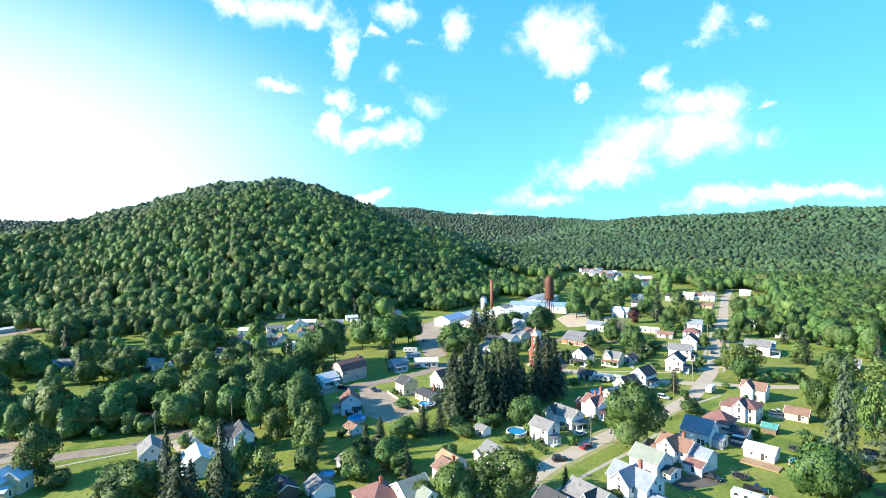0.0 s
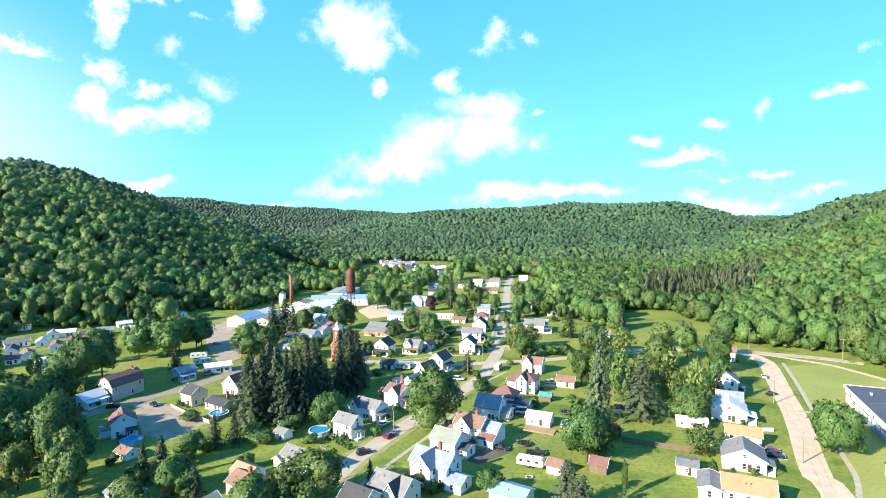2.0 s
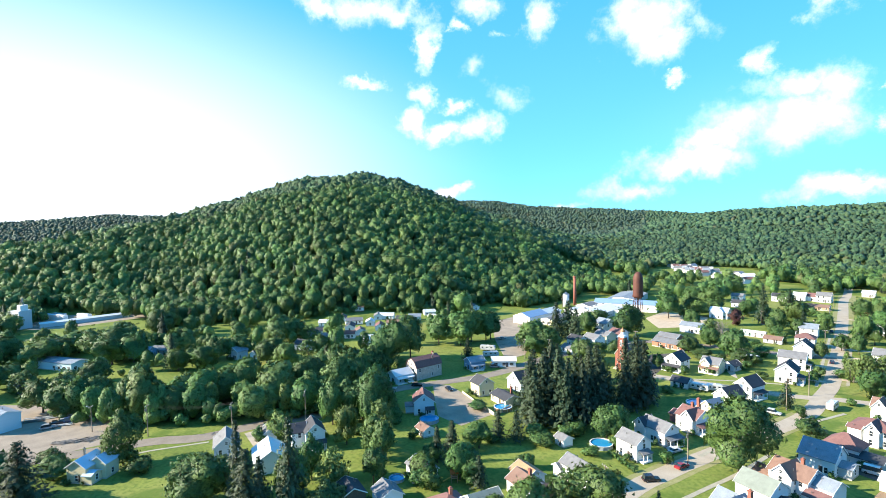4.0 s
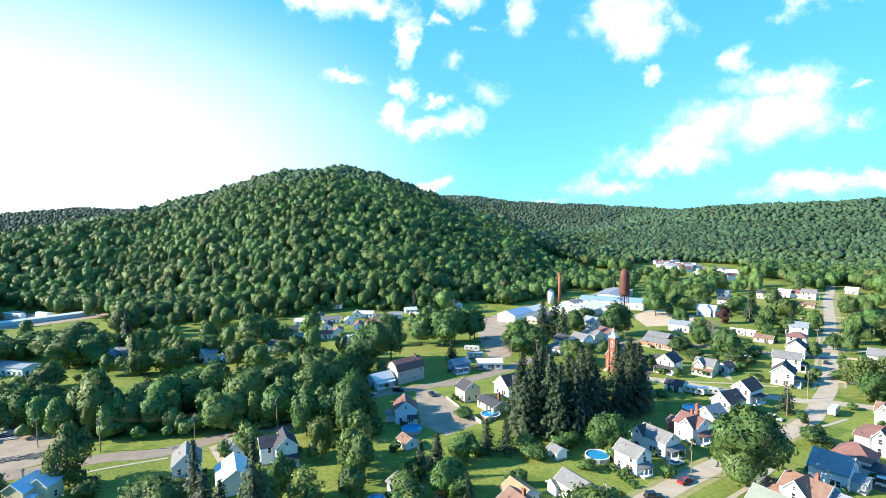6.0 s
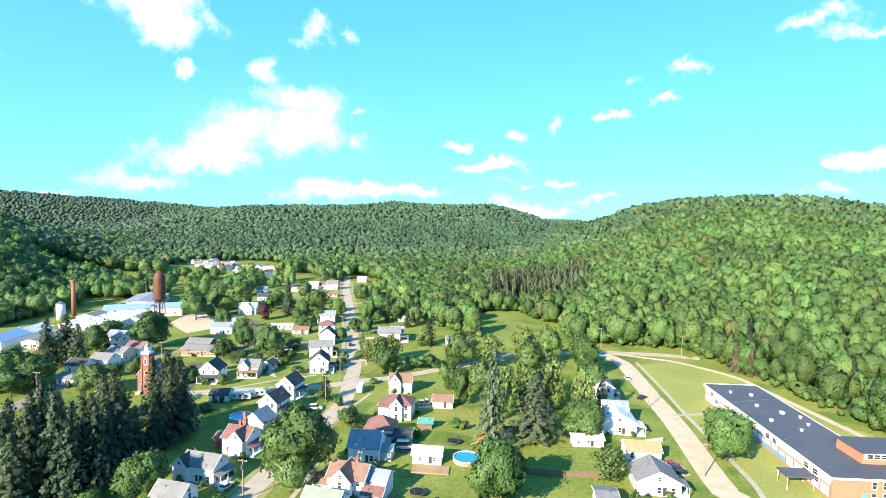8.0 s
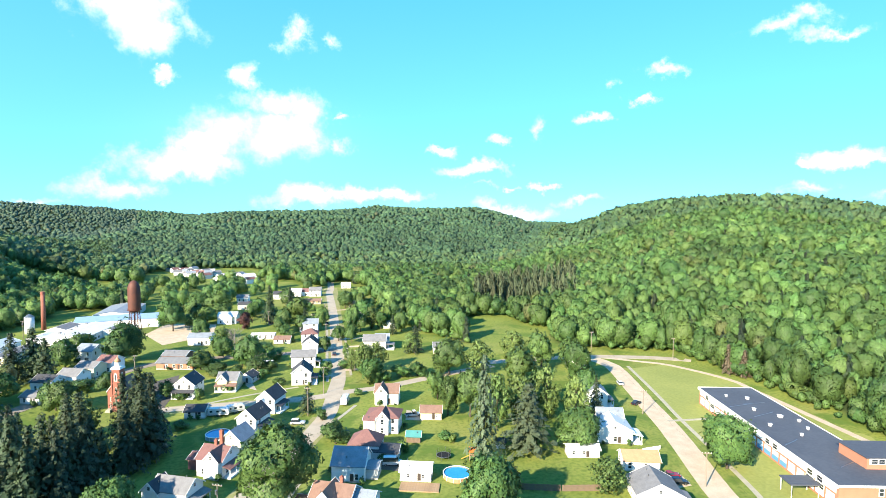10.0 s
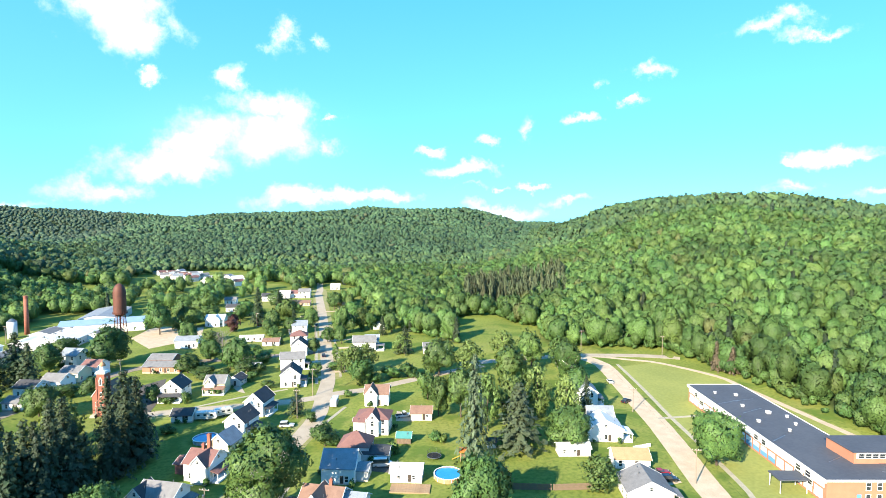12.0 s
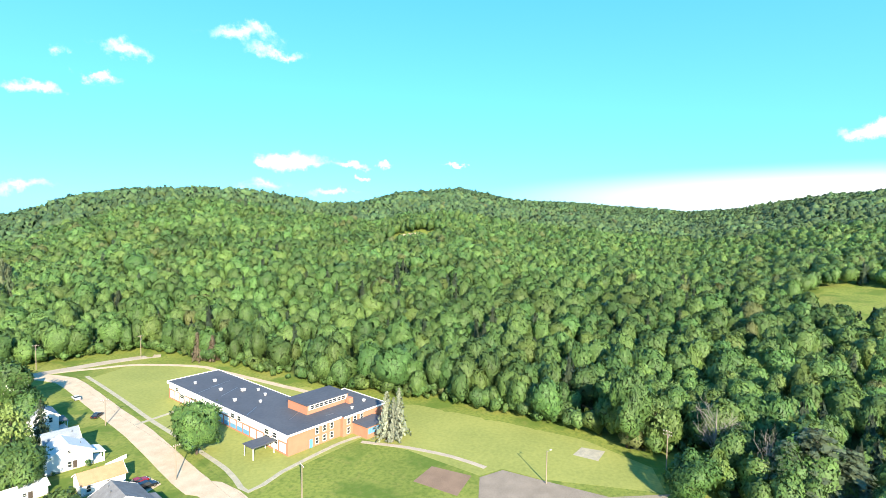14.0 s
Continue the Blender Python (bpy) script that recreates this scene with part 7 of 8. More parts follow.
tree("spruce", 69.4, 203.6, 16.4, 8.0)
tree("maple", 55.4, 188.7, 12.5, 13.0)
tree("tall", 56.5, 220.8, 15.7, 10.9)
tree("maple", 31.0, 218.9, 16.3, 12.6)
tree("tall", 45.1, 211.4, 17.9, 12.4)
tree("tall", 36.7, 207.4, 19.3, 10.0)
tree("maple", 77.0, 224.5, 13.1, 9.3)
tree("tall", 72.8, 293.0, 13.0, 14.7)
tree("maple", 79.1, 271.5, 16.0, 12.1)
tree("tall", 92.5, 269.8, 13.4, 14.0)
tree("bush", 4.5, 196.0, 3.5, 4.0)
tree("bush", 18.0, 201.5, 3.3, 4.6)
tree("bush", 20.2, 199.3, 3.1, 3.0)
tree("bush", -18.3, 225.7, 4.0, 4.2)
tree("bush", -5.0, 249.1, 2.7, 3.7)
tree("bush", -54.4, 287.8, 3.9, 7.1)
tree("bush", -54.4, 264.3, 3.0, 4.5)
tree("bush", -66.0, 298.8, 4.8, 6.9)
tree("maple", -71.4, 307.7, 6.0, 7.1)
tree("bush", -67.7, 276.3, 3.7, 4.8)
tree("maple", -63.6, 418.8, 10.9, 10.6)
tree("maple", -59.9, 436.5, 10.2, 9.4)
tree("spruce", -41.5, 460.4, 15.3, 9.0)
tree("maple", -81.6, 416.0, 11.5, 13.9)
tree("maple", -88.4, 404.5, 11.5, 11.9)
tree("maple", -98.0, 417.5, 11.4, 12.4)
tree("maple", -96.5, 393.9, 7.9, 9.3)
tree("maple", -43.1, 392.7, 7.4, 7.6)
tree("bush", -45.5, 324.2, 4.5, 9.3)
tree("maple", -53.5, 299.4, 7.6, 7.4)
tree("tall", -7.1, 304.6, 8.0, 4.0)
tree("bush", 0.0, 307.1, 4.3, 4.1)
tree("maple", 16.4, 368.9, 10.7, 8.6)
tree("spruce", 21.4, 351.9, 11.8, 7.8)
tree("maple", 27.5, 359.4, 12.2, 10.4)
tree("maple", -166.4, 155.8, 16.2, 14.6)
tree("maple", -146.9, 151.9, 15.1, 11.3)
tree("maple", -173.0, 141.9, 16.6, 15.6)
tree("maple", -158.3, 145.0, 18.2, 14.9)
tree("tall", -172.5, 173.1, 13.1, 14.5)
tree("maple", -190.8, 201.3, 13.5, 13.8)
tree("bush", -132.6, 129.0, 3.5, 7.4)
tree("maple", -164.3, 187.4, 7.3, 7.4)
tree("bush", -114.5, 136.5, 3.4, 4.2)
tree("bush", -92.9, 148.4, 2.7, 5.2)
tree("bush", -83.1, 157.6, 5.0, 7.1)
tree("maple", -81.1, 158.9, 3.4, 6.0)
tree("bush", -73.8, 168.4, 5.1, 6.6)
tree("maple", -104.6, 108.4, 9.5, 7.7)
tree("tall", -111.9, 101.0, 10.9, 10.5)
tree("maple", -103.1, 91.0, 7.8, 9.7)
tree("bush", -151.2, 105.3, 5.4, 6.2)
tree("spruce", -118.2, 83.3, 13.5, 8.4)
tree("bush", -162.7, 74.2, 5.0, 8.1)
tree("bush", -170.0, 74.8, 5.6, 6.2)
tree("maple", -129.4, 311.4, 13.3, 12.7)
tree("maple", -134.3, 340.2, 10.0, 12.5)
tree("maple", -98.1, 270.0, 8.3, 8.0)
tree("maple", -81.8, 353.4, 13.1, 10.3)
tree("maple", -87.1, 427.3, 18.5, 21.0)
tree("maple", -97.6, 428.1, 17.7, 16.9)
tree("bush", -30.3, 302.9, 4.7, 6.9)
tree("bush", -15.7, 283.1, 5.2, 4.8)
tree("bush", -63.0, 288.9, 4.6, 11.1)
tree("maple", -70.7, 297.4, 8.5, 11.5)
tree("bush", -69.0, 257.5, 2.7, 4.9)
tree("tall", 4.7, 280.6, 13.1, 12.2)
tree("bush", 31.9, 271.7, 6.2, 9.4)
tree("bush", -40.0, 308.4, 5.1, 8.8)
tree("maple", -46.2, 286.8, 7.2, 9.3)
tree("bush", -27.7, 271.3, 3.7, 5.6)
tree("bush", -2.1, 191.0, 2.5, 3.2)
tree("maple", -132.7, 134.7, 13.5, 8.2)
tree("bush", -130.3, 143.3, 5.6, 8.4)
tree("maple", -128.9, 121.1, 12.5, 7.7)
tree("spruce", -98.4, 134.8, 10.4, 7.3)
tree("tall", -116.9, 123.6, 16.5, 11.2)
tree("maple", -94.4, 116.5, 7.8, 8.3)
tree("bush", -135.7, 127.4, 4.7, 6.0)
tree("maple", -132.5, 76.2, 12.0, 15.3)
tree("bush", -177.5, 58.2, 6.8, 10.2)
tree("spruce", -92.9, 184.8, 22.9, 13.1)
tree("spruce", -95.2, 179.6, 23.3, 12.8)
tree("spruce", -91.2, 190.5, 23.6, 12.6)
tree("spruce", -80.9, 177.4, 22.8, 12.3)
tree("spruce", -78.7, 182.6, 23.0, 11.8)
tree("spruce", -75.2, 182.1, 18.7, 10.6)
tree("spruce", -91.1, 176.4, 18.9, 11.4)
tree("spruce", -83.5, 172.7, 19.2, 11.4)
tree("maple", -137.2, 259.9, 14.8, 16.4)
tree("spruce", -64.3, 208.2, 19.1, 9.9)
tree("spruce", -72.3, 192.5, 15.6, 9.3)
tree("spruce", -69.6, 197.3, 12.1, 8.3)
tree("maple", -175.6, 257.1, 18.5, 15.5)
tree("maple", -170.1, 268.3, 16.3, 12.6)
tree("maple", -108.8, 254.2, 10.1, 9.9)
tree("tall", -0.4, 277.5, 13.5, 11.2)
tree("bush", -14.9, 210.1, 4.3, 8.5)
tree("maple", -87.4, 126.2, 7.9, 7.7)
tree("maple", -75.5, 139.3, 4.4, 4.1)
tree("maple", -64.7, 317.5, 10.8, 10.4)
tree("bush", -52.7, 274.5, 3.7, 7.3)
tree("bush", -20.7, 295.2, 3.7, 5.9)
tree("maple", -74.9, 260.1, 6.7, 5.9)
tree("bush", -35.0, 267.3, 3.5, 5.9)
tree("maple", -29.8, 373.1, 9.5, 9.8)
tree("maple", -9.6, 342.0, 8.4, 9.0)
tree("bush", -7.2, 288.1, 3.9, 8.7)
tree("maple", 8.5, 397.2, 14.1, 14.5)
tree("maple", -1.6, 448.3, 12.7, 13.6)
tree("maple", -41.4, 365.8, 9.6, 8.9)
tree("bush", -62.5, 227.6, 2.6, 5.6)
tree("maple", 34.9, 267.7, 15.8, 14.4)
tree("maple", 23.9, 222.1, 13.6, 8.4)
tree("tall", 48.2, 266.0, 15.3, 14.0)
tree("maple", 61.5, 251.7, 14.6, 15.0)
tree("maple", 83.8, 246.4, 16.9, 12.2)
tree("bluespruce", 10.3, 127.9, 12.9, 12.8)
tree("maple", 22.6, 161.1, 9.9, 10.3)
tree("silverspruce", 121.7, 126.4, 15.2, 7.9)
tree("silverspruce", 125.5, 124.3, 15.4, 7.3)
tree("silverspruce", 121.2, 123.7, 14.0, 6.4)
tree("tall", -5.5, 281.8, 10.5, 5.9)
tree("maple", -2.7, 336.6, 10.2, 7.7)
tree("maple", -17.0, 319.8, 7.8, 6.1)
tree("maple", -2.1, 360.7, 15.8, 10.4)
tree("maple", -17.5, 274.3, 4.5, 4.6)
tree("maple", -337.2, 85.7, 15.4, 20.5)
tree("maple", -323.2, 94.9, 13.7, 19.9)
tree("maple", -339.2, 78.5, 16.5, 25.7)
tree("maple", -295.1, 76.5, 9.8, 16.1)
tree("maple", -287.9, 63.7, 13.8, 18.7)
tree("maple", -243.4, 74.8, 13.4, 13.5)
tree("maple", -234.9, 78.5, 14.7, 15.8)
tree("maple", -233.2, 85.3, 12.4, 13.2)
tree("tall", -274.4, 77.0, 10.5, 13.9)
tree("spruce", -166.1, 48.1, 17.6, 18.0)
tree("maple", -177.0, 42.0, 14.2, 15.9)
tree("maple", -262.1, 98.5, 12.2, 13.6)
tree("bush", -187.6, 60.7, 5.0, 8.5)
tree("maple", -296.5, 118.5, 14.1, 16.8)
tree("maple", -220.9, 165.4, 11.6, 12.1)
tree("maple", -234.2, 164.3, 11.1, 11.4)
tree("maple", -246.1, 138.9, 12.5, 14.2)
tree("maple", -258.5, 157.6, 10.9, 10.9)
tree("maple", -256.8, 132.0, 11.2, 11.6)
tree("tall", -222.7, 180.7, 10.9, 11.4)


# ---- shrubs along the house walls ----
def foundation_shrubs():
    rng = random.Random(4)
    homes = [ob for ob in bpy.data.objects if ob.parent is None and ob.get("category") == "house"]
    homes.sort(key=lambda ob: (ob.matrix_basis.translation.x, ob.matrix_basis.translation.y))
    for ob in homes:
        m = ob.matrix_basis
        if (m.translation - Vector((-10, 24, 0))).length > 330:
            continue
        walls = [c for c in ob.children if c.name.split(".")[0] == "wall"]
        if not walls:
            continue
        xs, ys = [v.co.x for v in walls[0].data.vertices], [v.co.y for v in walls[0].data.vertices]
        for _ in range(rng.randint(2, 4)):
            high = rng.uniform(0.9, 2.2)
            if rng.random() < 0.6:
                p = Vector((rng.uniform(min(xs), max(xs)), min(ys) - high * 0.5 - 0.3, 0))
            else:
                p = Vector((rng.choice((min(xs) - high * 0.5 - 0.3, max(xs) + high * 0.5 + 0.3)), rng.uniform(min(ys), max(ys)), 0))
            q = m @ p
            tree("shrub", q.x, q.y, high, high * rng.uniform(0.9, 1.4))


foundation_shrubs()

# ---- school ----
def school():
    rz = -14.0
    x, y = 99.5, 144.4
    t = thing("school", "long flat-roofed brick school with white and blue panelled side", "school", pose(x, y, 0, 0, 0, rz) @ Matrix.Scale(1.2, 4))
    # local frame: x east along the end wall, y north along the long side
    long, wide, high = 60.0, 15.4, 4.9
    bm = bmesh.new()
    block(bm, 0, wide, 0, long, -0.4, high)
    part("wing", bm, "orange_brick", t)
    bm = bmesh.new()
    block(bm, wide, 30.0, -1.0, 15.5, -0.4, high + 0.05)
    part("hall", bm, "orange_brick", t)
    bm = bmesh.new()
    block(bm, -0.35, wide + 0.3, -0.3, long + 0.3, high, high + 0.12)
    block(bm, wide + 0.3, 30.3, -1.3, 15.8, high + 0.06, high + 0.18)
    part("roof", bm, "membrane", t)
    bm = bmesh.new()
    block(bm, -0.45, -0.36, -0.4, long + 0.4, high - 0.45, high + 0.3)
    block(bm, -0.45, wide + 0.2, -0.40, -0.31, high - 0.15, high + 0.3)
    block(bm, -0.45, wide + 0.4, long + 0.31, long + 0.40, high - 0.45, high + 0.3)
    block(bm, wide + 0.31, wide + 0.4, 15.9, long + 0.4, high - 0.2, high + 0.3)
    block(bm, wide + 0.2, 30.4, -1.40, -1.31, high - 0.1, high + 0.34)
    block(bm, 30.31, 30.4, -1.4, 15.9, high - 0.1, high + 0.34)
    block(bm, wide + 0.4, 30.4, 15.81, 15.9, high - 0.1, high + 0.34)
    part("parapet", bm, "trim", t)
    bm = bmesh.new()
    block(bm, 10.5, 24.0, 7.0, 15.2, high, 7.4)
    part("clerestory", bm, "orange_brick", t)
    bm = bmesh.new()
    block(bm, 10.2, 24.3, 6.7, 15.5, 7.4, 7.6)
    part("clerestory_roof", bm, "membrane", t)
    bm = bmesh.new()
    block(bm, 11.0, 23.5, 6.9, 6.99, 6.1, 7.3)
    part("clerestory_band", bm, "trim", t)
    for i in range(8):
        window(t, Matrix.Translation((12.0 + i * 1.45, 6.88, 6.7)) @ Matrix.Scale(0.75, 4), "wide")
    bm = bmesh.new()
    block(bm, 22.8, 24.2, 5.2, 6.6, high, 6.6)
    part("stair_head", bm, "orange_brick", t)
    # long side: white band above, windows between blue panels below
    bm = bmesh.new()
    block(bm, -0.10, -0.02, 0.6, long - 0.4, 3.1, high - 0.46)
    part("fascia", bm, "trim", t)
    n = 19
    for i in range(n):
        yy = 2.2 + i * (long - 4.4) / (n - 1)
        bm = bmesh.new()
        block(bm, -0.09, -0.02, yy - 1.25, yy + 1.25, 0.5, 1.5)
        part("panel", bm, "blue_panel" if 4 < i < 15 else "trim", t)
        if i in (1, 2, 16):
            window(t, face_matrix(Matrix(), -0.03, yy, 2.3, -90), "strip")
        else:
            bm = bmesh.new()
            block(bm, -0.08, -0.02, yy - 1.2, yy + 1.2, 1.6, 2.65)
            part("glazed_panel", bm, "cyan" if 3 < i < 15 else "trim", t, "pale blue glazed wall panel")
        if i in (1, 2, 6, 7, 11, 17):
            window(t, face_matrix(Matrix(), -0.12, yy, 3.75, -90), "wide")
    # end wall: two rows of windows, white corner glazing
    for i in range(6):
        for z in (1.3, 3.7):
            window(t, face_matrix(Matrix(), 8.2 + (i % 3) * 2.2 + (9.0 if i > 2 else 0.0), -0.0 if i < 3 and 8.2 + i * 2.2 < wide else -1.0, z, 0), "tall")
    door_on(t, Matrix.Translation((6.4, 0, 0.1)), "blue_panel")
    # rooftop things
    for k, (lx, ly, s) in enumerate(((4, 52, 0.8), (9, 50, 1.1), (6, 41, 1.0), (10, 36, 1.5), (4, 30, 1.0), (8, 24, 0.7), (13, 33, 0.8), (12, 28, 0.7), (26, 10, 0.9), (27, 4, 0.9), (21, 2, 0.7), (18, 13, 0.8))):
        bm = bmesh.new()
        z, s = high + 0.12, s * 0.62
        block(bm, lx - s / 2, lx + s / 2, ly - s / 2, ly + s / 2, z, z + 0.5)
        block(bm, lx - s / 2 - 0.1, lx + s / 2 + 0.1, ly - s / 2 - 0.1, ly + s / 2 + 0.1, z + 0.5, z + 0.62)
        part("roof_vent", bm, "white_roof", t)
    for k, (lx, ly, r, s) in enumerate(((5, 45, 20, 9), (9, 46.5, 14, 7), (7, 38, 28, 8), (3, 20, 35, 6), (16.5, 3, -8, 6), (8, 9, 30, 5))):
        bm = bmesh.new()
        block(bm, -s / 2, s / 2, -0.10, 0.10, high + 0.121, high + 0.135, Matrix.Translation((lx, ly, 0)) @ Matrix.Rotation(radians(r), 4, "Z"))
        part("roof_seam", bm, "metal", t)
    # entrance canopy on the long side
    bm = bmesh.new()
    block(bm, -6.6, -0.6, 4.0, 8.2, 2.75, 3.0)
    part("canopy", bm, "membrane", t)
    for px in (-6.3, -0.9):
        for py in (4.3, 7.9):
            bm = bmesh.new()
            rod(bm, (px, py, 0), (px, py, 2.75), 0.09)
            part("canopy_post", bm, "trim", t)
    # glazed link to the far side
    bm = bmesh.new()
    block(bm, 18.6, 25.5, -6.5, -1.0, -0.3, 3.0)
    part("link", bm, "orange_brick", t)
    bm = bmesh.new()
    block(bm, 18.3, 25.8, -6.8, -0.9, 3.0, 3.2)
    part("link_roof", bm, "membrane", t)
    bm = bmesh.new()
    block(bm, 24.0, 27.0, -8.5, -6.5, -0.3, 3.6)
    part("end_pier", bm, "brick", t)
    for i in range(5):
        bm = bmesh.new()
        block(bm, 18.9 + i * 1.3, 20.0 + i * 1.3, -6.58, -6.5, 1.2, 2.6)
        part("panel", bm, "blue_panel", t)


school()

# ---- vehicles ----
def wheel(parent, x, y, r, wide):
    bm = bmesh.new()
    bmesh.ops.create_cone(bm, cap_ends=True, segments=14, radius1=r, radius2=r, depth=wide)
    bmesh.ops.transform(bm, matrix=Matrix.Translation((x, y, r)) @ Matrix.Rotation(radians(90), 4, "X"), verts=bm.verts)
    tyre = part("wheel", bm, "rubber", parent)
    bm = bmesh.new()
    bmesh.ops.create_cone(bm, cap_ends=True, segments=12, radius1=r * 0.6, radius2=r * 0.6, depth=wide + 0.03)
    bmesh.ops.transform(bm, matrix=Matrix.Translation((x, y, r)) @ Matrix.Rotation(radians(90), 4, "X"), verts=bm.verts)
    part("rim", bm, "metal", tyre)


def car(label, spot, heading, paint, kind="sedan", category="car"):
    """A car that points along heading (degrees clockwise from north)."""
    t = thing("pickup_truck" if kind == "pickup" else "van" if kind == "van" else "car", label, category, pose(spot[0], spot[1], 0.06, 0, 0, 90 - heading), "parked vehicles")
    long, wide, high = {"sedan": (4.6, 1.8, 1.45), "suv": (4.7, 1.9, 1.75), "pickup": (5.7, 2.0, 1.85), "van": (5.4, 2.0, 2.3)}[kind]
    a, belt = long / 2, 0.92 if kind != "van" else 1.15
    bm = bmesh.new()
    prism(bm, [(-a, 0.35), (-a + 0.1, belt - 0.08), (-a + 0.5, belt), (a - 1.0, belt), (a - 0.15, belt - 0.15), (a, 0.6), (a - 0.05, 0.3), (-a + 0.1, 0.28)], -wide / 2, wide / 2, "y")
    bmesh.ops.transform(bm, matrix=Matrix.Rotation(radians(90), 4, "Z") @ Matrix.Rotation(radians(90), 4, "Z") @ Matrix.Diagonal((1, 1, 1, 1)), verts=bm.verts)
    bmesh.ops.recalc_face_normals(bm, faces=bm.faces)
    bmesh.ops.bevel(bm, geom=bm.edges[:], offset=0.06, segments=2, affect="EDGES")
    part("body", bm, paint, t, smooth=False)
    r0, r1 = {"sedan": (-1.5, 0.75), "suv": (-2.1, 0.8), "pickup": (-0.4, 1.35), "van": (-2.55, 1.7)}[kind]
    bm = bmesh.new()
    lean0, lean1 = (0.5, 0.6) if kind == "sedan" else (0.2, 0.6)
    vs = []
    for z, k, s in ((belt - 0.02, 0.0, 0.0), (high - 0.06, 1.0, 0.16)):
        vs.append([bm.verts.new(p) for p in ((r0 + lean0 * k, -wide / 2 + 0.07 + s, z), (r1 - lean1 * k, -wide / 2 + 0.07 + s, z), (r1 - lean1 * k, wide / 2 - 0.07 - s, z), (r0 + lean0 * k, wide / 2 - 0.07 - s, z))])
    for i in range(4):
        bm.faces.new((vs[0][i], vs[0][(i + 1) % 4], vs[1][(i + 1) % 4], vs[1][i]))
    bm.faces.new(vs[1])
    part("glazing", bm, "glass", t)
    bm = bmesh.new()
    block(bm, r0 + lean0 - 0.05, r1 - lean1 + 0.05, -wide / 2 + 0.2, wide / 2 - 0.2, high - 0.08, high)
    part("roof", bm, paint, t)
    if kind == "pickup":
        bm = bmesh.new()
        block(bm, -a + 0.15, -0.55, -wide / 2 + 0.15, wide / 2 - 0.15, belt, belt + 0.03)
        part("bed_liner", bm, "rubber", t)
    for sx in (-a + 0.95, a - 0.95):
        for sy in (-wide / 2 + 0.1, wide / 2 - 0.1):
            wheel(t, sx, sy, 0.34, 0.24)
    for sy in (-wide / 2 + 0.3, wide / 2 - 0.3):
        bm = bmesh.new()
        block(bm, a - 0.06, a + 0.02, sy - 0.18, sy + 0.18, 0.55, 0.72)
        part("headlight", bm, "trim", t)
        bm = bmesh.new()
        block(bm, -a - 0.02, -a + 0.05, sy - 0.14, sy + 0.14, 0.6, 0.78)
        part("tail_light", bm, "car_red", t)


car("dark red car parked at the kerb", (-41.4, 164.1), 22, "car_red")
car("dark blue car on the grass verge", (-45.9, 151.8), 50, "car_dark", "suv")
car("white van beside the hip-roofed house", (0.5, 189.1), 100, "car_white", "van", "van")
car("white pickup truck on the driveway", (12.1, 223.8), 85, "car_white", "pickup", "truck")
car("dark pickup truck behind the house", (-6.6, 159.7), 110, "car_dark", "pickup", "truck")
car("black pickup truck by the camper", (3.9, 157.3), 95, "car_dark", "pickup", "truck")
car("dark red car beside the bungalow", (71.3, 166.9), 100, "car_red")
car("dark grey car beside the bungalow", (70.9, 163.2), 100, "car_dark", "suv")
car("white car parked at the road edge", (100.6, 241.1), 15, "car_white")
car("dark car parked at the road edge", (93.7, 218.5), 60, "car_dark")
car("white car under the street trees", (-45.5, 173.2), 30, "car_white")
car("white car on a driveway by the maple", (-26.1, 224.3), 100, "car_white", "suv")
car("dark car by the mill road", (-134.7, 181.6), 120, "car_dark")
car("grey car by the blue porch house", (-154.6, 168.5), 60, "car_silver")
car("dark car near the pale blue house", (-148.5, 178.0), 60, "car_dark", "suv")
car("grey car beside the orange garage", (-136.8, 220.0), 45, "car_silver", "suv")
car("silver car in the works yard", (-164.3, 272.0), 30, "car_silver")
car("dark car on the upper street", (-12.5, 312.1), 0, "car_dark")
car("dark car in the upper street", (-15.2, 390.1), 0, "car_dark")
car("silver car near the upper houses", (-66.8, 326.6), 60, "car_silver")
car("red car beside the school road", (76.5, 131.8), 110, "car_red")
car("dark car beside the school road", (70.6, 135.6), 100, "car_dark")


def camper(label, spot, heading, long=6.2, name="camper", category="camper"):
    t = thing(name, label, category, pose(spot[0], spot[1], 0.03, 0, 0, 90 - heading), "parked vehicles")
    bm = bmesh.new()
    prism(bm, [(-long / 2, 0.6), (long / 2 - 0.3, 0.6), (long / 2, 1.2), (long / 2 - 0.2, 2.5), (long / 2 - 0.7, 2.8), (-long / 2 + 0.15, 2.8), (-long / 2, 2.5)], -1.15, 1.15, "y")
    bmesh.ops.transform(bm, matrix=Matrix.Rotation(radians(180), 4, "Z"), verts=bm.verts)
    bmesh.ops.recalc_face_normals(bm, faces=bm.faces)
    bmesh.ops.bevel(bm, geom=bm.edges[:], offset=0.08, segments=2, affect="EDGES")
    part("shell", bm, "car_white", t)
    for sx in (-0.45, 0.45):
        for sy in (-1.0, 1.0):
            wheel(t, sx, sy, 0.34, 0.22)
    for i in range(3):
        for side in (-1, 1):
            bm = bmesh.new()
            x = -long / 3 + i * long / 3.4
            block(bm, x - 0.45, x + 0.45, side * 1.15 - 0.02, side * 1.15 + 0.02, 1.6, 2.2)
            part("window", bm, "glass", t)
    bm = bmesh.new()
    block(bm, -long / 2 + 0.2, long / 2 - 0.6, -1.19, -1.13, 1.0, 1.18)
    part("stripe", bm, "car_silver", t)
    bm = bmesh.new()
    block(bm, -0.4, 0.4, -0.35, 0.35, 2.8, 3.0)
    part("roof_hatch", bm, "trim", t)


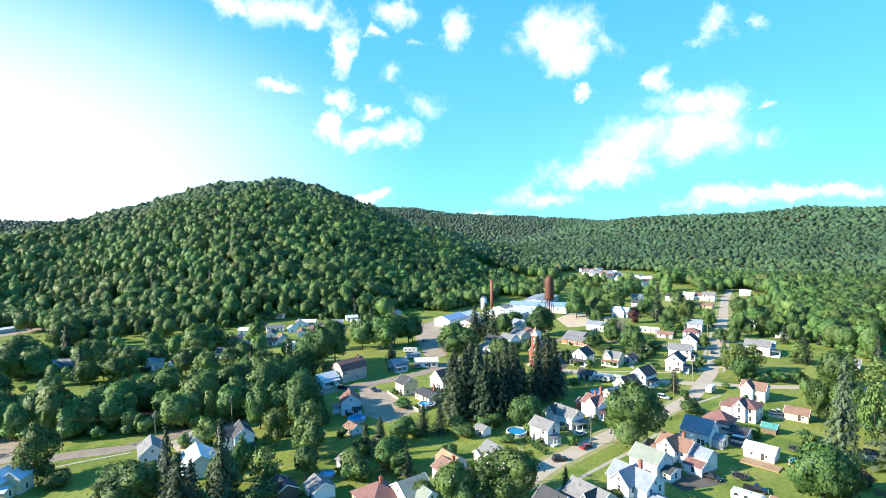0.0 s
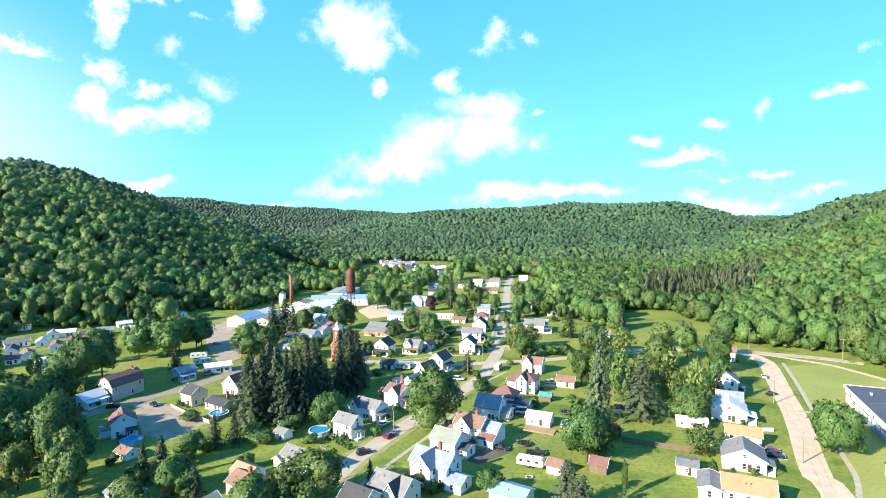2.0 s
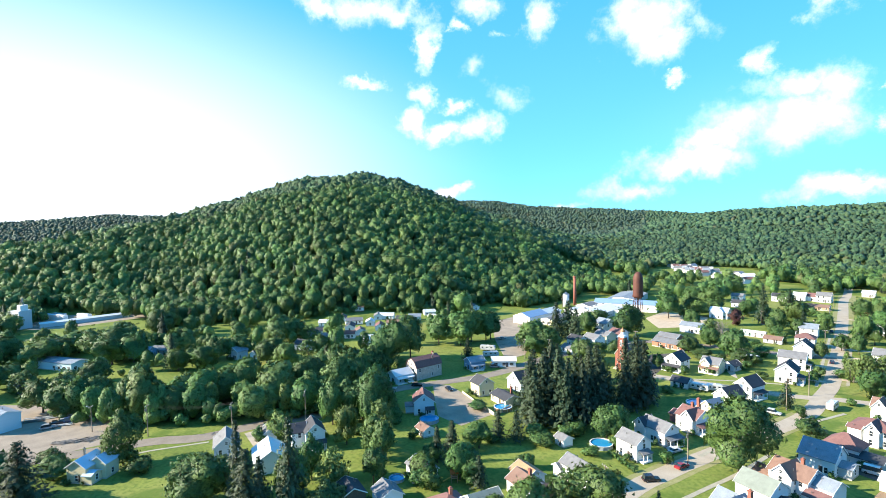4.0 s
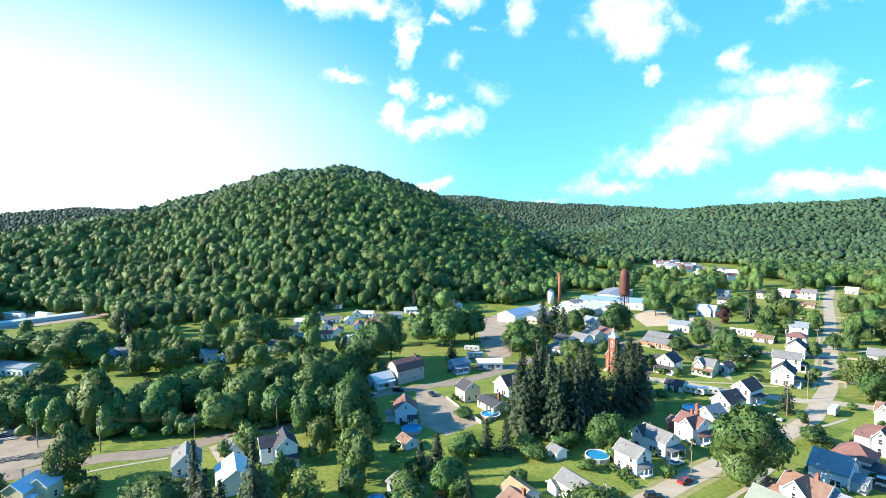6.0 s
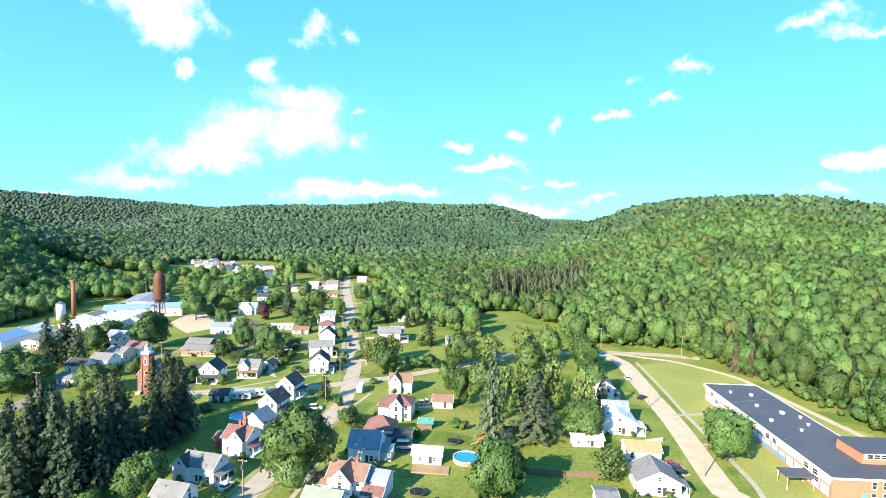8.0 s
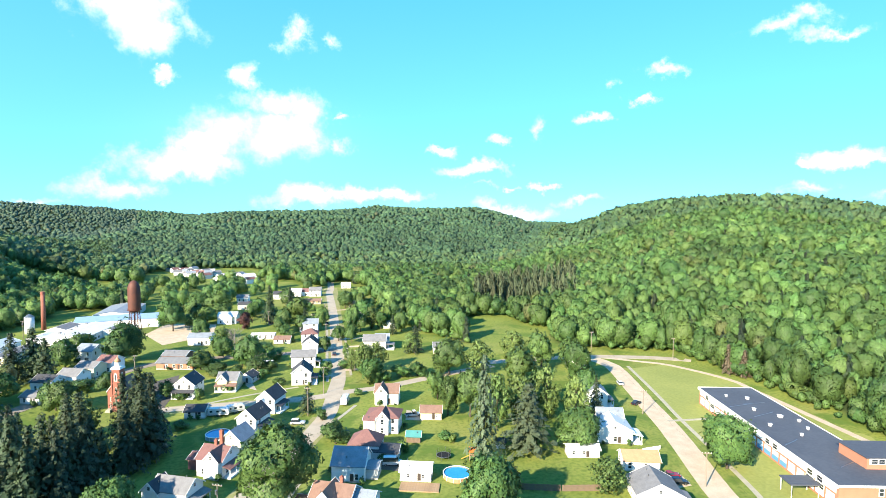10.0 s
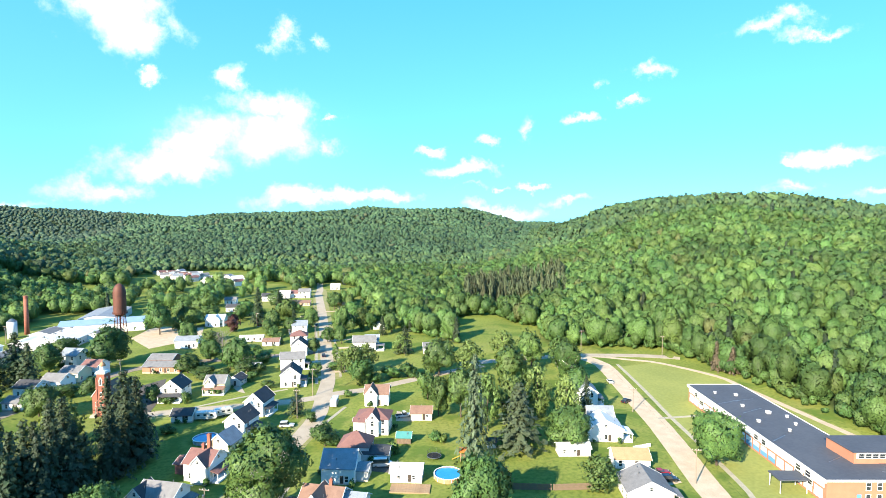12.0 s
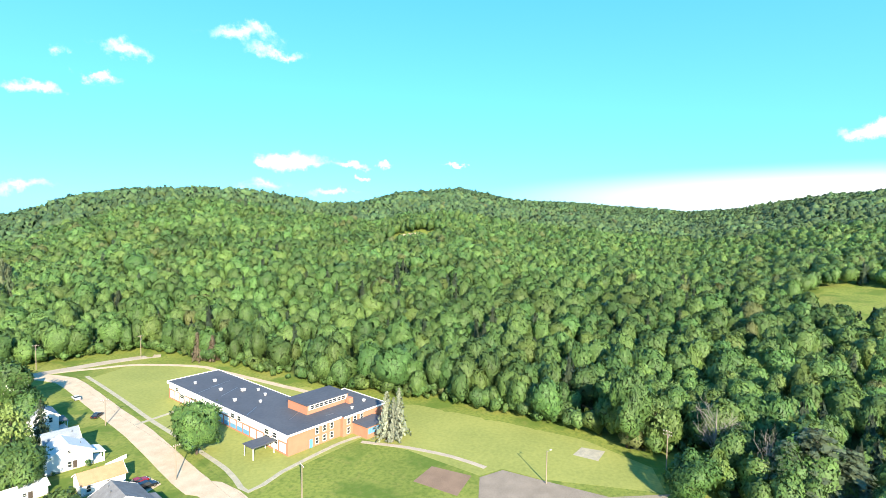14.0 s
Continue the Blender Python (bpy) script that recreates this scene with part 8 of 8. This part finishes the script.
camper("white camper trailer on the lawn", (2.2, 149.6), 105, 7.5)
camper("white box truck stopped in the street", (-10.2, 240.9), 12, 6.5, "box_truck", "truck")
camper("white camper trailer beside the cross street", (-52.5, 237.3), 95, 7.0)
camper("white camper trailer in the roadside yard", (-47.6, 239.6), 70, 6.0)
camper("white trailer near the orange garage", (-148.8, 235.4), 45, 8.0)
camper("white trailer behind the blue house", (-156.9, 245.2), 70, 8.0)
camper("white trailer in the works yard", (-238.6, 302.2), 80, 9.0)
camper("white rail trailer at the hill foot", (-484.4, 153.8), 75, 14.0)
camper("white rail trailer near the sheds", (-465.9, 163.5), 75, 12.0)


# ---- garden things ----
def pool(spot, across, label, deck=False, rim="trim", high=1.15):
    t = thing("swimming_pool", label, "pool", pose(spot[0], spot[1], 0))
    bm = bmesh.new()
    r = across / 2
    tube(bm, [(0, 0, -0.1, r), (0, 0, high, r), (0, 0, high, r - 0.12), (0, 0, high - 0.3, r - 0.12)], 32, cap=False)
    part("pool_wall", bm, "tan_roof" if deck else "pool_wall", t, smooth=False)
    bm = bmesh.new()
    tube(bm, [(0, 0, high, r + 0.1), (0, 0, high + 0.08, r + 0.1), (0, 0, high + 0.08, r - 0.15), (0, 0, high, r - 0.15)], 32, cap=False)
    part("rim", bm, rim, t)
    bm = bmesh.new()
    bmesh.ops.create_circle(bm, cap_ends=True, segments=32, radius=r - 0.13)
    bmesh.ops.translate(bm, verts=bm.verts, vec=(0, 0, high - 0.18))
    part("water", bm, "water", t)
    for i in range(12):
        a = 2 * math.pi * i / 12
        bm = bmesh.new()
        block(bm, -0.05, 0.05, -0.04, 0.06, 0, high, Matrix.Rotation(a, 4, "Z") @ Matrix.Translation((0, r + 0.04, 0)))
        part("upright", bm, rim, t)


pool((16.3, 178.8), 7.4, "round above-ground pool with tan wall and blue water", True)
pool((-49.6, 218.7), 7.2, "round above-ground pool with covered blue water", False)
pool((-64.5, 165.0), 6.7, "round above-ground pool beside a white house", False)
pool((-119.9, 150.7), 6.5, "round above-ground pool with dark blue wall", False, "blue_panel")
pool((-100.8, 113.3), 4.1, "small inflatable blue pool on the lawn", False, "blue_panel", 0.7)
pool((-105.2, 175.1), 6.5, "pool with white deck beside the garage", True)


def trampoline(spot, label):
    t = thing("trampoline", label, "trampoline", pose(spot[0], spot[1], 0))
    bm = bmesh.new()
    tube(bm, [(0, 0, 0.8, 1.9), (0, 0, 0.85, 1.9)], 24)
    part("mat", bm, "rubber", t)
    bm = bmesh.new()
    tube(bm, [(0, 0, 0.78, 2.05), (0, 0, 0.9, 2.05), (0, 0, 0.9, 1.9), (0, 0, 0.78, 1.9)], 24, cap=False)
    part("frame", bm, "metal", t)
    for i in range(6):
        a = i * math.pi / 3
        bm = bmesh.new()
        rod(bm, (2.0 * math.cos(a), 2.0 * math.sin(a), 0), (2.0 * math.cos(a), 2.0 * math.sin(a), 2.4), 0.04)
        part("pole", bm, "metal", t)
    bm = bmesh.new()
    for i in range(24):
        a = i * math.pi / 12
        rod(bm, (1.97 * math.cos(a), 1.97 * math.sin(a), 0.85), (1.97 * math.cos(a), 1.97 * math.sin(a), 2.3), 0.012, 3)
    for z in (1.2, 1.6, 2.0, 2.3):
        for i in range(24):
            a, b = i * math.pi / 12, (i + 1) * math.pi / 12
            rod(bm, (1.97 * math.cos(a), 1.97 * math.sin(a), z), (1.97 * math.cos(b), 1.97 * math.sin(b), z), 0.012, 3)
    part("net", bm, "wire", t)


trampoline((15.2, 190.4), "black netted trampoline on the lawn")
trampoline((0.4, 163.1), "black netted trampoline behind the brown-roofed house")


def playset(spot, rz, label):
    t = thing("playset", label, "playset", pose(spot[0], spot[1], 0, 0, 0, rz))
    for x in (-0.8, 0.8):
        for y in (-0.8, 0.8):
            bm = bmesh.new()
            block(bm, x - 0.07, x + 0.07, y - 0.07, y + 0.07, 0, 2.8)
            part("post", bm, "deck", t)
    bm = bmesh.new()
    block(bm, -0.9, 0.9, -0.9, 0.9, 1.3, 1.42)
    part("platform", bm, "deck", t)
    bm = bmesh.new()
    prism(bm, gable_profile(1.8, 2.8, 0.9, 0.25, 0.1), -1.1, 1.1)
    part("roof", bm, "orange", t)
    bm = bmesh.new()
    vs = block(bm, -3.2, -0.9, -0.3, 0.3, 0.1, 0.2)
    for v in vs:
        if v.co.x > -2:
            v.co.z += 1.2
    part("slide", bm, "yellow", t)
    bm = bmesh.new()
    for y in (-0.86, 0.86):
        block(bm, -0.8, 0.8, y - 0.04, y + 0.04, 1.8, 1.95)
    part("railing", bm, "deck", t)


playset((22.9, 187.3), -20, "wooden playset with orange roof and yellow slide")
playset((-87.7, 121.5), 40, "small orange and yellow play frame on the lawn")


def fence(a, b, label, high=1.7, step=0.3, material="wood", rails=True):
    a, b = Vector((*a, 0)), Vector((*b, 0))
    n = int((b - a).length / step)
    ang = math.atan2(b.y - a.y, b.x - a.x)
    t = thing("fence", label, "fence", Matrix.Translation(a) @ Matrix.Rotation(ang, 4, "Z"))
    bm = bmesh.new()
    block(bm, -step * 0.46, step * 0.46, -0.015, 0.015, 0.05, high)
    me = mesh_of(bm, "board", material)
    for i in range(n):
        shared("board", me, t, Matrix.Translation((i * step + step / 2, 0, random.uniform(-0.04, 0.04))))
    bm = bmesh.new()
    for z in (0.4, high - 0.35):
        block(bm, 0, n * step, 0.02, 0.08, z, z + 0.1)
    part("rail", bm, material, t)


fence((30.2, 168.8), (39.9, 165.9), "weathered brown board fence along the lawn")
fence((39.9, 165.9), (53.4, 163.3), "weathered brown board fence along the garden")
fence((72.6, 181.8), (79.0, 182.5), "white picket fence beside the porch", 1.2, 0.4, "trim")
fence((-109.0, 170.3), (-104.2, 167.6), "pale board fence round the pool", 1.4, 0.4, "cream")
fence((-104.2, 167.6), (-103.3, 178.3), "pale board fence beside the pool", 1.4, 0.4, "cream")
fence((-128.4, 182.0), (-109.0, 170.3), "low pale fence along the lot", 0.9, 0.5, "cream")

c = (5.6, 175.1)
deck = thing("deck", "pale wooden deck in front of the garage", "deck", pose(c[0], c[1], 0, 0, 0, -17))
bm = bmesh.new()
block(bm, -5.0, 5.0, -0.12, 0.12, 0.0, 0.3)
board = mesh_of(bm, "board", "deck")
for i in range(16):
    shared("board", board, deck, Matrix.Translation((0, -2.1 + i * 0.27, random.uniform(-0.01, 0.01))))


def fire_ring(spot):
    t = thing("fire_ring", "ring of stones round a garden fire pit", "fire pit", pose(spot[0], spot[1], 0))
    for i in range(14):
        a = 2 * math.pi * i / 14
        bm = bmesh.new()
        block(bm, -0.16, 0.16, -0.13, 0.13, 0, 0.3, Matrix.Rotation(a, 4, "Z") @ Matrix.Translation((0, 0.9, 0)))
        part("stone", bm, "stone", t)
    bm = bmesh.new()
    tube(bm, [(0, 0, 0.0, 0.8), (0, 0, 0.06, 0.78)], 14)
    part("ash", bm, "tar", t)


fire_ring((1.7, 143.3))

# a row of low bushes, a scrap yard
a, b = Vector((-60.4, 161.2)), Vector((-51.4, 154.3))
for i in range(8):
    q = a.lerp(b, i / 7)
    tree("bush", q.x, q.y, 1.3 + 0.2 * (i % 3), 1.7)
for k, (spot, turn, paint, kind) in enumerate((((-223.0, 70.5), 20, "car_silver", "suv"), ((-225.5, 73.4), 20, "car_dark", "sedan"), ((-225.5, 75.7), 25, "car_silver", "sedan"), ((-224.3, 77.6), 15, "car_blue", "suv"), ((-222.8, 79.7), 25, "car_dark", "suv"), ((-221.5, 81.6), 20, "car_silver", "pickup"),
                                               ((-202.6, 86.0), 30, "car_blue", "suv"), ((-202.3, 88.3), 30, "car_silver", "sedan"), ((-201.0, 90.1), 30, "car_dark", "sedan"))):
    car("old %s vehicle in the scrap yard row" % {"car_silver": "silver", "car_dark": "dark", "car_blue": "blue"}[paint], spot, turn, paint, kind)


def scrap(spot, rz, seed, half=2.2, finish="deadwood"):
    r = random.Random(seed)
    t = thing("timber_stack", "loose stack of grey weathered boards on gravel", "timber stack", pose(spot[0], spot[1], 0.05, 0, 0, rz), "timber stacks")
    for i in range(14):
        bm = bmesh.new()
        block(bm, -half, half, -0.12, 0.12, 0, 0.1, pose(r.uniform(-0.4, 0.4), r.uniform(-1.2, 1.2), (i // 4) * 0.11 + 0.02, 0, 0, r.uniform(-14, 14)))
        part("board", bm, finish, t)


for k, spot in enumerate(((-205.4, 68.0), (-203.8, 70.4), (-201.9, 73.1), (-199.9, 75.7))):
    scrap(spot, 35 + k * 20, k)
for k, spot in enumerate(((-236.3, 68.2), (-236.9, 71.7), (-236.1, 75.0), (-233.5, 78.1), (-229.6, 80.7), (-223.5, 73.2))):
    scrap(spot, 62, 20 + k, 4.6, "white_roof" if k % 2 else "metal")

# ---- poles and wires ----
def pole(spot, high, rz, arms=1, lamp=False, label="weathered wooden utility pole with a crossarm", drum=True):
    t = thing("street_lamp" if lamp else "utility_pole", label, "lamp post" if lamp else "utility pole", pose(spot[0], spot[1], float(land(*spot)), 0, 0, rz), "" if lamp else "utility poles")
    bm = bmesh.new()
    tube(bm, [(0, 0, -0.3, 0.17), (0, 0, high, 0.11)], 8)
    part("shaft", bm, "pole", t)
    for k in range(arms):
        bm = bmesh.new()
        block(bm, -1.2, 1.2, -0.06, 0.06, high - 0.5 - k * 0.9, high - 0.37 - k * 0.9)
        part("crossarm", bm, "pole", t)
        for x in (-1.05, -0.4, 0.4, 1.05):
            bm = bmesh.new()
            tube(bm, [(x, 0, high - 0.37 - k * 0.9, 0.05), (x, 0, high - 0.15 - k * 0.9, 0.06)], 6)
            part("insulator", bm, "trim", t)
    if lamp:
        bm = bmesh.new()
        rod(bm, (0, 0, high - 0.4), (0, -1.2, high - 0.1), 0.04)
        part("arm", bm, "metal", t)
        bm = bmesh.new()
        block(bm, -0.15, 0.15, -1.6, -1.1, high - 0.18, high - 0.04)
        part("lamp_head", bm, "trim", t)
    elif drum:
        bm = bmesh.new()
        tube(bm, [(0, -0.42, high - 2.2, 0.26), (0, -0.42, high - 1.3, 0.26)], 12)
        part("transformer", bm, "metal", t)
    return Vector((*spot, float(land(*spot)) + high - 0.2))


def wires(a, b, rz, count=3, sag=1.2):
    t = thing("cable", "thin black power cables strung between poles", "cable", Matrix())
    side = Vector((math.cos(radians(rz)), math.sin(radians(rz)), 0))
    for k in range(count):
        off = side * (-1.05 + 2.1 * k / max(count - 1, 1))
        bm = bmesh.new()
        pts = [a.lerp(b, i / 10) + off - Vector((0, 0, sag * 4 * (i / 10) * (1 - i / 10))) for i in range(11)]
        rings = [[bm.verts.new(p + q) for q in (Vector((0, 0, 0.018)), side * 0.015, side * -0.015)] for p in pts]
        for r0, r1 in zip(rings, rings[1:]):
            for i in range(3):
                bm.faces.new((r0[i], r0[(i + 1) % 3], r1[(i + 1) % 3], r1[i]))
        part("wire", bm, "wire", t)


p1 = pole((-51.2, 133.3), 10.0, -30)
p2 = pole((-40.5, 167.0), 10.0, -25)
p3 = pole((-23.0, 230.9), 10.0, -20)
p4 = pole((-17.8, 253.6), 10.5, -4)
p5 = pole((-16.2, 338), 10.5, 0)
p6 = pole((-16.8, 408), 10.5, 0)
p7 = pole((-16.8, 480), 10.5, 0)
p0 = pole((-86, 74), 10.0, -30)
for a, b in ((p0, p1), (p1, p2), (p2, p3), (p3, p4), (p4, p5), (p5, p6), (p6, p7)):
    wires(a, b, -15, 3)
m1 = pole((-207.1, 78.2), 9.0, -50, lamp=True, label="wooden lamp post beside the gravel yard")
m2 = pole((-187.5, 87.6), 10.5, -50)
m3 = pole((-163.8, 103.5), 11.5, -50)
m4 = pole((-155.5, 126.3), 11.0, -50)
m5 = pole((-155.7, 153.3), 10.5, -40)
m6 = pole((-152.3, 193.4), 10.5, -30)
m7 = pole((-131.7, 239.4), 10.5, -30)
for a, b in ((m2, m3), (m3, m4), (m4, m5), (m5, m6), (m6, m7)):
    wires(a, b, -45, 4)
e1 = pole((76.8, 160.5), 9.1, -18, drum=False)
e2 = pole((90.6, 209.4), 8.4, -18, drum=False)
e3 = pole((114.6, 291.6), 10.6, -18)
e4 = pole((147.6, 272.2), 10.2, -18)
e0 = pole((53, 86), 8.5, -18)
for a, b in ((e0, e1), (e1, e2), (e2, e3), (e3, e4)):
    wires(a, b, -18, 2, 0.8)
pole((117.3, 76.7), 8.6, 60, arms=0, lamp=True, label="wooden light pole on the school field")
pole((83.6, 126.4), 8.6, 60, arms=1, drum=False)
f1 = pole((139.3, 49.6), 11.0, 70, arms=2)
f2 = pole((168.5, 135.9), 11.0, 70, arms=1)
f3 = pole((164.1, 102.5), 11.0, 70, arms=1)
wires(f1, f3, 75, 4)
wires(f3, f2, 75, 4)
for spot, high in (((-124.2, 250.7), 9.0), ((-95.6, 292.9), 9.0), ((-4.3, 281.7), 9.5), ((-50.9, 393.4), 9.0), ((-177.8, 379.7), 10.0), ((-89.0, 427.4), 9.0), ((-91.5, 517.9), 9.0)):
    pole(spot, high, -10)

# ---- far hamlet ----
rng = random.Random(4)
for k in range(36):
    along = (k + rng.uniform(-0.4, 0.4)) / 36
    x, y = -186 + 92 * along + rng.uniform(-14, 14), 752 - 124 * along + rng.uniform(-22, 22)
    house("small far hamlet house with pale walls", (x, y), (0, 0), rng.choice((-30, 10, 40, 70)), rng.uniform(8, 12), 7, rng.uniform(3, 5), 2.0, rng.choice(("white", "white", "cream", "pale")), rng.choice(("grey_roof", "red_roof", "slate_roof", "white_roof")), group="houses of the far hamlet", windows="")
